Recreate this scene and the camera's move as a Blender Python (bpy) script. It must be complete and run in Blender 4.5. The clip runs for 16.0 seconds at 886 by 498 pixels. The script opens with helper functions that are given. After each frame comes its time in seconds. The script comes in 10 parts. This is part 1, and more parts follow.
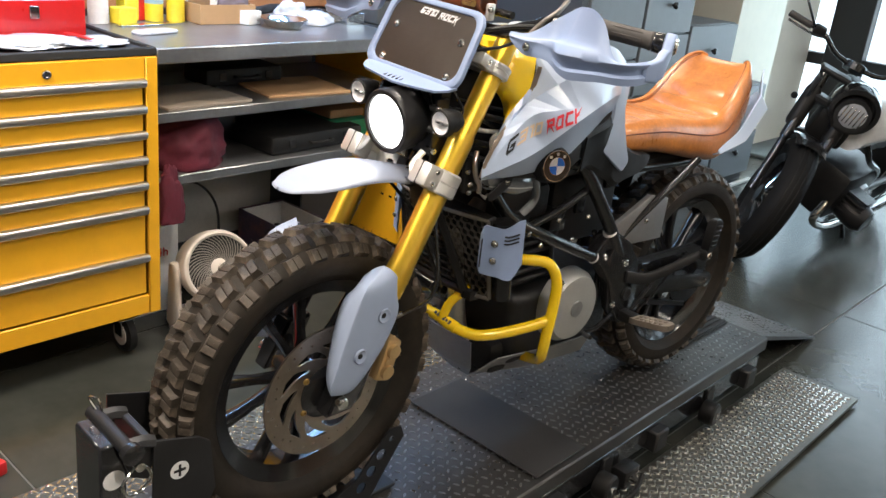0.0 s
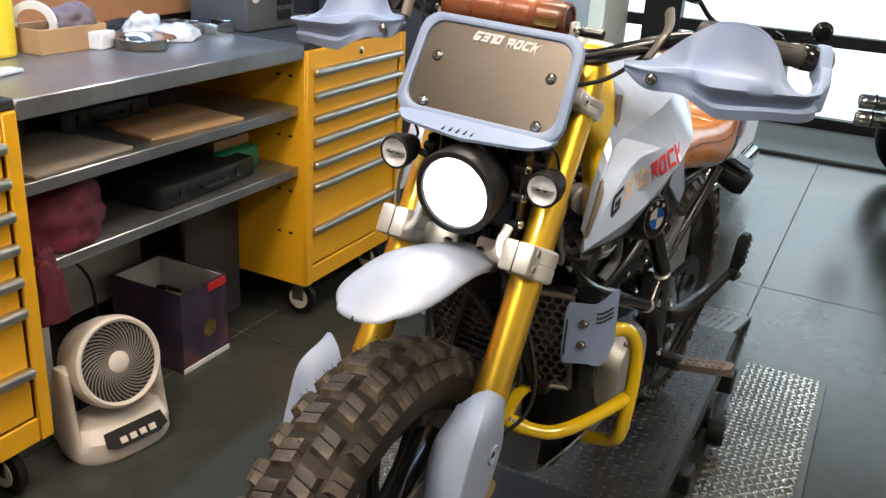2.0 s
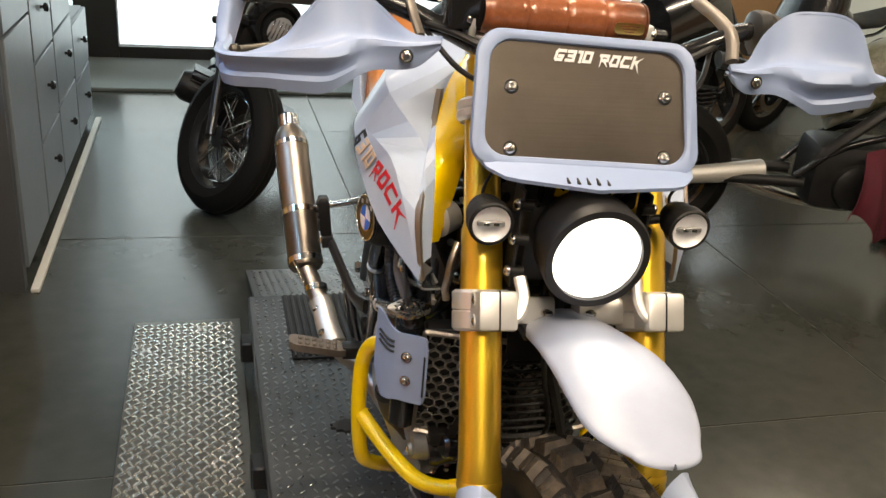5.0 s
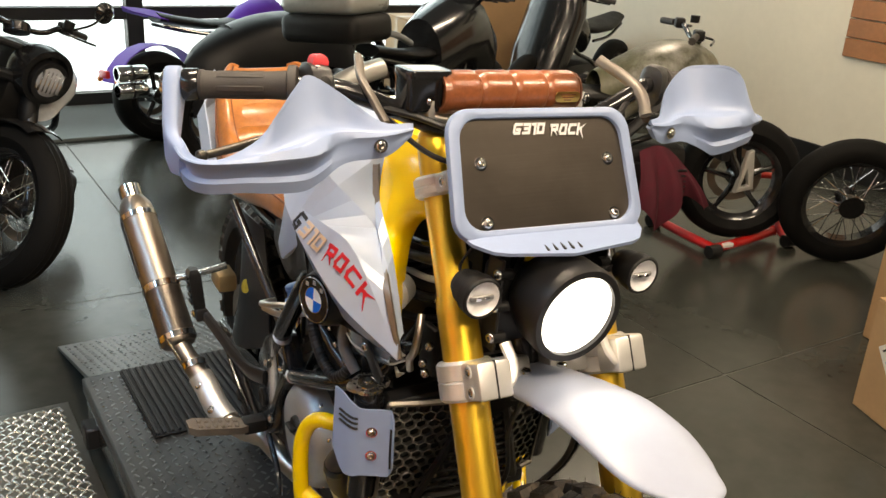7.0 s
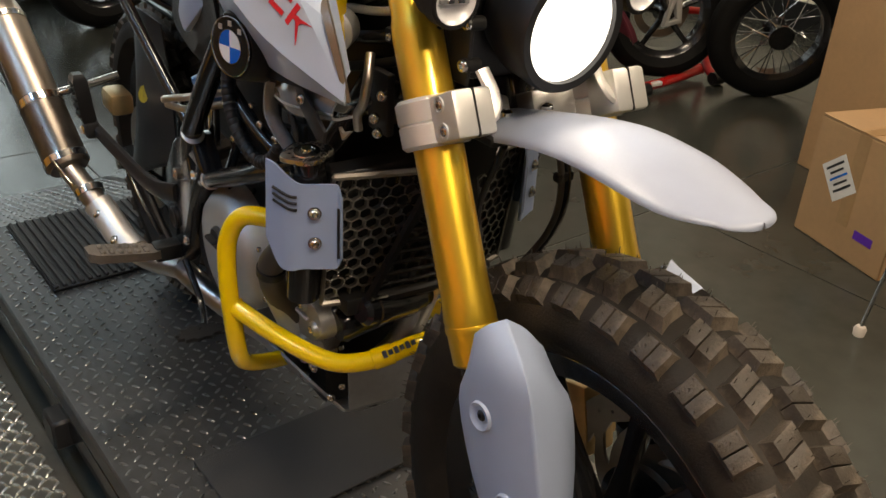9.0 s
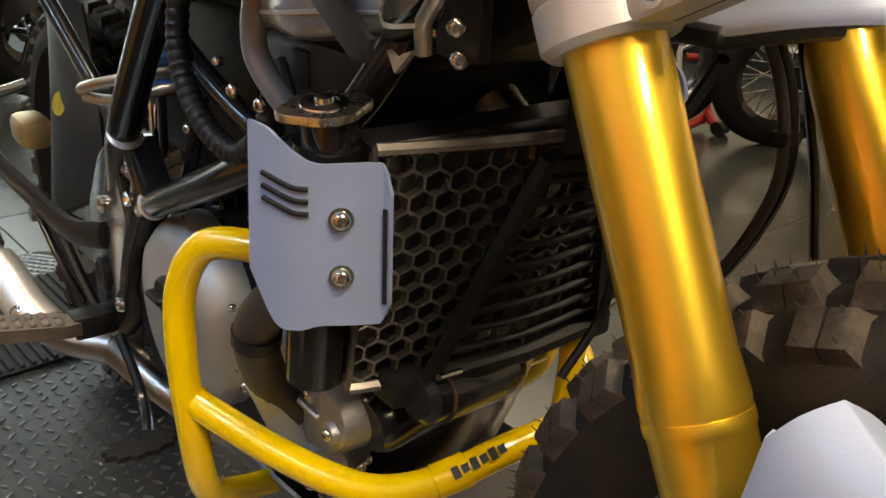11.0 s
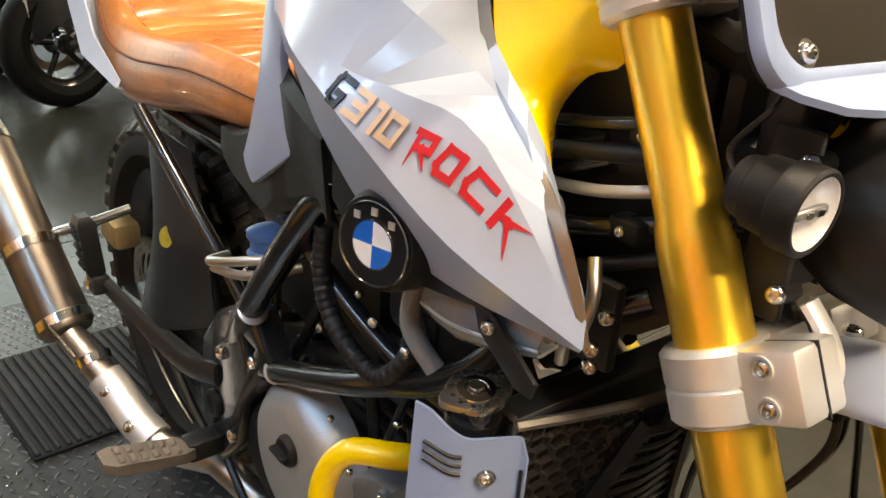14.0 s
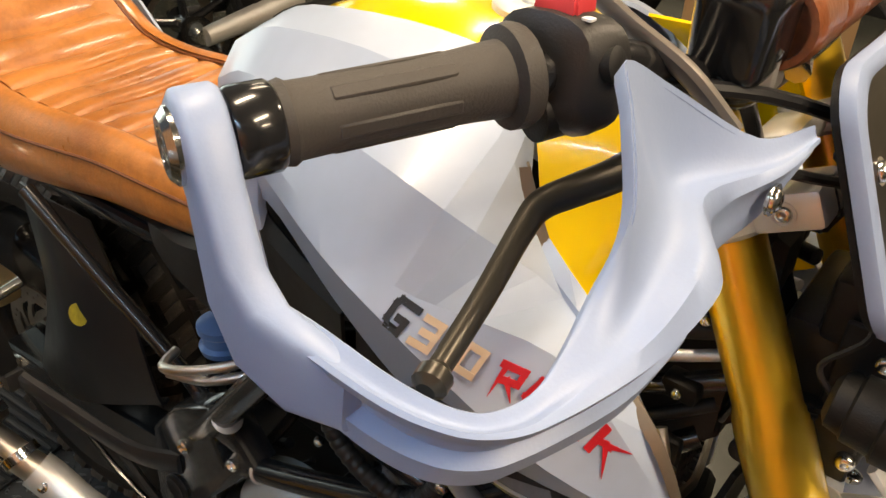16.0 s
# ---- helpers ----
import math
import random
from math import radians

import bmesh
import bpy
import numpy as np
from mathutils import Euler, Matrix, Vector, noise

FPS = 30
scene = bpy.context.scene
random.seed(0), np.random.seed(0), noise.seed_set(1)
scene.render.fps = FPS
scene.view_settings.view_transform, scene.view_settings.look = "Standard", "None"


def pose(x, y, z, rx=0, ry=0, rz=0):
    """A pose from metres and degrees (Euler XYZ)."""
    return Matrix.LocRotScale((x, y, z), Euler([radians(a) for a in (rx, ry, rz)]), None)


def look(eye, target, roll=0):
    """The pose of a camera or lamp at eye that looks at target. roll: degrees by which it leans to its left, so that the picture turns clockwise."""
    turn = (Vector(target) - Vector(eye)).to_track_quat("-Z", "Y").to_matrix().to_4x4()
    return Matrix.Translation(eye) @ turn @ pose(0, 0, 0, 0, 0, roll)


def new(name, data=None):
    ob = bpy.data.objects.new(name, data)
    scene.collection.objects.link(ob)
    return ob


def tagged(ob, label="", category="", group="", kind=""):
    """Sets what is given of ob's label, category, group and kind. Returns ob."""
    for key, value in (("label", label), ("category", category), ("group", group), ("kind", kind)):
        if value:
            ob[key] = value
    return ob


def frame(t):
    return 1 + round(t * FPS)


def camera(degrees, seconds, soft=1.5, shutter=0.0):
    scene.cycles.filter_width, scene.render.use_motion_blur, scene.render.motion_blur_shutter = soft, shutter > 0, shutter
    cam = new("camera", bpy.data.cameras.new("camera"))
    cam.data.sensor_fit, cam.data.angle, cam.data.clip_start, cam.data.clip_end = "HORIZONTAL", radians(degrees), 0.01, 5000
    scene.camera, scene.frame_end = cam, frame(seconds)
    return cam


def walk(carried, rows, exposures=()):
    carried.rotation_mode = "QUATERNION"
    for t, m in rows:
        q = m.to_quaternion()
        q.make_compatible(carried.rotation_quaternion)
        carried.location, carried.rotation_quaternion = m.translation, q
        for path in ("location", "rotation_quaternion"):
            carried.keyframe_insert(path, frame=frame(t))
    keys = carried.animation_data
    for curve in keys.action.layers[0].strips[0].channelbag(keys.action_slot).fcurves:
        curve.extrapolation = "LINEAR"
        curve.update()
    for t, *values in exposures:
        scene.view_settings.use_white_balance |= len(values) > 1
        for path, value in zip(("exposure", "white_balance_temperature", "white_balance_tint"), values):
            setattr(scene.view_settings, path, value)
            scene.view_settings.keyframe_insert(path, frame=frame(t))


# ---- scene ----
cam = camera(53.0, 16.0)
METRES = 3.834
BASE = pose(1.3915, -1.4481, 1.5445, -21.317, -5.845, 47.680)
ROWS = [
    (0.0, 0.0, 0.0, 0.0, -0.0, 0.0, 0.0),
    (0.5, -0.0176, 0.0404, 0.0161, -0.24, 0.06, 0.3),
    (1.0, -0.0365, 0.0777, 0.0314, -1.1, -0.03, 1.42),
    (1.5, -0.0766, 0.1088, 0.0467, -6.48, -0.97, 4.3),
    (2.0, -0.1202, 0.1371, 0.0637, -14.0, -2.75, 7.73),
    (2.5, -0.1364, 0.1713, 0.0731, -17.54, -4.15, 8.8),
    (3.0, -0.1502, 0.211, 0.0898, -22.06, -6.05, 10.37),
    (3.5, -0.1697, 0.2423, 0.1013, -28.44, -8.1, 11.33),
    (4.0, -0.2103, 0.2749, 0.1221, -37.81, -11.12, 13.47),
    (6.5, -0.2844, 0.4027, 0.1926, -71.53, -20.81, 17.86),
    (7.0, -0.2868, 0.4023, 0.2029, -73.75, -21.19, 18.59),
    (7.5, -0.2855, 0.4065, 0.1966, -75.76, -23.61, 19.59),
    (8.0, -0.2839, 0.414, 0.1803, -77.84, -26.23, 19.38),
    (8.5, -0.2804, 0.4279, 0.157, -79.28, -28.69, 18.1),
    (9.0, -0.2588, 0.4473, 0.1443, -80.54, -30.52, 18.74),
    (9.5, -0.2289, 0.47, 0.1386, -82.55, -31.79, 19.37),
    (12.0, -0.1476, 0.5248, 0.0615, -85.06, -22.22, 19.54),
    (12.5, -0.1523, 0.5201, 0.0801, -85.07, -21.6, 19.05),
    (13.0, -0.1642, 0.512, 0.1048, -84.31, -22.13, 18.76),
    (13.5, -0.1694, 0.509, 0.1342, -83.36, -24.39, 18.38),
    (14.0, -0.1685, 0.5198, 0.1596, -83.83, -27.99, 18.1),
    (14.5, -0.1623, 0.5327, 0.1828, -87.96, -31.83, 18.43),
    (15.0, -0.158, 0.5398, 0.203, -92.98, -35.18, 18.26),
    (15.5, -0.1463, 0.5425, 0.2141, -95.1, -37.61, 17.79),
    (16.0, -0.1244, 0.5479, 0.2241, -99.42, -42.76, 17.42),
]
walk(cam, [(t, BASE @ pose(METRES * x, METRES * y, METRES * z, 90 + pitch, roll, yaw)) for t, x, y, z, yaw, pitch, roll in ROWS],
     [(0.0, 0.2, 5950, 10), (1.0, 0.12, 6050, 10), (2.0, -0.15, 6200, 10), (3.5, -0.15, 6600, 10), (6.5, -0.08, 7050, 10), (8.0, 0.10, 7250, 10), (9.0, -0.42, 6900, 10), (9.5, -0.26, 7000, 10), (12.0, 0.35, 7400, 10), (12.5, 0.62, 7500, 10), (13.0, 1.0, 7400, 10), (13.5, 0.72, 7350, 10), (14.0, 0.38, 7350, 10), (15.0, 0.28, 7400, 10), (16.0, -0.16, 7500, 10)])

from mathutils import bvhtree

# ---- world and lights ----
world = bpy.data.worlds.new("world")
scene.world = world
world.use_nodes = True
wn = world.node_tree
sky = wn.nodes.new("ShaderNodeTexSky")
sky.sky_type, sky.sun_disc = "NISHITA", False
sky.sun_elevation, sky.sun_rotation = radians(40), radians(160)
wn.links.new(sky.outputs[0], wn.nodes["Background"].inputs[0])
wn.nodes["Background"].inputs[1].default_value = 0.15

ROOM = Matrix.Rotation(radians(4.5), 4, "Z")      # the building stands a little askew to the motorcycle


def area_lamp(name, m, sx, sy, watts, color):
    d = bpy.data.lights.new(name, "AREA")
    d.shape, d.size, d.size_y, d.energy, d.color = "RECTANGLE", sx, sy, watts, color
    ob = new(name, d)
    ob.matrix_world = m
    return ob


# daylight in the storefront opening
area_lamp("storefront_daylight", ROOM @ pose(0.6, 5.25, 1.45, -90, 0, 0), 5.6, 2.4, 60, (0.72, 0.93, 1.0))
# ceiling luminaires, the lamp under each diffuser
CEILING = 3.1
LUMINAIRES = [(-0.5, -1.5, 62), (1.6, -1.2, 58), (-0.1, 0.35, 44), (-0.9, 2.6, 10), (1.6, 1.3, 13), (3.6, 0.6, 10), (3.4, 3.0, 32), (-0.6, -2.9, 48)]
for lx, ly, w in LUMINAIRES:
    area_lamp("ceiling_lamp", ROOM @ pose(lx, ly, CEILING - 0.09), 0.9, 0.18, w, (1.0, 0.84, 0.66))
# cool batten over the workbench
area_lamp("batten_lamp", ROOM @ pose(-1.545, 0.45, 2.335, 0, 24, 0), 0.05, 2.3, 42, (0.34, 0.62, 1.0))
# the lit headlight
hd = bpy.data.lights.new("headlight_beam", "SPOT")
hd.energy, hd.spot_size, hd.spot_blend, hd.shadow_soft_size, hd.color = 1.6, radians(120), 0.8, 0.04, (1.0, 0.93, 0.82)

# ---- materials ----


def surface(name, base, rough=0.5, metal=0.0, var=0.12, scale=6.0, bump=0.0, bscale=120.0, rvar=0.15, coat=0.0, stain=None, stain_amount=0.0, emit=0.0, island=0.0, spec=0.5, world_space=False):
    """Principled surface with coarse and fine variation of colour and gloss, and a fine relief."""
    m = bpy.data.materials.new(name)
    m.use_nodes = True
    nt = m.node_tree
    N, L = nt.nodes, nt.links
    bsdf = N["Principled BSDF"]
    tc = N.new("ShaderNodeNewGeometry" if world_space else "ShaderNodeTexCoord")
    where = tc.outputs["Position" if world_space else "Object"]
    n1 = N.new("ShaderNodeTexNoise")
    n1.inputs["Scale"].default_value, n1.inputs["Detail"].default_value, n1.inputs["Roughness"].default_value = scale, 5, 0.6
    n2 = N.new("ShaderNodeTexNoise")
    n2.inputs["Scale"].default_value, n2.inputs["Detail"].default_value = scale * 11, 3
    L.new(where, n1.inputs["Vector"])
    L.new(where, n2.inputs["Vector"])
    add = N.new("ShaderNodeMath")
    add.operation = "MULTIPLY_ADD"
    L.new(n2.outputs["Fac"], add.inputs[0])
    add.inputs[1].default_value = 0.45
    L.new(n1.outputs["Fac"], add.inputs[2])
    ramp = N.new("ShaderNodeMapRange")
    ramp.inputs["From Min"].default_value, ramp.inputs["From Max"].default_value = 0.45, 1.0
    L.new(add.outputs[0], ramp.inputs["Value"])
    ramp.inputs["To Min"].default_value, ramp.inputs["To Max"].default_value = 1 - var, 1 + var
    mul = N.new("ShaderNodeVectorMath")
    mul.operation = "SCALE"
    mul.inputs[0].default_value = base
    L.new(ramp.outputs[0], mul.inputs["Scale"])
    col = mul.outputs["Vector"]
    if island:
        oi = N.new("ShaderNodeObjectInfo")
        r2 = N.new("ShaderNodeMapRange")
        r2.inputs["To Min"].default_value, r2.inputs["To Max"].default_value = 1 - island, 1 + island
        L.new(oi.outputs["Random"], r2.inputs["Value"])
        m2 = N.new("ShaderNodeVectorMath")
        m2.operation = "SCALE"
        L.new(col, m2.inputs[0])
        L.new(r2.outputs[0], m2.inputs["Scale"])
        col = m2.outputs["Vector"]
    if stain:
        n3 = N.new("ShaderNodeTexNoise")
        n3.inputs["Scale"].default_value, n3.inputs["Detail"].default_value, n3.inputs["Roughness"].default_value = scale * 0.6, 8, 0.7
        L.new(where, n3.inputs["Vector"])
        r3 = N.new("ShaderNodeMapRange")
        r3.inputs["From Min"].default_value, r3.inputs["From Max"].default_value = 0.48, 0.72
        r3.inputs["To Max"].default_value = stain_amount
        L.new(n3.outputs["Fac"], r3.inputs["Value"])
        mix = N.new("ShaderNodeMix")
        mix.data_type = "RGBA"
        L.new(r3.outputs[0], mix.inputs[0])
        L.new(col, mix.inputs[6])
        mix.inputs[7].default_value = (*stain, 1)
        col = mix.outputs[2]
    L.new(col, bsdf.inputs["Base Color"])
    rr = N.new("ShaderNodeMapRange")
    rr.inputs["From Min"].default_value, rr.inputs["From Max"].default_value = 0.4, 1.0
    rr.inputs["To Min"].default_value, rr.inputs["To Max"].default_value = max(0.02, rough * (1 - rvar)), min(1, rough * (1 + rvar))
    L.new(add.outputs[0], rr.inputs["Value"])
    L.new(rr.outputs[0], bsdf.inputs["Roughness"])
    bsdf.inputs["Metallic"].default_value = metal
    bsdf.inputs["Specular IOR Level"].default_value = spec
    bsdf.inputs["Coat Weight"].default_value = coat
    bsdf.inputs["Coat Roughness"].default_value = 0.08
    if emit:
        bsdf.inputs["Emission Color"].default_value = (*base, 1)
        bsdf.inputs["Emission Strength"].default_value = emit
    if bump:
        n4 = N.new("ShaderNodeTexNoise")
        n4.inputs["Scale"].default_value, n4.inputs["Detail"].default_value = bscale, 4
        L.new(where, n4.inputs["Vector"])
        b = N.new("ShaderNodeBump")
        b.inputs["Strength"].default_value, b.inputs["Distance"].default_value = bump, 0.002
        L.new(n4.outputs["Fac"], b.inputs["Height"])
        L.new(b.outputs[0], bsdf.inputs["Normal"])
    return m


def brushed(m, along, strength=0.25, scale=260.0):
    """Adds brushed lines that run along one axis ('x', 'y' or 'z') to a metal."""
    nt = m.node_tree
    tc = nt.nodes.new("ShaderNodeTexCoord")
    mp = nt.nodes.new("ShaderNodeMapping")
    s = [scale, scale, scale]
    s["xyz".index(along)] = scale / 60
    mp.inputs["Scale"].default_value = s
    n = nt.nodes.new("ShaderNodeTexNoise")
    n.inputs["Scale"].default_value = 1.0
    b = nt.nodes.new("ShaderNodeBump")
    b.inputs["Strength"].default_value, b.inputs["Distance"].default_value = strength, 0.0006
    nt.links.new(tc.outputs["Object"], mp.inputs["Vector"])
    nt.links.new(mp.outputs[0], n.inputs["Vector"])
    nt.links.new(n.outputs["Fac"], b.inputs["Height"])
    nt.links.new(b.outputs[0], nt.nodes["Principled BSDF"].inputs["Normal"])
    return m


GREY_BLUE = surface("grey_blue_plastic", (0.255, 0.328, 0.50), 0.42, 0, 0.04, 5, 0.06, 500)
PALE_BLUE = surface("pale_grey_blue_plastic", (0.31, 0.37, 0.50), 0.38, 0, 0.04, 5, 0.05, 500)
WHITE_FENDER = surface("pale_painted_metal", (0.30, 0.335, 0.425), 0.38, 0.0, 0.05, 5, 0.03, 400)
TANK_GREY = surface("pale_grey_paint", (0.37, 0.445, 0.585), 0.34, 0.0, 0.05, 5, 0.0, coat=0.4)
YELLOW = surface("yellow_paint", (0.90, 0.60, 0.004), 0.22, 0, 0.05, 4, 0.0, coat=0.9)
CAB_YELLOW = surface("yellow_enamel", (0.83, 0.42, 0.008), 0.38, 0, 0.06, 3, 0.05, 300, coat=0.2, stain=(0.55, 0.28, 0.02), stain_amount=0.25)
GOLD = surface("gold_anodised", (0.97, 0.63, 0.055), 0.36, 0.9, 0.02, 9, 0.0, rvar=0.05, coat=1.0)
SILVER = surface("cast_silver", (0.74, 0.73, 0.70), 0.42, 0.7, 0.06, 9, 0.07, 900)
STEEL = surface("polished_steel", (0.70, 0.68, 0.64), 0.16, 1.0, 0.08, 12, 0.02, 200)
SILENCER_METAL = surface("dark_titanium", (0.36, 0.315, 0.27), 0.36, 1.0, 0.04, 8, rvar=0.05)
TITANIUM = brushed(surface("titanium_tube", (0.62, 0.575, 0.52), 0.34, 1.0, 0.12, 8, rvar=0.05), "z", 0.2)
ZINC = brushed(surface("galvanised_steel", (0.38, 0.39, 0.40), 0.34, 0.9, 0.18, 5, stain=(0.25, 0.25, 0.25), stain_amount=0.5), "y", 0.15)
BLACK_GLOSS = surface("black_enamel", (0.012, 0.012, 0.013), 0.18, 0, 0.2, 8, coat=0.3)
BLACK = surface("black_satin", (0.014, 0.014, 0.015), 0.42, 0, 0.2, 8, 0.1, 400, spec=0.35)
BLACK_PLASTIC = surface("black_plastic", (0.0085, 0.0083, 0.0083), 0.50, 0, 0.15, 8, 0.2, 600, spec=0.3)
RUBBER = surface("grip_rubber", (0.045, 0.040, 0.036), 0.62, 0, 0.2, 10, 0.25, 700)
TYRE = surface("dusty_tyre_rubber", (0.018, 0.0148, 0.0115), 0.62, 0, 0.3, 14, 0.4, 350, stain=(0.052, 0.039, 0.027), stain_amount=0.6, spec=0.22)
KNOB = surface("worn_tread_rubber", (0.052, 0.042, 0.032), 0.48, 0, 0.4, 30, 0.5, 400, stain=(0.22, 0.175, 0.130), stain_amount=0.75, island=0.45, spec=0.35)
SMOOTH_TYRE = surface("smooth_tyre_rubber", (0.0065, 0.0065, 0.0065), 0.68, 0, 0.2, 10, 0.2, 300, spec=0.15)
LEATHER = surface("tan_leather", (0.50, 0.19, 0.045), 0.30, 0, 0.32, 9, 0.30, 260, stain=(0.20, 0.055, 0.014), stain_amount=0.7, coat=0.35)
DARK_LEATHER = surface("copper_brown_leather", (0.27, 0.085, 0.032), 0.30, 0.1, 0.35, 14, 0.25, 260, coat=0.3, stain=(0.045, 0.022, 0.014), stain_amount=1.0)
BRASS = surface("brass", (0.62, 0.42, 0.13), 0.3, 1.0, 0.1, 20)
BROWN_STRIP = surface("bronze_trim", (0.22, 0.18, 0.14), 0.3, 0.5, 0.1, 10)
RED_INK = surface("red_decal", (0.50, 0.012, 0.025), 0.35)
BEIGE_INK = surface("beige_decal", (0.62, 0.47, 0.33), 0.35)
BLACK_INK = surface("black_decal", (0.012, 0.013, 0.015), 0.35)
WHITE_INK = surface("white_decal", (0.80, 0.80, 0.80), 0.4)
BLUE_INK = surface("blue_enamel", (0.01, 0.14, 0.60), 0.2, coat=0.5)
PLATE = brushed(surface("dark_brushed_panel", (0.125, 0.108, 0.092), 0.36, 1.0, 0.08, 6), "x", 0.25)
LENS = surface("lit_headlight_lens", (1.0, 0.95, 0.86), 0.1, emit=4.5)
CLEAR = surface("clear_lens", (0.32, 0.33, 0.35), 0.06, 0.0, 0.05, 20, coat=0.6)
HANDLE = surface("aluminium_pull", (0.60, 0.575, 0.53), 0.36, 1.0, 0.06, 10, rvar=0.05)
CHROME = surface("chrome", (0.75, 0.75, 0.76), 0.07, 1.0, 0.04, 8)
DISC = brushed(surface("brake_disc_steel", (0.36, 0.31, 0.26), 0.33, 1.0, 0.15, 12), "x", 0.1)
GOLD_CAST = surface("gold_cast_caliper", (0.66, 0.46, 0.22), 0.38, 0.7, 0.1, 20, 0.2, 500)
ENGINE = surface("cast_engine_metal", (0.36, 0.36, 0.36), 0.42, 0.8, 0.15, 12, 0.3, 500)
DARK_ENGINE = surface("dark_engine_metal", (0.020, 0.020, 0.021), 0.40, 0.5, 0.25, 14, 0.3, 500)
PALE_CAST = surface("pale_cast_metal", (0.50, 0.50, 0.48), 0.4, 0.6, 0.08, 12, 0.25, 500)
BLUE_SPRING = surface("blue_spring", (0.09, 0.19, 0.42), 0.3, 0.2)
RED = surface("red_enamel", (0.55, 0.012, 0.012), 0.3, 0, 0.1, 6, coat=0.4)
RED_PLASTIC = surface("red_plastic", (0.62, 0.05, 0.06), 0.4)
FLOOR = surface("polished_dark_concrete", (0.042, 0.045, 0.039), 0.23, 0, 0.30, 1.2, 0.04, 60, rvar=0.15, stain=(0.064, 0.060, 0.050), stain_amount=0.5, spec=0.4, world_space=True)
JOINT = surface("tile_joint", (0.14, 0.14, 0.13), 0.6)
DECK = surface("black_deck_steel", (0.080, 0.080, 0.080), 0.36, 0.6, 0.3, 5, 0.2, 90, stain=(0.08, 0.075, 0.07), stain_amount=0.6)
TREAD = surface("bright_tread_plate", (0.14, 0.134, 0.12), 0.36, 0.85, 0.2, 4, 0.15, 120, stain=(0.20, 0.18, 0.15), stain_amount=0.5)
LUG = surface("tread_lug", (0.66, 0.66, 0.62), 0.25, 0.95, 0.12, 10)
DARK_LUG = surface("worn_deck_lug", (0.26, 0.265, 0.27), 0.28, 0.9, 0.2, 10)
CREAM = surface("cream_wall_paint", (0.78, 0.74, 0.62), 0.7, 0, 0.05, 1.5, 0.1, 90)
# colour of the partition; also darkens unseen walls to cut fill light
DARK_WALL = surface("dark_wall_paint", (0.05, 0.054, 0.06), 0.6, 0, 0.1, 1.5, 0.1, 90)
# ceiling is out of view; low albedo set to hold back bounced light
CEIL = surface("unseen_ceiling_dark", (0.16, 0.16, 0.16), 0.8, 0, 0.08, 1.5)
GREY_CAB = surface("grey_blue_laminate", (0.13, 0.15, 0.17), 0.42, 0, 0.12, 2.5, 0.05, 100)
FRAME_BLACK = surface("black_window_frame", (0.02, 0.021, 0.023), 0.4, 0.2)
SLAT = surface("orange_wood_slat", (0.38, 0.165, 0.065), 0.5, 0, 0.2, 4, 0.1, 90)
CARD = surface("cardboard", (0.42, 0.26, 0.13), 0.75, 0, 0.1, 5, 0.15, 150)
WHITE_PLASTIC = surface("ivory_plastic", (0.64, 0.575, 0.51), 0.4, 0, 0.04, 5)
DAYLIGHT = surface("bright_street", (0.86, 0.97, 1.0), 0.9, var=0.06, scale=0.8, emit=2.2)
DIFFUSER = surface("lamp_diffuser", (1.0, 0.9, 0.78), 0.5, emit=6.0)
MAROON = surface("maroon_cloth", (0.085, 0.007, 0.018), 0.85, 0, 0.25, 12, 0.5, 200)
PURPLE = surface("purple_paint", (0.12, 0.035, 0.42), 0.5, spec=0.15)
GREEN = surface("green_plastic", (0.01, 0.19, 0.10), 0.4)
PAPER = surface("white_paper", (0.72, 0.71, 0.69), 0.6)
PRINT_DARK = surface("dark_printed_card", (0.045, 0.03, 0.06), 0.45, 0, 0.7, 9, stain=(0.28, 0.09, 0.05), stain_amount=0.8)
CLEAR_BAG = surface("clear_plastic_bag", (0.60, 0.62, 0.66), 0.18, 0, 0.2, 14, 0.5, 60)
TEAL = surface("teal_paint", (0.03, 0.20, 0.26), 0.25, coat=0.5)
CAMO = surface("camouflage_paint", (0.10, 0.10, 0.06), 0.35, 0, 0.5, 5, stain=(0.42, 0.42, 0.38), stain_amount=1.0)
GREY_FOAM = surface("black_rubber_mat", (0.022, 0.022, 0.023), 0.7, 0, 0.2, 8, 0.4, 500)
SMOKED = surface("smoked_plastic", (0.075, 0.08, 0.085), 0.16, 0, 0.15, 6)

SWITCH_GREY = surface("switch_plastic", (0.022, 0.021, 0.020), 0.42, 0, 0.1, 10, 0.15, 700)
LAMP_SILVER = surface("lamp_reflector_silver", (0.78, 0.78, 0.80), 0.30, 0.25, 0.1, 60)

# ---- mesh helpers ----


def part(name, bm, material, parent=None, label="", smooth=38, m=None):
    """Links a bmesh as one mesh object, under a thing or a part."""
    if m is not None:
        bm.transform(m)
        if m.determinant() < 0:
            bmesh.ops.reverse_faces(bm, faces=bm.faces)
    lim = math.cos(radians(smooth))
    bm.normal_update()
    for f in bm.faces:
        f.smooth = smooth > 0
    for e in bm.edges:
        if len(e.link_faces) == 2:
            e.smooth = e.link_faces[0].normal.dot(e.link_faces[1].normal) > lim
    me = bpy.data.meshes.new(name)
    bm.to_mesh(me)
    bm.free()
    me.materials.append(material)
    ob = new(name, me)
    if parent is not None:
        ob.parent = parent
    if label:
        ob["label"] = label
    return ob


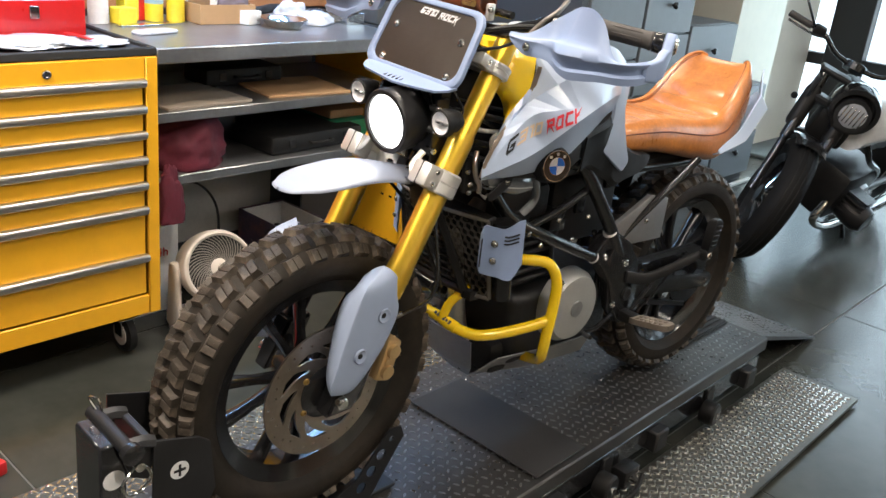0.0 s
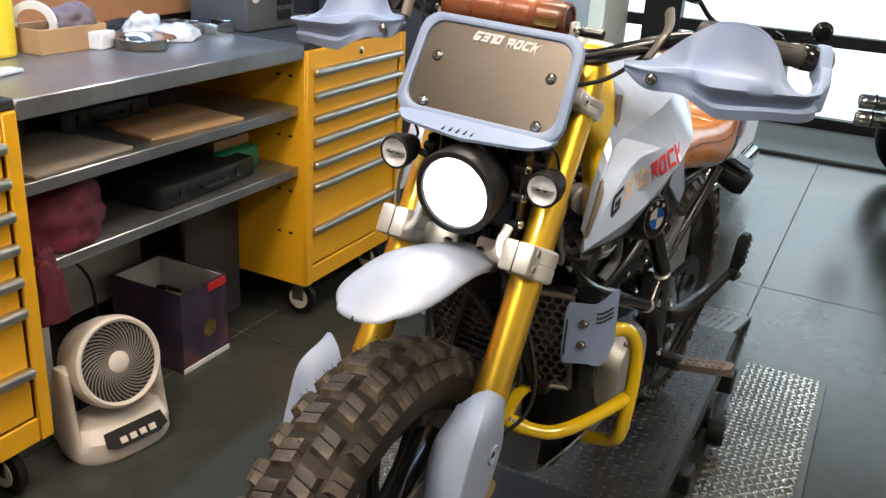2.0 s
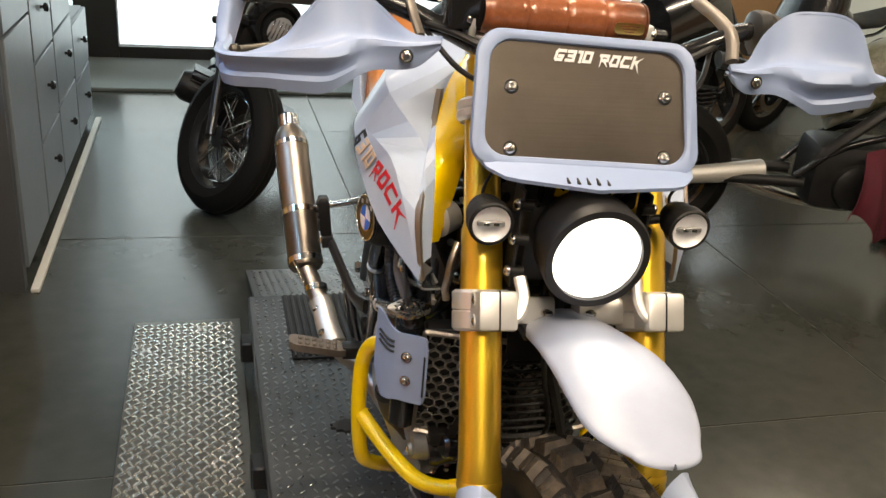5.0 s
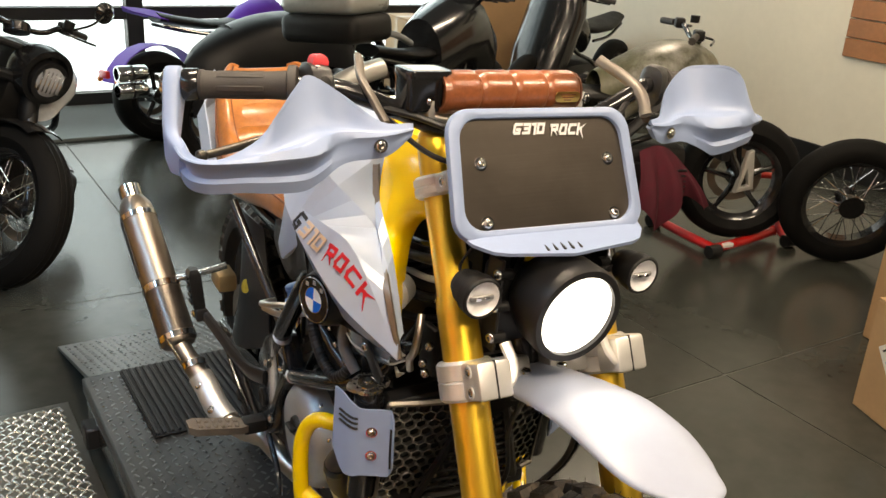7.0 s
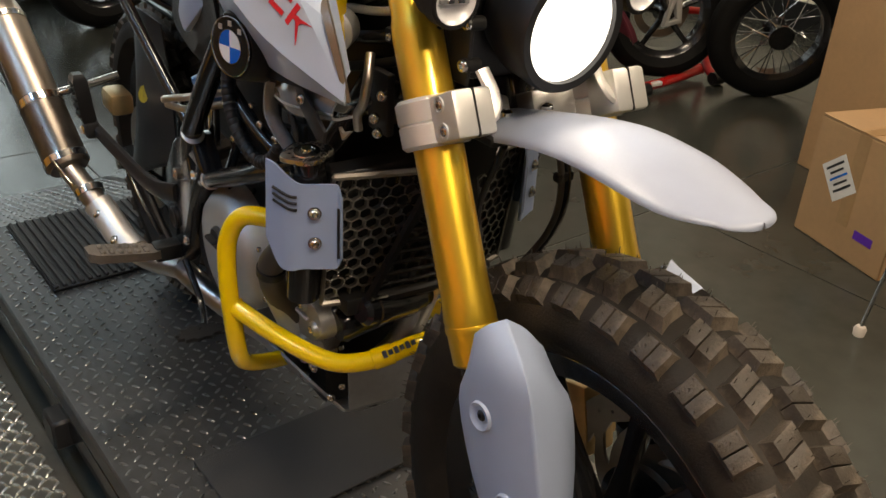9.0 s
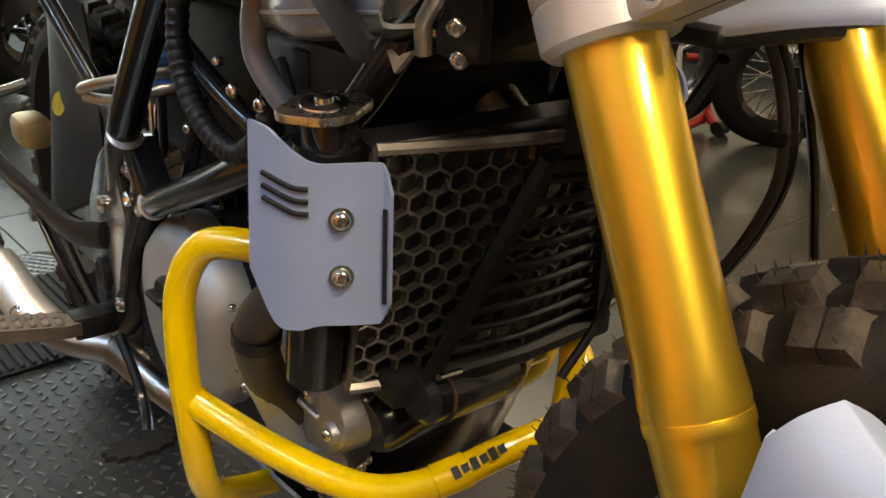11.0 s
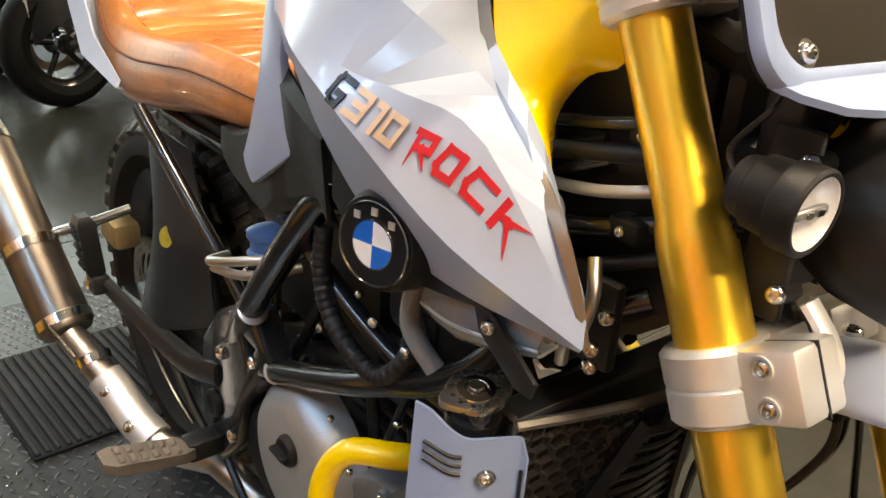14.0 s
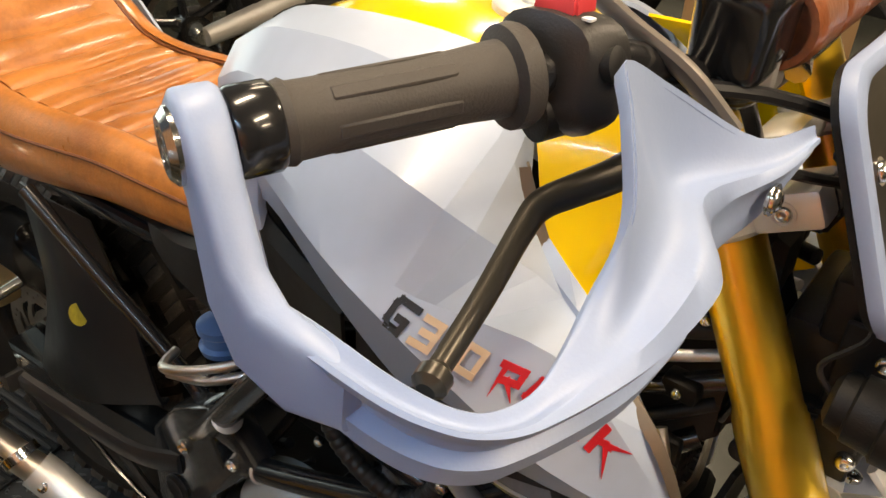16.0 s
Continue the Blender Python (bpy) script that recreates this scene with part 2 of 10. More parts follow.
def thing(name, label, category, m=None, group="", kind=""):
    ob = new(name)
    ob.empty_display_size = 0.1
    if m is not None:
        ob.matrix_world = m
    return tagged(ob, label, category, group, kind)


def B():
    return bmesh.new()


def box(bm, c, s, bevel=0.0, m=None, seg=1):
    """A box of size s round c, its edges bevelled."""
    r = bmesh.ops.create_cube(bm, size=1.0)
    vs = r["verts"]
    for v in vs:
        v.co = Vector((v.co.x * s[0] + c[0], v.co.y * s[1] + c[1], v.co.z * s[2] + c[2]))
    if bevel:
        es = list({e for v in vs for e in v.link_edges})
        out = bmesh.ops.bevel(bm, geom=es, offset=bevel, segments=seg, profile=0.5, affect="EDGES")
        vs = list({v for f in out["faces"] for v in f.verts} | {v for v in vs if v.is_valid})
    if m is not None:
        bmesh.ops.transform(bm, matrix=m, verts=[v for v in vs if v.is_valid])
    return bm


def ring(c, u, v, r, n, ph=0.0):
    return [c + (u * math.cos(2 * math.pi * i / n + ph) + v * math.sin(2 * math.pi * i / n + ph)) * r for i in range(n)]


def loft(bm, rings, closed=True, caps=True):
    """Skins rows of points, each with the same count."""
    vv = [[bm.verts.new(p) for p in r] for r in rings]
    n = len(vv[0])
    for a, b in zip(vv, vv[1:]):
        for i in range(n if closed else n - 1):
            j = (i + 1) % n
            try:
                bm.faces.new((a[i], a[j], b[j], b[i]))
            except ValueError:
                pass
    if caps and closed:
        bm.faces.new(list(reversed(vv[0])))
        bm.faces.new(vv[-1])
    return vv


def basis(d):
    d = d.normalized()
    u = d.orthogonal().normalized()
    return u, d.cross(u)


def rod(bm, p0, p1, r0, r1=None, n=14):
    p0, p1 = Vector(p0), Vector(p1)
    u, v = basis(p1 - p0)
    loft(bm, [ring(p0, u, v, r0, n), ring(p1, u, v, r0 if r1 is None else r1, n)])
    return bm


def lathe(bm, p0, d, profile, n=24):
    """Turns (distance along d, radius) pairs round the axis d through p0."""
    p0, d = Vector(p0), Vector(d).normalized()
    u, v = basis(d)
    loft(bm, [ring(p0 + d * a, u, v, max(r, 1e-4), n) for a, r in profile])
    return bm


def hoop(bm, c, axis, profile, n=56):
    """Turns a closed profile of (distance along axis, radius) pairs round the axis through c."""
    c, d = Vector(c), Vector(axis).normalized()
    u, v = basis(d)
    rows = [ring(c + d * a, u, v, r, n) for a, r in profile]
    loft(bm, rows + [rows[0]], caps=False)
    bmesh.ops.remove_doubles(bm, verts=bm.verts, dist=1e-6)
    bmesh.ops.recalc_face_normals(bm, faces=bm.faces)
    return bm


def smooth_path(pts, per=6):
    pts = [Vector(p) for p in pts]
    if len(pts) < 3:
        return pts
    ext = [pts[0] * 2 - pts[1]] + pts + [pts[-1] * 2 - pts[-2]]
    out = []
    for i in range(1, len(ext) - 2):
        a, b, c, d = ext[i - 1:i + 3]
        for k in range(per):
            t = k / per
            out.append(0.5 * ((2 * b) + (c - a) * t + (2 * a - 5 * b + 4 * c - d) * t * t + (3 * b - a - 3 * c + d) * t ** 3))
    out.append(pts[-1])
    return out


def tube(bm, pts, r, n=12, per=6, flat=1.0):
    """A bent tube along a smooth path; r is a number, or a function of 0..1."""
    path = smooth_path(pts, per)
    u = None
    rings = []
    for i, p in enumerate(path):
        d = (path[min(i + 1, len(path) - 1)] - path[max(i - 1, 0)]).normalized()
        u = d.orthogonal().normalized() if u is None else (u - d * u.dot(d)).normalized()
        v = d.cross(u)
        rr = r(i / (len(path) - 1)) if callable(r) else r
        rings.append([p + u * math.cos(2 * math.pi * k / n) * rr + v * math.sin(2 * math.pi * k / n) * rr * flat for k in range(n)])
    loft(bm, rings)
    return bm


def plate(bm, outline, thick, m=None, bevel=0.0, holes=()):
    """A flat plate in the xy plane with the outline given, its back at z=0 and front at z=thick, through holes included."""
    loops = [list(outline)] + [list(h) for h in holes]
    edges, geo = [], []
    for lp in loops:
        vs = [bm.verts.new((x, y, 0)) for x, y in lp]
        geo += vs
        for a, b in zip(vs, vs[1:] + vs[:1]):
            edges.append(bm.edges.new((a, b)))
    fs = [g for g in bmesh.ops.triangle_fill(bm, use_beauty=True, use_dissolve=True, edges=edges, normal=(0, 0, 1))["geom"] if isinstance(g, bmesh.types.BMFace)]
    ex = bmesh.ops.extrude_face_region(bm, geom=fs)
    top = [g for g in ex["geom"] if isinstance(g, bmesh.types.BMVert)]
    bmesh.ops.translate(bm, verts=top, vec=(0, 0, thick))
    geo += top
    bmesh.ops.recalc_face_normals(bm, faces=list({f for v in geo for f in v.link_faces}))
    if bevel:
        tf = [g for g in ex["geom"] if isinstance(g, bmesh.types.BMFace)]
        es = [e for e in {e for f in tf for e in f.edges} if sum(1 for f in e.link_faces if f in tf) == 1]
        before = set(geo)
        out = bmesh.ops.bevel(bm, geom=es, offset=bevel, segments=2, profile=0.5, affect="EDGES")
        geo = [v for v in before if v.is_valid] + [v for v in out["verts"] if v.is_valid]
    if m is not None:
        bmesh.ops.transform(bm, matrix=m, verts=list(set(geo)))
    return bm


def rounded(w, h, r, n=5, cx=0.0, cy=0.0):
    """The outline of a rounded rectangle."""
    out = []
    for sx, sy, a0 in ((1, 1, 0), (-1, 1, 90), (-1, -1, 180), (1, -1, 270)):
        for k in range(n + 1):
            a = radians(a0 + 90 * k / n)
            out.append((cx + sx * (w / 2 - r) + r * math.cos(a), cy + sy * (h / 2 - r) + r * math.sin(a)))
    return out


def circle(r, n=20, cx=0.0, cy=0.0):
    return [(cx + r * math.cos(2 * math.pi * i / n), cy + r * math.sin(2 * math.pi * i / n)) for i in range(n)]


def sheet(bm, rows, thick=0.0):
    """A curved sheet through rows of points, given thickness to the inside."""
    vv = loft(bm, [[Vector(p) for p in r] for r in rows], closed=False)
    if thick:
        fs = list({f for r in vv for v in r for f in v.link_faces})
        bm.normal_update()
        bmesh.ops.solidify(bm, geom=fs, thickness=thick)
    return bm


def dense(rows, k=4, kr=4):
    """Smooths rows of points both ways."""
    rows = [smooth_path(r, k) for r in rows]
    cols = [smooth_path([r[i] for r in rows], kr) for i in range(len(rows[0]))]
    return [[c[i] for c in cols] for i in range(len(cols[0]))]


def frame_at(p, n, up=(0, 0, 1)):
    """A pose at p whose z axis is n and whose y axis points up as far as it can."""
    n = Vector(n).normalized()
    x = Vector(up).cross(n).normalized()
    y = n.cross(x)
    m = Matrix((x, y, n)).transposed().to_4x4()
    m.translation = Vector(p)
    return m


def lettering(text, size, m, material, parent, name="lettering", shear=0.0, depth=0.0006, squeeze=1.0, bold=0.0):
    """Raised letters, centred on the pose m."""
    cu = bpy.data.curves.new(name, "FONT")
    cu.body, cu.size, cu.shear, cu.extrude, cu.align_x, cu.align_y, cu.offset = text, size, shear, depth, "CENTER", "CENTER", bold
    tmp = bpy.data.objects.new(name, cu)
    me = bpy.data.meshes.new_from_object(tmp)
    bpy.data.objects.remove(tmp)
    me.transform(m @ Matrix.Diagonal((squeeze, 1, 1, 1)))
    me.materials.append(material)
    ob = new(name, me)
    ob.parent = parent
    return ob


def bolt(parent, p, n, r, h=0.004, material=None, m=None, name="bolt"):
    """A button-head bolt with a socket."""
    bm = B()
    lathe(bm, p, n, [(-0.002, r), (h * 0.35, r), (h * 0.8, r * 0.8), (h, r * 0.5), (h, r * 0.42), (h * 0.3, r * 0.40), (h * 0.3, 0)], 14)
    return part(name, bm, material or STEEL, parent, m=m)


GLYPHS = {
    "G": [[(0.95, 0.95), (0.16, 0.95), (0.04, 0.78), (0.0, 0.22), (0.12, 0.06), (0.70, 0.06), (0.76, 0.42), (0.42, 0.42)]],
    "3": [[(0.10, 0.94), (0.84, 0.94), (0.80, 0.06), (0.0, 0.06)], [(0.22, 0.50), (0.74, 0.50)]],
    "1": [[(0.0, 0.94), (0.34, 0.94), (0.32, 0.0)]],
    "0": [[(0.04, 0.06), (0.08, 0.94), (0.84, 0.94), (0.80, 0.06), (0.04, 0.06)]],
    "O": [[(0.14, 0.06), (0.0, 0.30), (0.20, 0.94), (0.88, 0.94), (0.80, 0.06), (0.14, 0.06)]],
    "R": [[(0.0, 0.94), (0.86, 0.94), (0.84, 0.50), (0.26, 0.46)]],
    "C": [[(0.95, 0.94), (0.20, 0.94), (0.02, 0.40), (0.10, 0.06), (0.86, 0.06)]],
    "K": [[(0.06, 0.0), (0.14, 1.0)], [(0.22, 0.50), (0.52, 0.56)]],
}
# strokes that run out to a point
SPIKES = {
    "R": [((0.12, 0.80), (0.10, -0.22)), ((0.42, 0.48), (0.96, -0.12))],
    "K": [((0.44, 0.55), (1.16, 1.02)), ((0.40, 0.56), (0.94, -0.50))],
}


def word(text, h, material, parent, place, shear=0.28, stroke=0.20, depth=0.0007, wide=0.80):
    """Angular block letters; place maps flat (x, y) to a point of the surface."""
    width = sum(0.60 if c == "1" else 1.12 for c in text) * h - 0.3 * h
    x0 = -width / 2
    bm = B()
    for c in text:
        n = 0
        strokes = [(p, q, 1.0) for line in GLYPHS[c] for p, q in zip(line, line[1:])] + [(p, q, 0.08) for p, q in SPIKES.get(c, ())]
        for pa, pb, thin in strokes:
                a, b = Vector(pa), Vector(pb)
                d = (b - a).normalized() * stroke / 2
                s = Vector((-d.y, d.x))
                lo, hi = [], []
                up = depth + n * 0.00006
                for q in (a - d - s, b + d * thin - s * thin, b + d * thin + s * thin, a - d + s):
                    fx, fy = x0 + (q.x * wide + shear * q.y) * h, (q.y - 0.5) * h
                    p = place(fx, fy)
                    nrm = (place(fx + 0.001, fy) - p).cross(place(fx, fy + 0.001) - p).normalized()
                    lo.append(p)
                    hi.append(p + nrm * up)
                loft(bm, [lo, hi])
                n += 1
        x0 += (0.60 if c == "1" else 1.12) * h
    bmesh.ops.recalc_face_normals(bm, faces=bm.faces)
    return part("lettering", bm, material, parent, smooth=0)

# ---- the room ----


def wall(name, label, c, s, material):
    return tagged(part(name, box(B(), c, s), material, m=ROOM), label, "wall", kind="structure")


# dark colour added above the slats, out of view, to weaken bounce onto the motorcycle
wall("wall_bench", "wall behind the workbench, darkened where unseen to cut fill light", (-1.94, 1.0, 1.55), (0.12, 10.0, 3.1), DARK_WALL)
wall("wall_cream", "cream painted workshop wall with a dark skirting", (4.83, 1.0, 1.55), (0.16, 10.0, 3.1), CREAM)
# added behind the camera and never in view; its darkness deepens the shade
wall("wall_back", "unseen wall added to close the workshop, dark to cut fill light", (1.4, -4.05, 1.55), (6.7, 0.12, 3.1), DARK_WALL)
tagged(part("baseboard", box(B(), (4.74, 1.0, 0.09), (0.02, 9.9, 0.18), 0.004), BLACK_PLASTIC, m=ROOM), "black skirting board along the cream wall", "baseboard", kind="structure")
# unseen ceiling, its dark colour there only to reduce fill from above
tagged(part("ceiling", box(B(), (1.4, 1.0, CEILING + 0.06), (7.0, 10.3, 0.12)), CEIL, m=ROOM), "unseen workshop ceiling, kept dark to cut bounce light", "ceiling", kind="structure")
wall("wall_pillar", "pale plastered pillar between the cabinets and the shop window", (-1.75, 5.2, 1.55), (0.5, 1.4, 3.1), CREAM)

# shop window: dark frame, glass, bright street
STORE = 5.95
win = tagged(thing("window_1", "black framed shop window onto a bright street", "window", ROOM), kind="structure")
for fx, fw in ((-1.72, 0.14), (-1.22, 0.30), (0.95, 0.12), (2.7, 0.12), (4.68, 0.14)):
    part("window_frame", box(B(), (fx, STORE, 1.55), (fw, 0.12, 3.1), 0.004), FRAME_BLACK, win)
for fz, fh in ((0.05, 0.10), (0.68, 0.09), (2.75, 0.7)):
    part("window_frame", box(B(), (1.45, STORE + 0.004, fz), (6.6, 0.10, fh), 0.004), FRAME_BLACK, win)
glass = bpy.data.materials.new("window_glass")
glass.use_nodes = True
gb = glass.node_tree.nodes["Principled BSDF"]
gb.inputs["Transmission Weight"].default_value, gb.inputs["Roughness"].default_value, gb.inputs["IOR"].default_value = 1.0, 0.02, 1.05
for gx0, gx1 in ((-1.65, -1.37), (-1.07, 0.89), (1.01, 2.64), (2.76, 4.61)):
    for gz0, gz1 in ((0.1, 0.635), (0.725, 2.4)):
        p = part("pane", box(B(), ((gx0 + gx1) / 2, STORE, (gz0 + gz1) / 2), (gx1 - gx0, 0.008, gz1 - gz0)), glass, win)
        p.visible_shadow = False
tagged(part("backdrop", box(B(), (1.4, 8.0, 1.5), (12, 0.02, 5.0)), DAYLIGHT, m=ROOM), "bright overexposed street outside the window", "backdrop", kind="structure")
tagged(part("floor_mat", box(B(), (1.45, 5.4, 0.012), (6.4, 0.95, 0.024), 0.006), surface("grey_entrance_mat", (0.16, 0.18, 0.18), 0.8, bump=0.5, bscale=300), m=ROOM), "grey entrance mat along the shop window", "mat", kind="structure")

# dark partition boxing in the grey drawer cabinets
wall("wall_partition", "dark grey partition panel beside the yellow tool cabinet", (-1.46, 1.99, 1.2), (0.72, 0.05, 2.4), DARK_WALL)


def drawer_cabinet(y0, w, zs, knob):
    """A tall laminate cabinet with drawer fronts towards +x."""
    t = thing("drawer_cabinet", "grey-blue laminate cabinet with drawers and small black knobs", "cabinet", ROOM @ pose(-1.10, y0, 0), group="cabinets along the wall")
    part("body", box(B(), (-0.33, w / 2, zs[-1] / 2 + 0.03), (0.64, w - 0.006, zs[-1] - 0.06), 0.003), GREY_CAB, t)
    part("plinth", box(B(), (-0.34, w / 2, 0.03), (0.62, w - 0.01, 0.06)), BLACK_PLASTIC, t)
    for z0, z1 in zip(zs, zs[1:]):
        d = part("drawer_front", box(B(), (0.0, w / 2, (z0 + z1) / 2), (0.02, w - 0.016, z1 - z0 - 0.012), 0.003), GREY_CAB, t)
        if knob:
            bm = lathe(B(), (0.01, w / 2, (z0 + z1) / 2 + 0.02), (1, 0, 0), [(0, 0.007), (0.012, 0.007), (0.014, 0.017), (0.026, 0.019), (0.032, 0.012), (0.033, 0)], 14)
            part("knob", bm, BLACK_GLOSS, d, "black drawer knob")
    return t


drawer_cabinet(2.02, 0.50, (0.06, 0.9, 2.3), False)
drawer_cabinet(2.53, 0.50, (0.06, 0.38, 0.70, 1.02, 1.28, 2.3), True)
drawer_cabinet(3.04, 0.58, (0.06, 0.40, 0.72, 1.06), True)
drawer_cabinet(3.63, 0.60, (0.06, 0.36, 0.66), True)
tagged(part("trim", box(B(), (-1.065, 3.1, 0.008), (0.03, 2.3, 0.016), 0.002), surface("white_floor_strip", (0.62, 0.62, 0.58), 0.5), m=ROOM), "white metal strip along the foot of the cabinets", "trim", kind="structure")


def luminaire(x, y):
    t = thing("ceiling_light", "slim white ceiling luminaire, lit", "ceiling light", ROOM @ pose(x, y, CEILING), group="ceiling lights")
    bm = B()
    box(bm, (0, 0, -0.035), (1.0, 0.24, 0.07), 0.006)
    part("frame", bm, WHITE_PLASTIC, t)
    part("diffuser", box(B(), (0, 0, -0.074), (0.92, 0.19, 0.006)), DIFFUSER, t)


for lx, ly, w in LUMINAIRES:
    luminaire(lx, ly)

bt = thing("batten_light", "long cool white batten lamp over the workbench, lit", "batten light", ROOM @ pose(-1.60, 0.45, 2.35))
part("housing", box(B(), (0, 0, 0.03), (0.07, 2.4, 0.05), 0.006), WHITE_PLASTIC, bt)
part("diffuser", box(B(), (0, 0, 0.0), (0.05, 2.34, 0.012), 0.003), surface("cool_diffuser", (0.72, 0.86, 1.0), 0.5, emit=5.0), bt)
part("wall_arm", box(B(), (-0.14, 0, 0.045), (0.26, 0.05, 0.03), 0.004), FRAME_BLACK, bt)

# ---- yellow tool cabinets and the bench between them ----


def caster(parent, x, y, r=0.066):
    bm = B()
    box(bm, (x, y, 0.128), (0.075, 0.075, 0.008), 0.002)
    box(bm, (x, y - 0.022, 0.095), (0.05, 0.005, 0.07), 0.002)
    box(bm, (x, y + 0.022, 0.095), (0.05, 0.005, 0.07), 0.002)
    c = part("caster", bm, STEEL, parent)
    part("wheel", lathe(B(), (x, y - 0.016, r), (0, 1, 0), [(0, r * 0.3), (0.0, r * 0.82), (0.004, r), (0.028, r), (0.032, r * 0.82), (0.032, r * 0.3)], 26), BLACK_PLASTIC, c, "grey rubber caster wheel")
    part("hub", lathe(B(), (x, y - 0.019, r), (0, 1, 0), [(0, 0.001), (0.0, r * 0.62), (0.038, r * 0.62), (0.038, 0.001)], 20), WHITE_PLASTIC, c)


def tool_cabinet(y0, y1, holes):
    w = y1 - y0
    t = thing("tool_cabinet", "yellow steel roller tool cabinet with seven drawers on casters", "tool cabinet", ROOM @ pose(-1.21, y0, 0), group="yellow tool cabinets")
    for nm, c, z_ in (("side_panel", (-0.30, 0.008, 0.59), (0.60, 0.016, 0.86)), ("side_panel", (-0.30, w - 0.008, 0.59), (0.60, 0.016, 0.86)), ("back_panel", (-0.592, w / 2, 0.59), (0.012, w - 0.04, 0.84)), ("base_panel", (-0.31, w / 2, 0.175), (0.58, w - 0.036, 0.03)),
                      ("corner_post", (0.003, 0.022, 0.59), (0.012, 0.04, 0.858)), ("corner_post", (0.003, w - 0.022, 0.59), (0.012, 0.04, 0.858)), ("top_rail", (0.0, w / 2, 0.985), (0.012, w - 0.086, 0.068)), ("bottom_rail", (0.0, w / 2, 0.195), (0.012, w - 0.086, 0.068)), ("top_panel", (-0.30, w / 2, 1.012), (0.605, w, 0.016))):
        part(nm, box(B(), c, z_, 0.003), CAB_YELLOW, t)
    for cx in (-0.52, -0.08):
        for cy in (0.09, w - 0.09):
            caster(t, cx, cy)
    part("lock", lathe(B(), (0.006, w / 2, 0.985), (1, 0, 0), [(0, 0.013), (0.006, 0.013), (0.007, 0.009), (0.003, 0.008), (0.003, 0)], 16), STEEL, t, "small steel lock")
    zs = [0.950, 0.868, 0.787, 0.706, 0.622, 0.540, 0.375, 0.233]
    for z1, z0 in zip(zs, zs[1:]):
        bm = B()
        box(bm, (-0.004, w / 2, (z0 + z1) / 2 - 0.008), (0.012, w - 0.10, z1 - z0 - 0.022), 0.002)
        d = part("drawer", bm, CAB_YELLOW, t)
        bm = B()
        box(bm, (0.012, w / 2, z1 - 0.008), (0.028, w - 0.085, 0.028), 0.010, seg=3)
        part("handle", bm, HANDLE, d, "full-width bright metal drawer pull")
    top = B()
    box(top, (-0.30, w / 2, 1.028), (0.60, w - 0.006, 0.014), 0.004)
    box(top, (-0.004, w / 2, 1.034), (0.014, w, 0.026), 0.004)
    box(top, (-0.597, w / 2, 1.034), (0.014, w, 0.026), 0.004)
    box(top, (-0.30, 0.007, 1.034), (0.60, 0.014, 0.026), 0.004)
    box(top, (-0.30, w - 0.007, 1.034), (0.60, 0.014, 0.026), 0.004)
    part("top_mat", top, GREY_FOAM, t, "black ribbed rubber top tray")
    if holes:
        for hz in (0.93, 0.72, 0.52, 0.36):
            for hy in (-0.06, -0.11, -0.38, -0.43):
                part("slot", box(B(), (hy, -0.0005, hz), (0.016, 0.003, 0.008)), BLACK_PLASTIC, t)
    return t


tool_cabinet(-0.805, -0.115, False)
tool_cabinet(1.005, 1.675, True)

bench = thing("workbench", "galvanised steel workbench with two open shelves between yellow cabinets", "workbench", ROOM @ pose(-1.21, -0.113, 0))
BW = 1.116
part("worktop", box(B(), (-0.315, BW / 2, 1.017), (0.63, BW, 0.05), 0.004), ZINC, bench)
for sz in (0.815, 0.600):
    part("shelf", box(B(), (-0.315, BW / 2, sz), (0.58, BW, 0.034), 0.003), ZINC, bench)
part("back_panel", box(B(), (-0.625, BW / 2, 0.75), (0.012, BW, 0.5)), surface("grey_back_panel", (0.30, 0.31, 0.30), 0.5, 0.3), bench)
part("lower_panel", box(B(), (-0.50, BW / 2 - 0.15, 0.37), (0.012, BW - 0.3, 0.42)), surface("pale_grey_panel", (0.42, 0.41, 0.38), 0.5), bench)
part("lower_panel", box(B(), (-0.30, 0.97, 0.235), (0.012, 0.28, 0.46)), DARK_WALL, bench, "dark board leaning under the bench")

slat = thing("slatwall", "orange wooden slatwall boards above the workbench", "slatwall", ROOM @ pose(-1.87, -1.6, 0))
for i in range(9):
    part("slat", box(B(), (0.0, 1.7, 1.12 + i * 0.125), (0.018, 3.4, 0.118), 0.004), SLAT, slat)
slat2 = thing("slatwall", "orange wooden slatwall panel on the cream wall", "slatwall", ROOM @ pose(4.73, 1.2, 0))
for i in range(8):
    part("slat", box(B(), (0.0, 0.7, 0.86 + i * 0.125), (0.018, 1.4, 0.118), 0.004), SLAT, slat2)

# ---- lift ----
lift = thing("motorcycle_lift", "black chequer-plate motorcycle lift table, lowered", "lift table", ROOM)
DX0, DX1, DY0, DY1, DZ = -0.335, 0.265, -0.95, 1.46, 0.2
deck = part("deck", box(B(), ((DX0 + DX1) / 2, (DY0 + DY1) / 2, DZ - 0.025), (DX1 - DX0, DY1 - DY0, 0.05), 0.005), DECK, lift)
for ey in (DX0 + 0.02, DX1 - 0.02):
    part("side_rail", box(B(), (ey, (DY0 + DY1) / 2, DZ - 0.085), (0.04, DY1 - DY0 - 0.1, 0.07), 0.004), BLACK_GLOSS, lift)
bm = B()
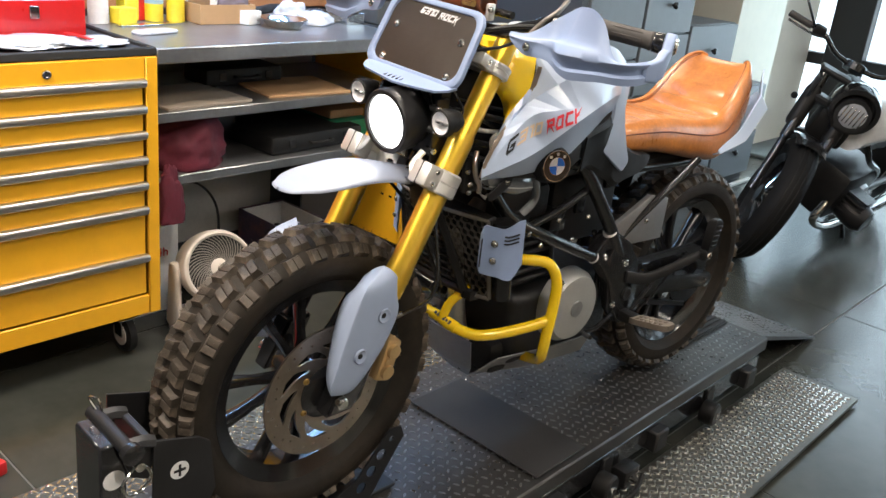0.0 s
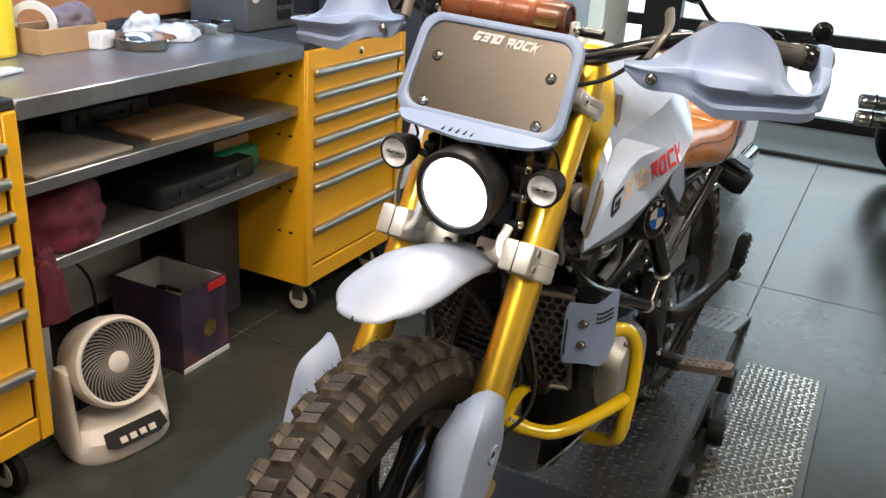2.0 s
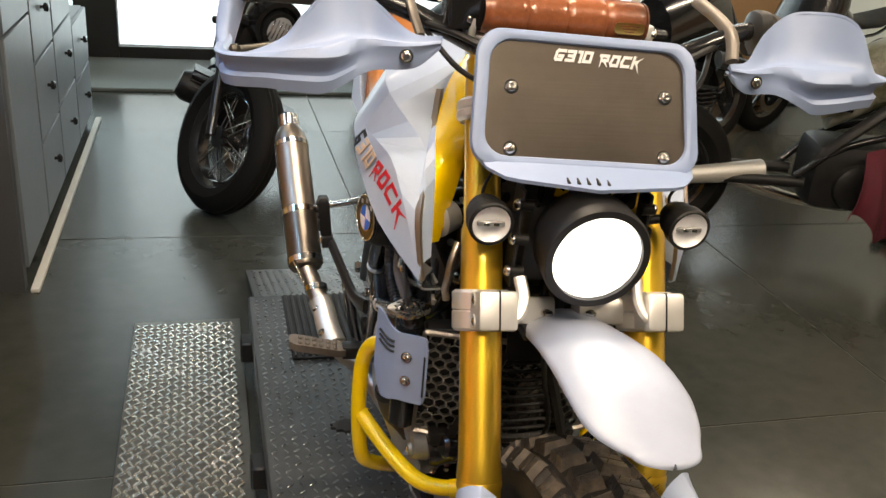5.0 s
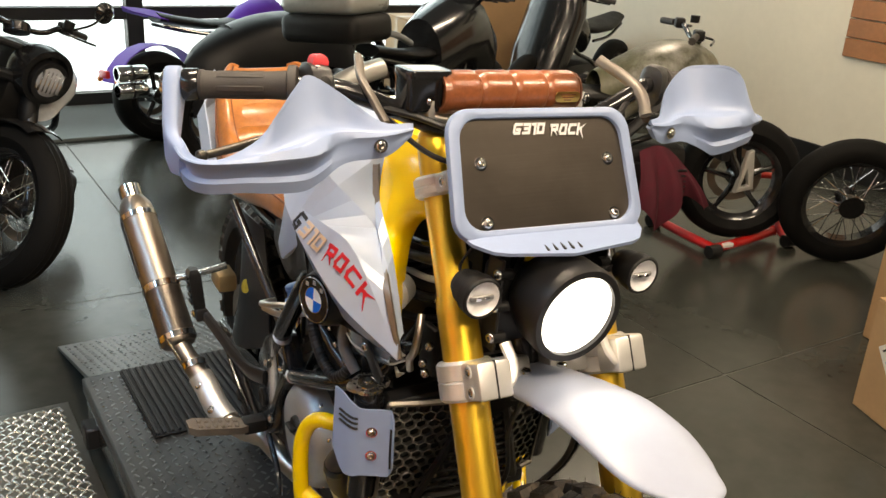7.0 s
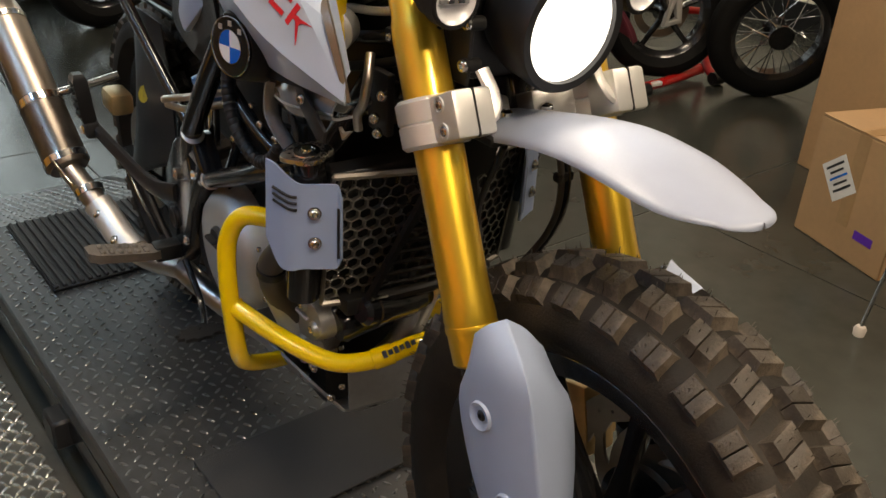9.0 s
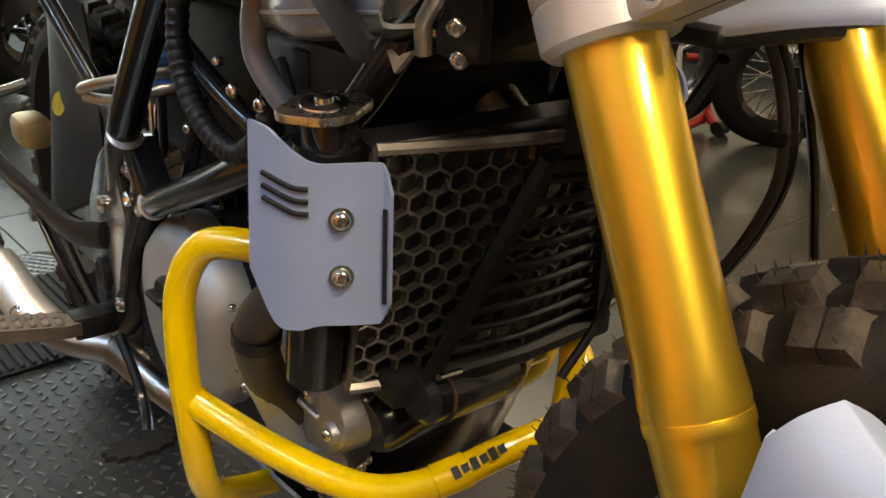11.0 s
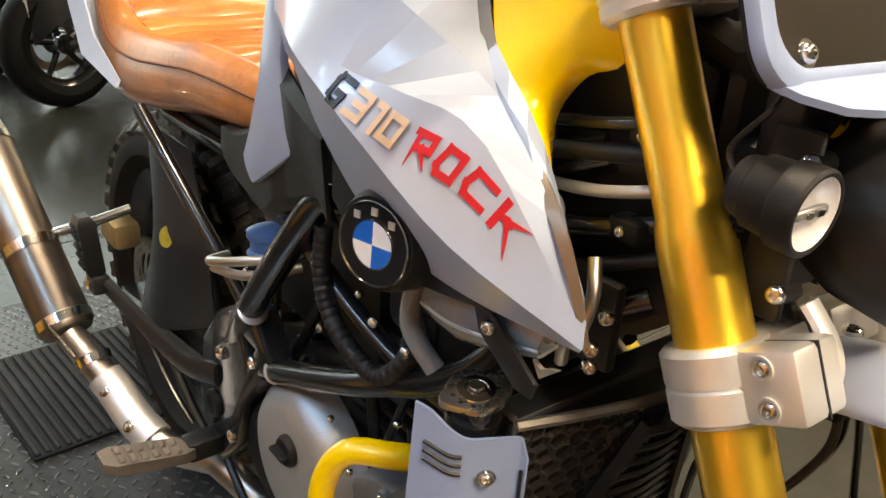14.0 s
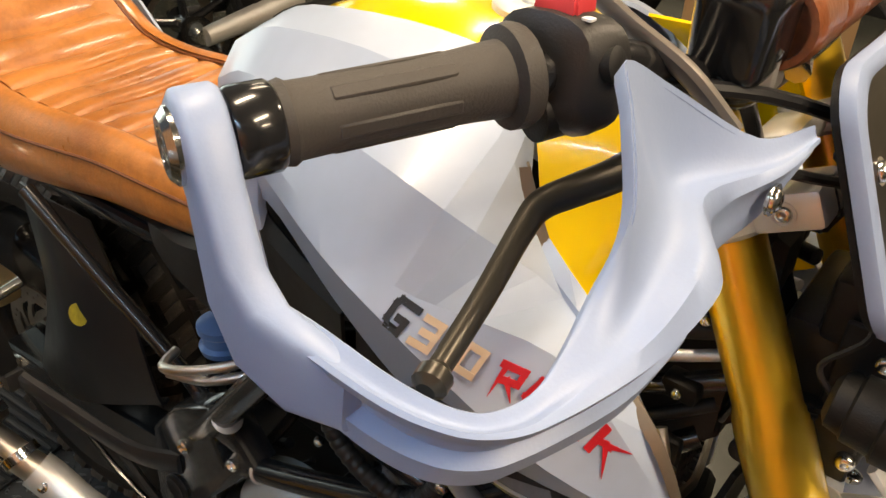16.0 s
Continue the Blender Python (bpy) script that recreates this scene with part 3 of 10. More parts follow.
loft(bm, [[Vector((DX0 + 0.02, DY1, DZ - 0.02)), Vector((DX1 - 0.02, DY1, DZ - 0.02)), Vector((DX1 - 0.02, DY1, DZ - 0.002)), Vector((DX0 + 0.02, DY1, DZ - 0.002))],
          [Vector((DX0 + 0.02, DY1 + 0.6, 0.004)), Vector((DX1 - 0.02, DY1 + 0.6, 0.004)), Vector((DX1 - 0.02, DY1 + 0.6, 0.014)), Vector((DX0 + 0.02, DY1 + 0.6, 0.014))]])
part("ramp", bm, DECK, lift)
for sx in (DX0 + 0.08, DX1 - 0.08):
    part("foot_beam", box(B(), (sx, 0.25, 0.03), (0.06, 2.1, 0.06), 0.004), BLACK_GLOSS, lift)
bm = B()
for k in range(2):
    rod(bm, (DX0 + 0.12, -0.55 + k * 1.6, 0.06), (DX0 + 0.12, 0.9 - k * 1.3, 0.15), 0.022)
    rod(bm, (DX1 - 0.12, -0.55 + k * 1.6, 0.06), (DX1 - 0.12, 0.9 - k * 1.3, 0.15), 0.022)
part("scissor_arm", bm, BLACK_GLOSS, lift)
for ly in (0.15, 0.68, 1.3):
    part("bracket", box(B(), (DX1 + 0.008, ly, 0.10), (0.05, 0.07, 0.07), 0.006), BLACK, lift)
    part("bracket", box(B(), (DX0 - 0.008, ly, 0.10), (0.05, 0.07, 0.07), 0.006), BLACK, lift)
# rollers, valve block and hose along the open side of the lift
for ly in (0.36, 0.98, -0.2):
    rl = part("roller", lathe(B(), (DX1 + 0.012, ly, 0.085), (1, 0.1, 0), [(0, 0.012), (0, 0.036), (0.006, 0.040), (0.044, 0.040), (0.050, 0.034), (0.050, 0.012)], 24), BLACK_PLASTIC, lift, "black rubber lift roller")
    part("roller_bolt", lathe(B(), (DX1 + 0.060, ly, 0.086), (1, 0.1, 0), [(0, 0.011), (0.008, 0.011), (0.009, 0.006), (0.009, 0)], 6), STEEL, rl)
    part("roller_bracket", box(B(), (DX1 + 0.004, ly + 0.05, 0.110), (0.012, 0.05, 0.075), 0.003), BLACK, rl)
vb = part("valve_block", box(B(), (DX1 + 0.035, 0.47, 0.080), (0.05, 0.075, 0.055), 0.006, None, 2), DARK_ENGINE, lift, "dark hydraulic valve block")
for q in (-1, 1):
    part("fitting", lathe(B(), (DX1 + 0.058, 0.47 + q * 0.02, 0.085), (1, 0.2 * q, 0.2), [(0, 0.010), (0.010, 0.010), (0.010, 0.007), (0.026, 0.007), (0.026, 0)], 8), STEEL, vb)
part("hydraulic_hose", tube(B(), [(DX1 + 0.08, 0.49, 0.09), (DX1 + 0.10, 0.40, 0.07), (DX1 + 0.06, 0.28, 0.05), (DX1 + 0.05, 0.05, 0.045), (DX1 - 0.02, -0.15, 0.05)], 0.008, 10, 6), BLACK_PLASTIC, lift, "black hydraulic hose")
part("release_lever", tube(B(), [(DX1 + 0.01, 0.16, 0.13), (DX1 + 0.05, 0.15, 0.09), (DX1 + 0.055, 0.15, 0.045)], 0.005, 8, 4), STEEL, lift)
part("release_knob", lathe(B(), (DX1 + 0.055, 0.06, 0.040), (0, 0, 1), [(0, 0.010), (0.004, 0.018), (0.020, 0.018), (0.024, 0.010), (0.024, 0)], 18), RED, lift, "red release knob")
# side sheets of bright tread plate
for sx0, sx1 in ((DX1 + 0.02, 0.572), (-0.705, DX0 - 0.02)):
    part("side_sheet", box(B(), ((sx0 + sx1) / 2, 0.36, 0.02), (sx1 - sx0, 2.56, 0.012), 0.002), TREAD, lift, "bright aluminium tread plate")


def lug_mesh(name, l, w, h, ang):
    bm = B()
    a = radians(ang)
    ring0, ring1 = [], []
    for k in range(8):
        c, s = math.cos(2 * math.pi * k / 8), math.sin(2 * math.pi * k / 8)
        x, y = c * l, s * w
        ring0.append(Vector((x * math.cos(a) - y * math.sin(a), x * math.sin(a) + y * math.cos(a), -0.001)))
        ring1.append(Vector((0.6 * (x * math.cos(a) - y * math.sin(a)), 0.6 * (x * math.sin(a) + y * math.cos(a)), h)))
    vv = loft(bm, [ring0, ring1], caps=False)
    bm.faces.new(vv[1])
    me = bpy.data.meshes.new(name)
    bm.to_mesh(me)
    bm.free()
    return me


def lug_field(parent, x0, x1, y0, y1, zfun, pitch, l, w, h, material, skip=None):
    """All the raised lugs of a tread plate as one joined part, laid at right angles in turn."""
    a, b = lug_mesh("lug", l, w, h, 32), lug_mesh("lug", l, w, h, -58)
    va, vb = np.array([v.co for v in a.vertices]), np.array([v.co for v in b.vertices])
    fa = [list(p.vertices) for p in a.polygons]
    verts, faces = [], []
    ny, nx = int((y1 - y0) / pitch), int((x1 - x0) / pitch)
    for j in range(ny):
        for i in range(nx):
            x, y = x0 + (i + 0.5) * pitch, y0 + (j + 0.5) * pitch
            if skip and skip(x, y):
                continue
            vv = (va if (i + j) % 2 else vb) + np.array([x, y, zfun(x, y)])
            o = len(verts)
            verts.extend(map(tuple, vv))
            faces.extend([[q + o for q in f] for f in fa])
    me = bpy.data.meshes.new("lug")
    me.from_pydata(verts, [], faces)
    me.materials.append(material)
    ob = new("lug", me)
    ob.parent = parent
    return tagged(ob, kind="stuff")


lug_field(lift, DX1 + 0.03, 0.567, -0.9, 1.63, lambda x, y: 0.0262, 0.0215, 0.0150, 0.0050, 0.0042, LUG)
lug_field(lift, -0.70, DX0 - 0.03, -0.9, 1.63, lambda x, y: 0.0262, 0.0215, 0.0150, 0.0050, 0.0042, LUG)
lug_field(lift, DX0 + 0.01, DX1 - 0.01, DY0 + 0.02, DY1 - 0.01, lambda x, y: DZ, 0.026, 0.0115, 0.0036, 0.0024, DARK_LUG)
lug_field(lift, DX0 + 0.03, DX1 - 0.03, DY1 + 0.01, DY1 + 0.58, lambda x, y: DZ - 0.002 - (y - DY1) / 0.6 * 0.184, 0.026, 0.0115, 0.0036, 0.0024, DARK_LUG)
# ribbed grating panel and rubber mats on the deck
grate = part("grating", box(B(), (-0.06, 1.24, DZ + 0.005), (0.34, 0.40, 0.008), 0.002), BLACK_PLASTIC, lift, "black ribbed rubber panel")
for k in range(17):
    part("rib", box(B(), (-0.06 - 0.16 + k * 0.02, 1.24, DZ + 0.011), (0.010, 0.39, 0.008), 0.002), GREY_FOAM, grate)
mat_m = ROOM @ pose(0.02, 0.20, DZ + 0.005)
rm_ = tagged(part("rubber_mat", box(B(), (0, 0, 0.003), (0.46, 0.22, 0.006), 0.002), GREY_FOAM, m=None), "black ribbed rubber mat lying on the lift deck", "mat")
rm_.matrix_world = mat_m

# floor slabs
floor = tagged(part("floor", box(B(), (1.4, 1.0, -0.06), (7.2, 10.4, 0.112)), JOINT, m=ROOM), "dark polished concrete-look tile floor", "floor", kind="structure")
bm = B()
box(bm, (0, 0, -0.002), (1.5935, 1.5935, 0.004), 0.0006)
slab = bm
slab_me = None
for i in range(-2, 5):
    for j in range(-4, 5):
        x, y = 0.225 - 0.8 + i * 1.6 - 0.0, 0.84 - 0.8 + j * 1.6
        if x < -2.6 or x > 5.3 or y > 6.4 or y < -4.6:
            continue
        if slab_me is None:
            ob = part("floor_tile", slab, FLOOR, floor)
            slab_me = ob.data
        else:
            ob = new("floor_tile", slab_me)
            ob.parent = floor
        ob.matrix_world = ROOM @ pose(x, y, 0)

# ---- the motorcycle ----
bike = thing("motorcycle", "pale grey custom scrambler motorcycle with gold forks and tan leather seat", "motorcycle")
# the steered front leans and turns slightly
FM = Matrix.Translation((0.003, -0.25, 0.78)) @ Matrix.Rotation(radians(2), 4, "Z") @ Matrix.Rotation(radians(2), 4, "Y") @ Matrix.Translation((0, 0.25, -0.78))
FMI = FM.inverted()
MIR = Matrix.Diagonal((-1, 1, 1, 1))
SIDES = ((1, Matrix.Identity(4)), (-1, MIR))        # built on the rider's right (x < 0), then mirrored


def fork_y(z):
    return -0.213 - 0.495 * (1.045 - z)


FORK_DIR = Vector((0, -0.495, -1)).normalized()


def fork_pt(z, x=-0.1130):
    return Vector((x, fork_y(z), z))


# wheels
def knob_mesh(name, l, w, h, skew):
    """A worn tread block: rounded top edges, a sipe across it and a few moulding whiskers."""
    bm = B()
    for part_ in (-1, 1):
        rings = []
        for z, k, e in ((-0.006, 0.64, 0.0), (h * 0.30, 0.52, 0.0), (h * 0.82, 0.475, 0.0), (h * 0.97, 0.455, 0.0006), (h, 0.42, 0.0014)):
            y0, y1 = (0.012 * l + e, l * k) if part_ > 0 else (-l * k, -0.012 * l - e)
            rings.append([Vector((sx * w * k, y + sx * skew, z)) for sx, y in ((-1, y0), (1, y0), (1, y1), (-1, y1))])
        loft(bm, rings)
    for qx, qy, qh in ((0.36, 0.36, 0.007), (-0.34, -0.33, 0.005), (0.36, -0.30, 0.0035), (-0.36, 0.30, 0.006), (0.02, 0.22, 0.003)):
        rod(bm, (qx * w, qy * l, h - 0.001), (qx * w + 0.0012, qy * l + 0.001, h + qh), 0.0006, 0.0004, 4)
    ob = part(name, bm, KNOB)
    me = ob.data
    bpy.data.objects.remove(ob)
    return me


KN_C, KN_C2, KN_S = knob_mesh("knob", 0.038, 0.033, 0.0135, 0.004), knob_mesh("knob", 0.038, 0.033, 0.0135, -0.004), knob_mesh("knob", 0.034, 0.026, 0.0125, 0.0)


def knobby_tyre(c, R, w, parent, label, mt):
    """A block-tread tyre: carcass and separate knobs."""
    cr = R - 0.015
    prof = [(-0.045, 0.236), (-0.058, 0.250), (-w * 0.97, cr - 0.062), (-w, cr - 0.045), (-w * 0.93, cr - 0.025), (-w * 0.72, cr - 0.010), (-w * 0.4, cr - 0.002), (0, cr),
            (w * 0.4, cr - 0.002), (w * 0.72, cr - 0.010), (w * 0.93, cr - 0.025), (w, cr - 0.045), (w * 0.97, cr - 0.062), (0.058, 0.250), (0.045, 0.236), (0.04, 0.226), (-0.04, 0.226)]
    ty = part("tyre", hoop(B(), c, (1, 0, 0), prof, 80), TYRE, parent, label, m=mt)
    n = 35
    for k in range(n):
        for row, (x, dr, tilt, me, off) in enumerate(((-w * 0.80, -0.019, -46, KN_S, 0.0), (-w * 0.30, -0.003, -8, KN_C, 0.35), (w * 0.30, -0.003, 8, KN_C2, 0.85), (w * 0.80, -0.019, 46, KN_S, 0.5))):
            a = 2 * math.pi * (k + off) / n
            # local frame: x across, y along the rolling way, z out
            m = Matrix.Translation(c) @ Matrix.Rotation(a, 4, "X") @ Matrix.Translation((x, 0, cr + dr)) @ Matrix.Rotation(radians(tilt), 4, "Y")
            ob = new("knob", me)
            ob.parent = ty
            ob.matrix_world = (mt if mt is not None else Matrix.Identity(4)) @ m
    # moulded centre groove ribs between the knobs
    return ty


FAX, RAX = Vector((0, -0.464, 0.572)), Vector((0, 0.915, 0.545))
fw = part("front_wheel", lathe(B(), FAX - Vector((0.13, 0, 0)), (1, 0, 0), [(0, 0.0095), (0.26, 0.0095)], 16), STEEL, bike, m=FM)
knobby_tyre(FAX, 0.340, 0.068, fw, "dusty black block-tread tyre", FM)
rw = part("rear_wheel", lathe(B(), RAX - Vector((0.14, 0, 0)), (1, 0, 0), [(0, 0.011), (0.28, 0.011)], 16), STEEL, bike)
knobby_tyre(RAX, 0.338, 0.078, rw, "dusty black block-tread tyre", None)
# wheel castings hang on the bike so that nothing goes deeper than two levels
frim = part("front_rim", hoop(B(), FAX, (1, 0, 0), [(-0.047, 0.237), (-0.043, 0.242), (-0.036, 0.234), (-0.02, 0.212), (0.02, 0.212), (0.036, 0.234), (0.043, 0.242), (0.047, 0.237), (0.04, 0.224), (0.03, 0.204), (-0.03, 0.204), (-0.04, 0.224)], 64), BLACK_GLOSS, bike, "black cast wheel rim", m=FM)
rrim = part("rear_rim", hoop(B(), RAX, (1, 0, 0), [(-0.052, 0.237), (-0.048, 0.242), (-0.036, 0.234), (-0.02, 0.212), (0.02, 0.212), (0.036, 0.234), (0.048, 0.242), (0.052, 0.237), (0.04, 0.224), (0.03, 0.204), (-0.03, 0.204), (-0.04, 0.224)], 64), BLACK_GLOSS, bike, "black cast wheel rim")
for c, rim, mt in ((FAX, frim, FM), (RAX, rrim, Matrix.Identity(4))):
    part("hub", lathe(B(), c - Vector((0.06, 0, 0)), (1, 0, 0), [(0, 0.012), (0, 0.038), (0.025, 0.045), (0.095, 0.045), (0.12, 0.038), (0.12, 0.012)], 24), BLACK_GLOSS, rim, m=mt)
    for k in range(5):
        for s in (-1, 1):
            bm = B()
            a0, a1 = s * 0.16, s * 0.24
            p0, p1 = Vector((0, math.sin(a0) * 0.04, math.cos(a0) * 0.04)), Vector((0, math.sin(a1) * 0.209, math.cos(a1) * 0.209))
            d = (p1 - p0).normalized()
            v = Vector((1, 0, 0)).cross(d)
            rows = []
            for t, hw, ht in ((0, 0.020, 0.013), (0.5, 0.014, 0.009), (1, 0.018, 0.012)):
                p = p0.lerp(p1, t)
                rows.append([p + Vector((hw * sx, 0, 0)) + v * ht * sy for sx, sy in ((-1, -0.5), (-0.5, -1), (0.5, -1), (1, -0.5), (1, 0.5), (0.5, 1), (-0.5, 1), (-1, 0.5))])
            loft(bm, rows)
            part("spoke", bm, BLACK_GLOSS, rim, m=mt @ Matrix.Translation(c) @ Matrix.Rotation(2 * math.pi * k / 5 + 0.35, 4, "X"))


def brake_disc(c, x, R, parent, mt, arms=10):
    """A drilled steel disc with swept openings, its plane across the axle."""
    holes = []
    for k in range(36):
        a = 2 * math.pi * k / 36
        rr = (0.94, 0.88, 0.84)[k % 3]
        holes.append(circle(0.0030, 6, math.cos(a) * R * rr, math.sin(a) * R * rr))
    for k in range(arms):
        a = 2 * math.pi * k / arms
        lead, trail = [], []
        for q in range(6):
            t = q / 5
            r = R * (0.50 + 0.26 * t)
            w = (0.06 + 0.20 * t) * (1.0 if 0 < q < 5 else 0.55)
            mid = a + 0.62 * t
            lead.append((r * math.cos(mid - w), r * math.sin(mid - w)))
            trail.append((r * math.cos(mid + w), r * math.sin(mid + w)))
        holes.append(lead + trail[::-1])
    m = mt @ Matrix.Translation(Vector(c) + Vector((x, 0, 0))) @ Matrix.Rotation(radians(90), 4, "Y")
    d = part("brake_disc", plate(B(), circle(R, 64), 0.0045, None, 0, holes + [circle(R * 0.36, 36)]), DISC, parent, "drilled steel brake disc with swept arms", m=m)
    hub = lathe(B(), (0, 0, -0.014), (0, 0, 1), [(0, 0.015), (0, R * 0.43), (0.020, R * 0.41), (0.026, R * 0.30), (0.026, 0.015)], 32)
    part("disc_carrier", hub, BLACK_GLOSS, d, "black disc carrier", m=m)
    for k in range(5):
        a = 2 * math.pi * k / 5 + 0.3
        bolt(d, (R * 0.425 * math.cos(a), R * 0.425 * math.sin(a), 0.004), (0, 0, 1), 0.0075, 0.005, BRASS, m=m)
    return d


brake_disc(FAX, 0.078, 0.150, bike, FM)
brake_disc(RAX, -0.088, 0.115, bike, Matrix.Identity(4))

# fork tubes, clamps and guards
for s, mr in SIDES:
    m = FM @ mr
    bm = B()
    L0 = fork_pt(1.30)
    ln = 0.580
    prof = [(0, 0.014), (0, 0.0225), (0.03, 0.0238), (0.209, 0.0238), (0.219, 0.0262), (0.229, 0.0270), (ln - 0.075, 0.0270), (ln - 0.05, 0.0290), (ln - 0.045, 0.0282), (ln - 0.003, 0.0272), (ln, 0.0245), (ln, 0.015)]
    tb = part("fork_tube", lathe(bm, L0, FORK_DIR, prof, 40), GOLD, bike, "gold anodised upper fork tube", m=m)
    part("dust_seal", lathe(B(), L0 + FORK_DIR * (ln - 0.044), FORK_DIR, [(0, 0.0288), (0.004, 0.0293), (0.008, 0.0288)], 40), GOLD, tb, m=m)
    part("fork_cap", lathe(B(), L0 - FORK_DIR * 0.012, FORK_DIR, [(0, 0.006), (0, 0.012), (0.004, 0.019), (0.014, 0.020)], 24), surface("gold_cap", (0.75, 0.48, 0.08), 0.3, 0.9), tb, m=m)
    part("fork_slider", lathe(B(), L0 + FORK_DIR * (ln - 0.02), FORK_DIR, [(0, 0.0205), (0.19, 0.0205)], 24), BLACK_GLOSS, bike, m=m)
    # axle foot
    bm = B()
    foot = fork_pt(0.60)
    loft(bm, [[Vector((-0.1130 + a * 0.027, fork_y(0.655) + b * 0.03, 0.655)) for a, b in ((-1, -1), (1, -1), (1, 1), (-1, 1))],
              [Vector((-0.1130 + a * 0.026, fork_y(0.60) + b * 0.036, 0.60)) for a, b in ((-1, -1), (1, -1), (1, 1), (-1, 1))],
              [Vector((-0.1130 + a * 0.022, FAX.y + b * 0.034, 0.540)) for a, b in ((-1, -1), (1, -1), (1, 1), (-1, 1))]])
    bmesh.ops.bevel(bm, geom=list(bm.edges), offset=0.006, segments=2, affect="EDGES")
    ft = part("axle_clamp", bm, BLACK_GLOSS, bike, m=m)
    part("axle_nut", lathe(B(), (-0.133, FAX.y, FAX.z), (-1, 0, 0), [(0, 0.014), (0.012, 0.014), (0.016, 0.010), (0.016, 0)], 20), STEEL, ft, m=m)
    for by, bz in ((-0.022, 0.035), (0.012, 0.05)):
        bolt(ft, (-0.134, FAX.y + by + 0.02, FAX.z + bz), (-1, 0, 0), 0.006, 0.006, m=m)
    # triple clamps
    for zc, hh, rad, nm in ((1.012, 0.052, 0.0375, "lower_clamp"), (1.241, 0.028, 0.0345, "upper_clamp")):
        c = fork_pt(zc)
        bm = B()
        lathe(bm, c - FORK_DIR * hh / 2, FORK_DIR, [(0, rad * 0.72), (0.0, rad - 0.004), (0.004, rad), (hh / 2 - 0.002, rad), (hh / 2, rad - 0.002), (hh / 2 + 0.002, rad), (hh - 0.004, rad), (hh, rad - 0.004), (hh, rad * 0.72)], 36)
        rot = Matrix.Translation(c) @ Matrix.Rotation(math.atan(0.495), 4, "X").inverted()
        # split pinch block in front, and the web towards the stem
        box(bm, (0.003, -0.047, 0), (0.050, 0.046, hh * 0.94), 0.005, rot, 2)
        box(bm, (0.060, 0.010, 0), (0.075, 0.042, hh * 0.7), 0.006, rot, 2)
        cl = part(nm, bm, SILVER, bike, "cast silver fork clamp", m=m)
        part("clamp_slit", box(B(), (0.004, -0.047 - 0.0005, 0), (0.0022, 0.0462, hh * 0.945), 0, rot), BLACK, cl, m=m)
        for q in ((-0.013, 0.013) if hh > 0.04 else (0.0,)):
            p = rot @ Vector((-0.0225, -0.046, q))
            n = rot.to_3x3() @ Vector((-1, 0, 0))
            hole = lathe(B(), p, n, [(-0.004, 0.0085), (0.0012, 0.0085), (0.0012, 0.0066), (-0.003, 0.0066), (-0.003, 0)], 18)
            part("bolt_recess", hole, SILVER, cl, m=m)
            bolt(cl, p - n.normalized() * 0.001, n, 0.006, 0.003, m=m)
    # plastic slider guard: faceted shell in front of the fork leg
    rows = []
    for inner, front, fold, side, rear in (((-0.090, -0.425, 0.846), (-0.106, -0.416, 0.866), (-0.125, -0.408, 0.879), (-0.141, -0.399, 0.872), (-0.149, -0.391, 0.860)),
                                           ((-0.080, -0.440, 0.814), (-0.108, -0.456, 0.838), (-0.142, -0.464, 0.850), (-0.151, -0.428, 0.838), (-0.152, -0.388, 0.818)),
                                           ((-0.075, -0.462, 0.790), (-0.106, -0.482, 0.797), (-0.144, -0.489, 0.797), (-0.152, -0.440, 0.785), (-0.152, -0.380, 0.772)),
                                           ((-0.077, -0.482, 0.720), (-0.106, -0.505, 0.722), (-0.145, -0.512, 0.722), (-0.152, -0.465, 0.712), (-0.151, -0.408, 0.700)),
                                           ((-0.086, -0.495, 0.650), (-0.110, -0.517, 0.650), (-0.144, -0.530, 0.645), (-0.150, -0.490, 0.635), (-0.147, -0.445, 0.640)),
                                           ((-0.096, -0.498, 0.625), (-0.115, -0.515, 0.622), (-0.140, -0.526, 0.618), (-0.145, -0.490, 0.612), (-0.141, -0.466, 0.612))):
        f, c, d_ = Vector(front), Vector(fold), Vector(side)
        lip = Vector(rear) + Vector((0.010, 0.003, -0.001))
        rows.append([Vector(inner) + Vector((0.004, 0.006, -0.002)), Vector(inner), f, c.lerp(f, 0.14), c.lerp(d_, 0.12), d_, Vector(rear), lip])
    sit = Vector((0, 0, 0)) if s == 1 else Vector((0.006, 0.025, -0.012))
    rows = [[FMI @ p + sit for p in r] for r in rows]
    bm = B()
    sheet(bm, dense(rows, 3, 3), 0.0035)
    bmesh.ops.recalc_face_normals(bm, faces=bm.faces)
    gd = part("fork_guard", bm, PALE_BLUE, bike, "pale grey-blue plastic fork guard", m=m, smooth=50)
    for z, y in ((0.780, -0.418), (0.700, -0.470)):
        q = FMI @ Vector((-0.1545, y, z)) + sit
        dish = lathe(B(), q, (-1, 0, 0), [(-0.004, 0.0165), (0.0012, 0.0155), (0.0022, 0.0145), (0.0016, 0.0132), (-0.0018, 0.0085), (-0.0020, 0.0)], 26)
        part("screw_dish", dish, PALE_BLUE, gd, m=m)
        bolt(gd, q + Vector((0.0024, 0, 0)), (-1, 0, 0), 0.0060, 0.003, DARK_ENGINE, m=m)
part("steering_stem", rod(B(), (0, fork_y(1.0) + 0.035, 1.0), (0, fork_y(1.27) + 0.035, 1.27), 0.022), BLACK_GLOSS, bike, m=FM)
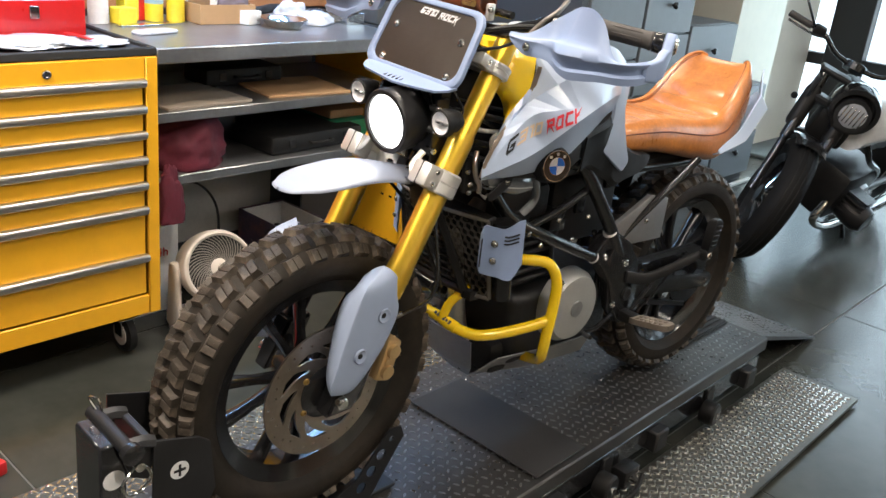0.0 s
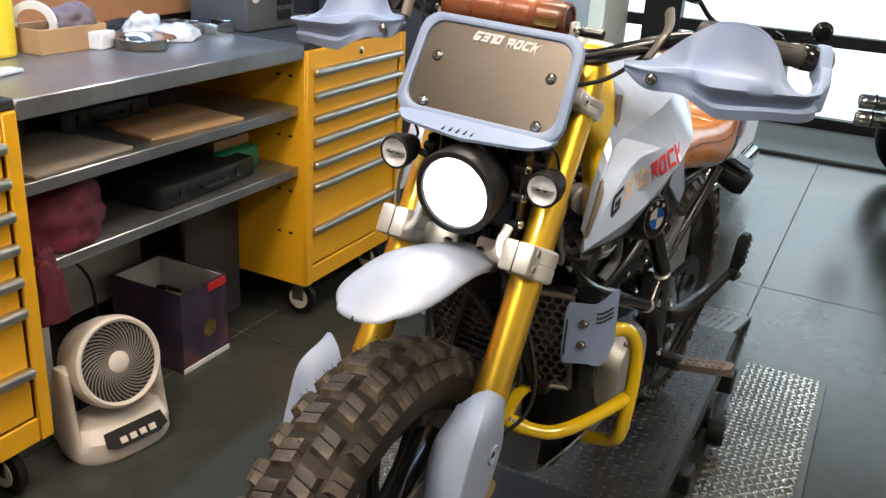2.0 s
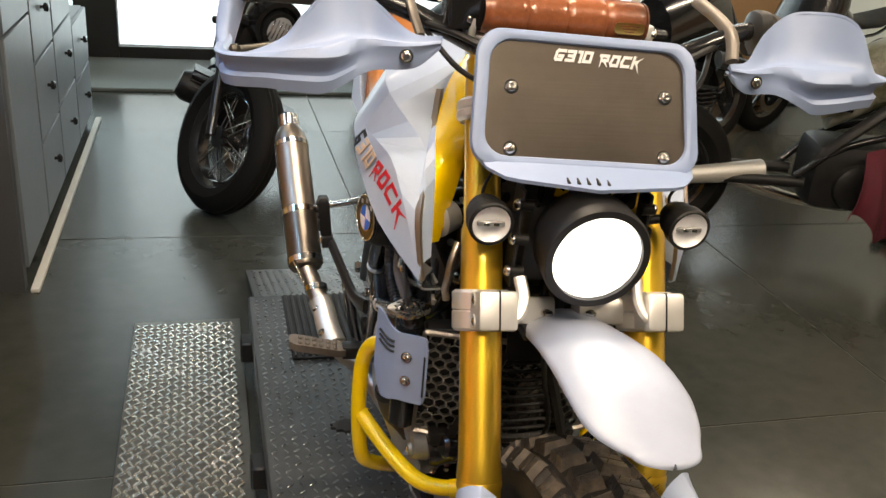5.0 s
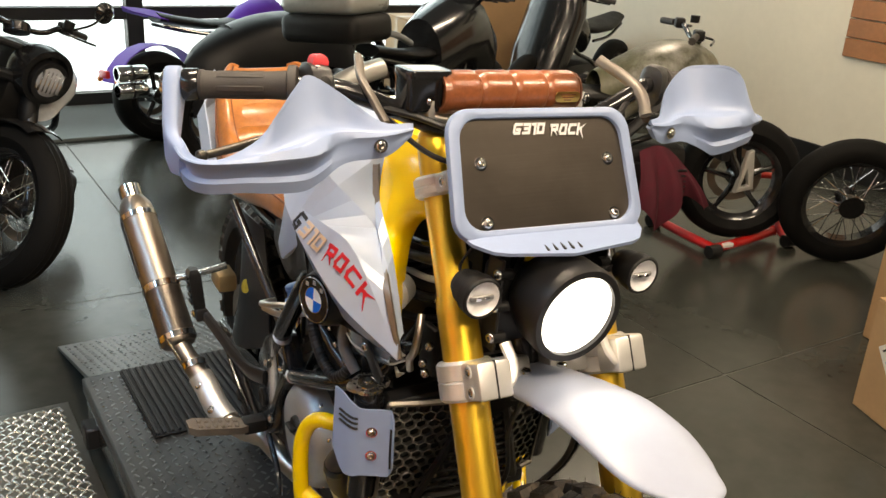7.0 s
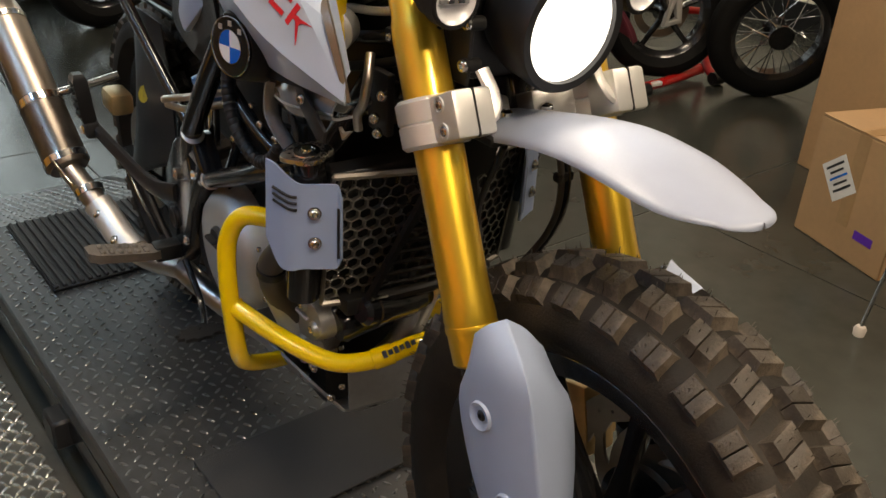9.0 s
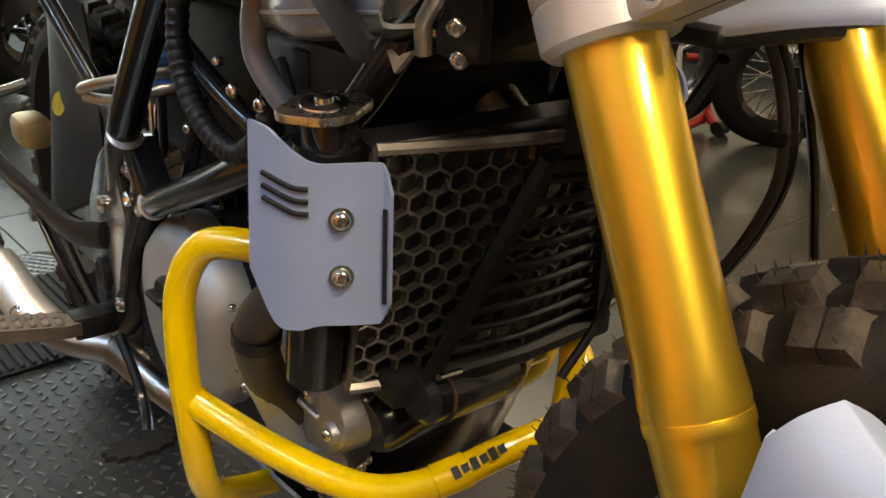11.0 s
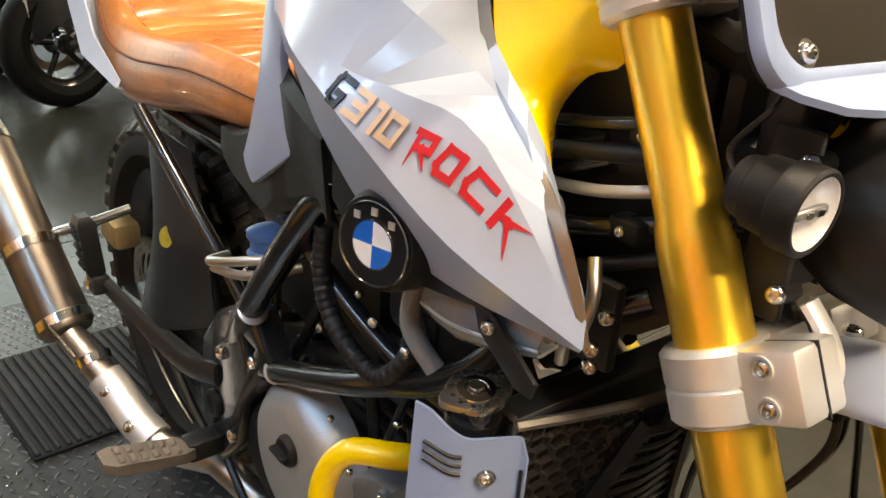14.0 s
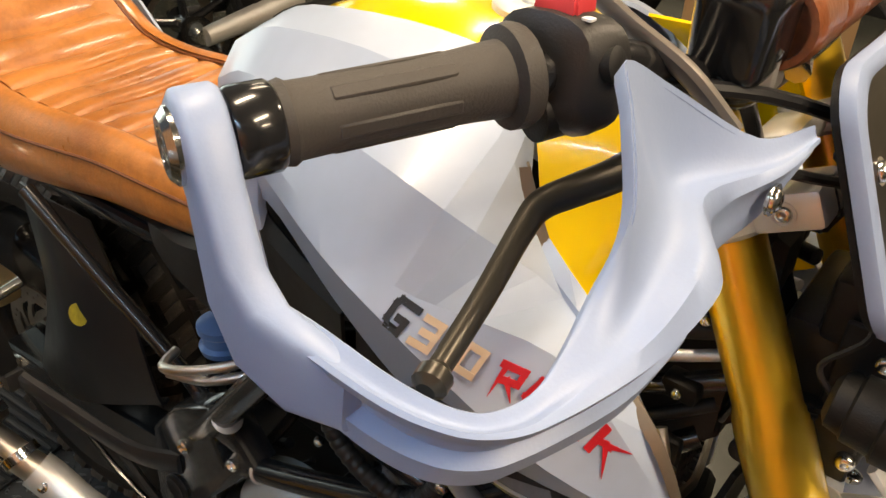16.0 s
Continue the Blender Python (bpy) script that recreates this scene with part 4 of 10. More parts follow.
part("stem_nut", lathe(B(), (0, fork_y(1.27) + 0.035, 1.272), -FORK_DIR, [(0, 0.018), (0.01, 0.018), (0.013, 0.012), (0.013, 0)], 6), STEEL, bike, m=FM)

# brake caliper and hose on the rider's left
bm = B()
box(bm, (0, 0, 0), (0.052, 0.044, 0.098), 0.008, None, 2)
for k in (-1, 1):
    lathe(bm, (0.026, 0, k * 0.024), (1, 0, 0), [(0, 0.017), (0.008, 0.016), (0.009, 0.010), (0.009, 0)], 18)
box(bm, (0.027, 0.0, 0.0), (0.006, 0.03, 0.02), 0.003)
CALM = FM @ Matrix.Translation((0.100, -0.328, 0.622)) @ Matrix.Rotation(radians(-16), 4, "X")
cal = part("brake_caliper", bm, GOLD_CAST, bike, "gold brake caliper", m=CALM)
part("pad_pin", rod(B(), (0.0, 0.02, -0.04), (0.0, 0.02, 0.05), 0.004), STEEL, cal, m=CALM)
part("brake_hose", tube(B(), [(0.115, -0.34, 0.715), (0.13, -0.30, 0.735), (0.15, -0.255, 0.765), (0.15, -0.24, 0.82), (0.125, -0.235, 0.90), (0.085, -0.225, 1.0)], 0.0038, 8), BLACK_GLOSS, bike, m=FM)
part("hose_fitting", tube(B(), [(0.105, -0.355, 0.70), (0.117, -0.337, 0.722), (0.13, -0.312, 0.737)], 0.0055, 10), STEEL, bike, m=FM)
for dx, mt_ in ((0.0, BLACK_GLOSS), (-0.0105, RUBBER)):
    part("brake_hose", tube(B(), [(0.070 + dx, -0.215, 1.00), (0.095 + dx, -0.226, 0.945), (0.100 + dx, -0.232, 0.889), (0.109 + dx, -0.210, 0.833), (0.104 + dx, -0.184, 0.785), (0.090 + dx, -0.160, 0.745)], 0.0042, 10, 6), mt_, bike, "flexible brake hose")
part("hose_clip", box(B(), (0.0935, -0.229, 0.915), (0.026, 0.012, 0.012), 0.003, None, 2), BLACK_PLASTIC, bike)
part("cable", tube(B(), [(-0.03, -0.25, 0.98), (0.02, -0.16, 0.86), (0.05, -0.13, 0.76), (0.02, -0.12, 0.70)], 0.004, 8), BLACK, bike, m=FM)

# front fender
rows = []
for y, z, xl, xr, dz in ((-0.200, 1.002, -0.052, 0.052, 0.024), (-0.255, 1.015, -0.058, 0.058, 0.023), (-0.32, 1.030, -0.063, 0.063, 0.022), (-0.38, 1.037, -0.066, 0.069, 0.021), (-0.44, 1.033, -0.066, 0.069, 0.019), (-0.475, 1.027, -0.064, 0.063, 0.016), (-0.500, 1.022, -0.058, 0.055, 0.013),
                      (-0.520, 1.0175, -0.046, 0.045, 0.009), (-0.5341, 1.0146, -0.0334, 0.0394, 0.0063), (-0.5418, 1.0130, -0.0290, 0.0350, 0.0050), (-0.5475, 1.0118, -0.0218, 0.0278, 0.0040), (-0.5511, 1.0110, -0.0132, 0.0192, 0.0034), (-0.5530, 1.0106, -0.0047, 0.0107, 0.0031), (-0.5535, 1.0105, 0.0011, 0.0049, 0.0030)):
    c_, w = (xl + xr) / 2, (xr - xl) / 2
    rows.append([(c_ - w, y, z - dz), (c_ - w * 0.96, y, z - dz * 0.72), (c_ - w * 0.6, y, z - dz * 0.25), (c_, y, z), (c_ + w * 0.6, y, z - dz * 0.25), (c_ + w * 0.96, y, z - dz * 0.72), (c_ + w, y, z - dz)])
bm = B()
sheet(bm, dense(rows, 4, 4), 0.0035)
bmesh.ops.recalc_face_normals(bm, faces=bm.faces)
fen = part("front_fender", bm, WHITE_FENDER, bike, "short pale high-mounted front fender", m=FM, smooth=60)
for bx in (-0.03, 0.03):
    bolt(fen, (bx, -0.245, 1.0165), (0, 0.1, 1), 0.008, 0.004, m=FM)
bm = B()
box(bm, (0, -0.235, 0.995), (0.13, 0.07, 0.012), 0.003)
part("fender_bracket", bm, BLACK, bike, m=FM)

# number board with lower lip
PM = Matrix(((0.9992, 0.0281, 0.0280, 0.0106), (0.0132, 0.4296, -0.9029, -0.2106), (-0.0374, 0.9026, 0.4289, 1.2580), (0, 0, 0, 1)))
outer = rounded(0.290, 0.166, 0.031, 6, -0.002, 0.023)
outer = [(x * (1 - 0.45 * max(0, y)), y) for x, y in outer]
inner = [(x * 0.885, (y - 0.023) * 0.835 + 0.0235) for x, y in outer]
bd = part("number_board", plate(B(), outer, 0.010, None, 0.004, [inner]), GREY_BLUE, bike, "grey-blue framed number board", m=PM)
bm = plate(B(), [(x * 1.03, (y - 0.0235) * 1.03 + 0.0235) for x, y in inner], 0.003)
part("board_panel", bm, PLATE, bd, "dark brushed metal panel", m=PM @ pose(0, 0, 0.001))
part("board_back", plate(B(), [(x * 0.97, (y - 0.023) * 0.97 + 0.023) for x, y in outer], 0.004, None), BLACK_PLASTIC, bd, m=PM @ pose(0, 0, -0.006))
for sx in (-0.0985, 0.0985):
    for sy in (-0.037, 0.037):
        part("washer", lathe(B(), (sx, sy, 0.0035), (0, 0, 1), [(0, 0.0088), (0.0012, 0.0088), (0.0012, 0.004)], 20), CHROME, bd, m=PM)
        bolt(bd, (sx, sy, 0.0048), (0, 0, 1), 0.0066, 0.0045, m=PM)
word("G310", 0.0125, WHITE_INK, bd, lambda x, y: PM @ Vector((-0.0225 + x, 0.0795 + y, 0.0046)), stroke=0.30, wide=0.88)
word("ROCK", 0.0125, WHITE_INK, bd, lambda x, y: PM @ Vector((0.0370 + x, 0.0775 + y, 0.0046)), stroke=0.30, wide=0.88)
LPM = PM @ Matrix.Translation((0.002, 0.011, 0))
lip = []
for k, (y, z, w) in enumerate(((-0.068, 0.006, 0.136), (-0.080, 0.020, 0.130), (-0.092, 0.036, 0.112))):
    lip.append([(-w, y + 0.004, z - 0.008), (-w * 0.85, y, z), (0, y - 0.004 * k, z + 0.002), (w * 0.85, y, z), (w, y + 0.004, z - 0.008)])
bm = B()
sheet(bm, lip, 0.005)
bmesh.ops.recalc_face_normals(bm, faces=bm.faces)
lp = part("board_lip", bm, GREY_BLUE, bd, m=LPM)
for k in range(5):
    sm = box(B(), (-0.036 + k * 0.0125, -0.0905, 0.0265), (0.0050, 0.018, 0.004), 0.0015, Matrix.Identity(4))
    sl = part("slot", sm, BLACK, lp, m=LPM @ Matrix.Translation((-0.02, -0.0850, 0.0285)) @ Matrix.Rotation(radians(-53), 4, "X") @ Matrix.Translation((0.02, 0.0905, -0.0265)))

# headlight, auxiliary lamps, brackets
HP = Vector((0, -0.300, 1.116))
HD = Vector((0, -0.97, -0.10)).normalized()
head = part("headlight", lathe(B(), HP - HD * 0.10, HD, [(0, 0.02), (0.0, 0.035), (0.02, 0.055), (0.05, 0.066), (0.095, 0.068), (0.100, 0.0655), (0.100, 0.0565), (0.09, 0.055)], 40), BLACK, bike, "round black headlight, switched on", m=FM)
part("lens", lathe(B(), HP - HD * 0.012, HD, [(0, 0.056), (0.006, 0.056), (0.012, 0.045), (0.016, 0.025), (0.017, 0)], 40), LENS, head, "brightly lit lens", m=FM)
beam = new("headlight_beam", hd)
beam.matrix_world = FM @ look(HP + HD * 0.02, HP + HD * 2)
for s, mr in SIDES:
    m = FM @ mr
    c = Vector((-0.128, -0.268, 1.145))
    d = Vector((-0.02, -1, -0.05)).normalized()
    fg = part("auxiliary_lamp", lathe(B(), c - d * 0.052, d, [(0, 0.012), (0.004, 0.019), (0.014, 0.021), (0.016, 0.0235), (0.034, 0.0245), (0.036, 0.0275), (0.052, 0.0275), (0.054, 0.0255), (0.054, 0.0235), (0.026, 0.0232), (0.026, 0.0)], 32), BLACK_PLASTIC, bike, "small black auxiliary lamp, off", m=m)
    part("reflector", lathe(B(), c - d * 0.006, d, [(0, 0), (0.0, 0.010), (0.002, 0.016), (0.005, 0.0205), (0.007, 0.0222), (0.007, 0.0230), (-0.016, 0.0230), (-0.016, 0)], 28), LAMP_SILVER, fg, "bright lamp reflector", m=m)
    bm = B()
    box(bm, c - d * 0.003, (0.034, 0.005, 0.0060), 0.001)
    part("led_bar", bm, ENGINE, fg, m=m)
    for q in (-1, 1):
        part("led", box(B(), c + d * 0.0004 + Vector((q * 0.006, 0, 0.0)), (0.008, 0.002, 0.0045), 0.0005), CHROME, fg, m=m)
    # lamp brackets with bolts and spacers
    bm = B()
    box(bm, (-0.083, -0.225, 1.115), (0.005, 0.035, 0.13), 0.002, Matrix.Identity(4))
    br = part("lamp_bracket", bm, BLACK, bike, m=m)
    for z in (1.160, 1.115, 1.072):
        part("spacer", rod(B(), (-0.087, -0.238, z), (-0.070, -0.240, z), 0.0075), BLACK_PLASTIC, br, m=m)
        bolt(br, (-0.088, -0.238, z), (-1, -0.2, 0), 0.0072, 0.005, m=m)
    bm = tube(B(), [(-0.105, -0.285, 1.028), (-0.086, -0.287, 1.034), (-0.076, -0.276, 1.050), (-0.078, -0.256, 1.072)], 0.008, 8, 5, 0.6)
    part("clamp_arm", bm, SILVER, bike, m=m)
    part("lamp_arm", rod(B(), c - d * 0.04, (-0.085, -0.225, 1.140), 0.006), BLACK, fg, m=m)
    rows = [c_ for c_ in smooth_path([(-0.100, -0.205, 1.120), (-0.108, -0.200, 1.085), (-0.098, -0.190, 1.050), (-0.075, -0.165, 1.030)], 10)]
    part("conduit", tube(B(), rows, lambda q: 0.0085 + 0.0012 * math.sin(q * 150), 12, 3), BLACK_PLASTIC, bike, "corrugated black conduit", m=m)
    part("lamp_cable", tube(B(), [c - d * 0.05, (-0.125, -0.205, 1.165), (-0.122, -0.225, 1.195), (-0.095, -0.215, 1.205)], 0.0022, 6), BLACK, fg, m=m)
# clocks, wiring and steering-head clutter behind the lamps
for k in range(9):
    a = k * 0.7
    part("wire", tube(B(), [(-0.06 + 0.015 * k, -0.235 + 0.01 * math.sin(a), 1.19), (-0.05 + 0.012 * k, -0.20, 1.14 - 0.008 * math.cos(a)), (-0.045 + 0.011 * k, -0.17 + 0.01 * math.cos(a), 1.08), (-0.04 + 0.01 * k, -0.14, 1.02)], 0.004 + 0.001 * (k % 3), 7, 4), BLACK if k % 2 else BLACK_GLOSS, bike, m=FM)
bm = B()
box(bm, (0, -0.205, 1.175), (0.15, 0.03, 0.05), 0.006, None, 2)
box(bm, (0, -0.19, 1.10), (0.13, 0.05, 0.11), 0.01, None, 2)
part("lamp_carrier", bm, BLACK, bike, m=FM)
for x, c in ((-0.03, YELLOW), (0.035, YELLOW)):
    part("label_plate", box(B(), (x, -0.222, 1.178), (0.018, 0.004, 0.022), 0.001), c, bike, "yellow warning label", m=FM)

# handlebar, grips, controls
RIGHT_BAR = [FMI @ Vector(p) for p in ((-0.405, -0.009, 1.3685), (-0.340, -0.039, 1.3715), (-0.283, -0.065, 1.374), (-0.225, -0.088, 1.371), (-0.155, -0.104, 1.345), (-0.090, -0.107, 1.320))]
bm = tube(B(), RIGHT_BAR + [Vector((0.0, -0.108, 1.316))] + [MIR @ p for p in reversed(RIGHT_BAR)], 0.0125, 14, 5)
bar = part("handlebar", bm, BLACK_GLOSS, bike, "black handlebar", m=FM)
part("cross_brace", rod(B(), (-0.125, -0.098, 1.352), (0.125, -0.098, 1.352), 0.008), BLACK_GLOSS, bar, m=FM)
for s, mr in SIDES:
    m = FM @ mr
    ax0, ax1 = FMI @ Vector((-0.3845, -0.0185, 1.3695)), FMI @ Vector((-0.2755, -0.0685, 1.3745))
    d = (ax1 - ax0).normalized()
    L = (ax1 - ax0).length
    g = part("grip", lathe(B(), ax0, d, [(0, 0.011), (0.0, 0.0178), (0.004, 0.0188), (0.007, 0.0170), (0.03, 0.0165), (L * 0.5, 0.0160), (L - 0.03, 0.0172), (L - 0.014, 0.0182), (L - 0.012, 0.0245), (L - 0.006, 0.0250), (L - 0.002, 0.0235), (L, 0.013)], 28), RUBBER, bike, "black rubber handlebar grip", m=m)
    u, v = basis(d)
    for k in range(6):
        a = 2 * math.pi * k / 6 + 0.4
        o = u * math.cos(a) + v * math.sin(a)
        p = ax0 + d * (L * 0.42) + o * 0.0160
        part("grip_pad", box(B(), (0, 0, 0), (0.058, 0.007, 0.0022), 0.001, Matrix((d, o.cross(d), o)).transposed().to_4x4()), RUBBER, g, m=m @ Matrix.Translation(p))
    part("bar_weight", lathe(B(), ax0 - d * 0.020, d, [(0, 0.012), (0, 0.0185), (0.002, 0.0195), (0.018, 0.0195), (0.020, 0.018), (0.020, 0.011)], 28), BLACK_GLOSS, bar, "gloss black bar end weight", m=m)
    part("bar_end_bolt", lathe(B(), ax0 - d * 0.0405, -d, [(0, 0.0165), (0.003, 0.0165), (0.006, 0.013), (0.006, 0.009), (0.003, 0.0085), (0.003, 0.0065), (0.006, 0.006), (0.006, 0.0042), (0.001, 0.004), (0.001, 0)], 24), STEEL, bar, "steel bar end screw", m=m)
    # switch housing
    rows = []
    c0 = ax1 + d * 0.004
    for t, ry, rz, oz in ((0.0, 0.020, 0.022, 0.0), (0.004, 0.026, 0.028, 0.000), (0.016, 0.027, 0.031, -0.003), (0.028, 0.025, 0.029, -0.004), (0.033, 0.017, 0.019, -0.003)):
        c = c0 + d * t
        rows.append([c + Vector((0, ry * math.copysign(abs(math.cos(a)) ** 0.7, math.cos(a)), oz + rz * math.copysign(abs(math.sin(a)) ** 0.7, math.sin(a)))) for a in [2 * math.pi * k / 20 for k in range(20)]])
    bm = B()
    loft(bm, rows)
    sw = part("switch_housing", bm, SWITCH_GREY, bike, "dark plastic switch housing", m=m)
    if s == 1:
        bm = B()
        loft(bm, [[c0 + d * 0.020 + Vector((a * 0.009 * q, 0.006 + b * 0.010 * q, 0.024 + h)) for a, b in ((-1, -1), (1, -1), (1, 1), (-1, 1))] for h, q in ((0, 1.15), (0.008, 1.1), (0.013, 0.8))])
        bmesh.ops.bevel(bm, geom=list(bm.edges), offset=0.0015, segments=2, affect="EDGES")
        part("kill_switch", bm, RED_PLASTIC, sw, "red rocker switch", m=m)
        part("starter_button", lathe(B(), c0 + d * 0.018 + Vector((0, -0.022, 0.006)), (0, -1, 0.3), [(0, 0.009), (0.005, 0.009), (0.007, 0.006), (0.007, 0)], 18), BLACK_PLASTIC, sw, m=m)
        part("print_mark", box(B(), c0 + d * 0.012 + Vector((0, -0.014, 0.0265)), (0.005, 0.005, 0.0012)), WHITE_INK, sw, m=m)
    part("lower_drum", lathe(B(), c0 + d * 0.003 - Vector((0, 0, 0.022)), d, [(0, 0.006), (0, 0.014), (0.026, 0.013), (0.028, 0.006)], 18), BLACK_PLASTIC, sw, m=m)
    bm = tube(B(), [FMI @ Vector(p) for p in ((-0.215, -0.118, 1.332), (-0.250, -0.112, 1.328), (-0.278, -0.104, 1.327), (-0.298, -0.098, 1.325), (-0.318, -0.101, 1.321), (-0.365, -0.114, 1.315), (-0.410, -0.125, 1.310))], lambda t: 0.0095 - 0.0045 * t, 10, 5, 0.8)
    lathe(bm, FMI @ Vector((-0.409, -0.125, 1.310)), (-1, -0.2, -0.2), [(-0.006, 0.004), (-0.002, 0.0075), (0.004, 0.0075), (0.007, 0.004)], 12)
    part("brake_lever" if s == 1 else "clutch_lever", bm, surface("dark_lever", (0.06, 0.055, 0.045), 0.3, 0.7) if s == 1 else BLACK_GLOSS, bike, "black hand lever", m=m)
    # mirror stalk
    part("mirror_stalk", tube(B(), [FMI @ Vector(p) for p in ((-0.190, -0.142, 1.340), (-0.198, -0.115, 1.366), (-0.197, -0.076, 1.383), (-0.182, -0.030, 1.400))], 0.009, 10, 5, 0.6), surface("stalk_grey", (0.16, 0.14, 0.12), 0.45, 0.4), bar, m=m)
    # hoses and cables over the board
    part("cable", tube(B(), [(-0.20, -0.10, 1.345), (-0.15, -0.140, 1.335), (-0.08, -0.17, 1.305), (-0.02, -0.16, 1.26)], 0.0045, 8), BLACK, bar, m=m)
    part("cable", tube(B(), [(-0.20, -0.09, 1.34), (-0.16, -0.15, 1.30), (-0.10, -0.185, 1.275), (-0.05, -0.17, 1.22)], 0.0035, 8), BLACK, bar, m=m)

    # hand guard: shell from the inner tip round to the bar end
    TOP = [(-0.170, -0.176, 1.347), (-0.205, -0.160, 1.347), (-0.243, -0.130, 1.375), (-0.281, -0.121, 1.397), (-0.304, -0.137, 1.386), (-0.332, -0.157, 1.360), (-0.353, -0.157, 1.334), (-0.389, -0.161, 1.317), (-0.409, -0.157, 1.314), (-0.420, -0.146, 1.314), (-0.423, -0.119, 1.314), (-0.419, -0.075, 1.314), (-0.420, -0.050, 1.316)]
    RIDGE = [(-0.171, -0.181, 1.340), (-0.205, -0.177, 1.334), (-0.255, -0.164, 1.329), (-0.281, -0.180, 1.322), (-0.300, -0.188, 1.319), (-0.343, -0.188, 1.317), (-0.376, -0.182, 1.315), (-0.407, -0.172, 1.313), (-0.421, -0.162, 1.312), (-0.430, -0.148, 1.312), (-0.434, -0.122, 1.311), (-0.432, -0.080, 1.311), (-0.431, -0.053, 1.314)]
    BOT = [(-0.172, -0.178, 1.332), (-0.200, -0.170, 1.307), (-0.250, -0.165, 1.301), (-0.285, -0.175, 1.284), (-0.307, -0.173, 1.273), (-0.343, -0.173, 1.274), (-0.372, -0.168, 1.276), (-0.398, -0.158, 1.274), (-0.412, -0.150, 1.273), (-0.423, -0.134, 1.273), (-0.427, -0.110, 1.274), (-0.426, -0.074, 1.277), (-0.430, -0.042, 1.285)]
    # the left guard is clamped rolled up by eight degrees
    pin = FMI @ Vector((-0.211, -0.1755, 1.322))
    ROLL = (Matrix.Translation(pin) @ Matrix.Rotation(radians(8 if s == -1 else 0), 4, "Y") @ Matrix.Translation(-pin)) @ FMI
    if s == -1:
        TOP[4:8] = [(-0.308, -0.135, 1.402), (-0.345, -0.152, 1.398), (-0.372, -0.158, 1.376), (-0.393, -0.161, 1.330)]
    cols = []
    for k, (a, r_, b) in enumerate(zip(TOP, RIDGE, BOT)):
        a, r_, b = ROLL @ Vector(a), ROLL @ Vector(r_), ROLL @ Vector(b)
        out = (Vector((-0.15, -1, 0)) if k < 6 else (Vector((-0.35, -0.95, 0)), Vector((-0.6, -0.8, 0)), Vector((-0.75, -0.65, 0)), Vector((-0.92, -0.4, 0)), Vector((-1, -0.05, 0)), Vector((-1, 0.05, 0)), Vector((-1, 0.1, 0)))[k - 6]).normalized()
        e = 0.007 if 3 <= k <= 11 else 0.0015
        dip = 0.010 if 2 <= k <= 5 else 0.001
        mid = a.lerp(r_, 0.55) - Vector((0, 0, dip)) - out * dip * 0.6
        shoulder = r_.lerp(a, 0.16) + Vector((0, 0, 0.001))
        bowl = smooth_path([a + Vector((0, 0, 0.0005)), mid, shoulder], 4)
        cols.append([a - out * 0.004 - Vector((0, 0, 0.006)), a - out * 0.001] + bowl + [r_, r_.lerp(b, 0.16) - out * 0.001, r_.lerp(b, 0.28) - out * e, r_.lerp(b, 0.54) - out * e, r_.lerp(b, 0.66), b, b - out * 0.012 + Vector((0, 0, 0.003))])
    rows = [[c[i] for c in cols] for i in range(len(cols[0]))]
    fine = [smooth_path(r, 5) for r in rows]
    bm = B()
    sheet(bm, fine, 0.003)
    bmesh.ops.recalc_face_normals(bm, faces=bm.faces)
    hg = part("hand_guard", bm, GREY_BLUE, bike, "pale grey-blue plastic hand guard", m=m, smooth=48)
    # strut that rises to the bar end and covers it
    be = ax0 - d * 0.031
    wdir = Vector((0, 0.60, 0.80))
    wdir = (wdir - d * wdir.dot(d)).normalized()
    sdir = d.cross(wdir).normalized()
    path = [((-0.4265, -0.100, 1.2945), (0.0, -0.05, 1.0), 0.0150, 0.0040), ((-0.4275, -0.075, 1.2955), (0.0, -0.15, 0.99), 0.0203, 0.0086), ((-0.4275, -0.051, 1.3010), (-0.1, -0.40, 0.90), 0.0210, 0.0096), ((-0.4245, -0.034, 1.3170), (-0.25, -0.60, 0.76), 0.0212, 0.0098)]
    path = [(ROLL @ Vector(c), Vector(v).normalized(), w, th) for c, v, w, th in path]
    path += [(be + wdir * q, sdir, w, th) for q, w, th in ((-0.020, 0.0212, 0.0102), (-0.004, 0.0215, 0.0112), (0.009, 0.0200, 0.0112), (0.018, 0.0140, 0.0105), (0.0215, 0.0070, 0.0085))]
    if path[0][1].dot(sdir) < 0:
        path[:4] = [(c, -v, w, th) for c, v, w, th in path[:4]]
    bm = B()
    loft(bm, [[c + v * w * math.copysign(abs(math.cos(q)) ** 0.45, math.cos(q)) + d * th * math.copysign(abs(math.sin(q)) ** 0.45, math.sin(q)) for q in [2 * math.pi * i / 24 for i in range(24)]] for c, v, w, th in path])
    bmesh.ops.recalc_face_normals(bm, faces=bm.faces)
    part("guard_strut", bm, GREY_BLUE, hg, m=m, smooth=50)
    ps = FMI @ Vector((-0.211, -0.1755, 1.322))
    part("guard_washer", lathe(B(), ps, (-0.1, -1, 0.05), [(0, 0.0085), (0.0015, 0.0085), (0.0015, 0.004)], 20), STEEL, hg, m=m)
    bolt(hg, ps + Vector((-0.0001, -0.001, 0)), (-0.1, -1, 0.05), 0.0065, 0.004, m=m)

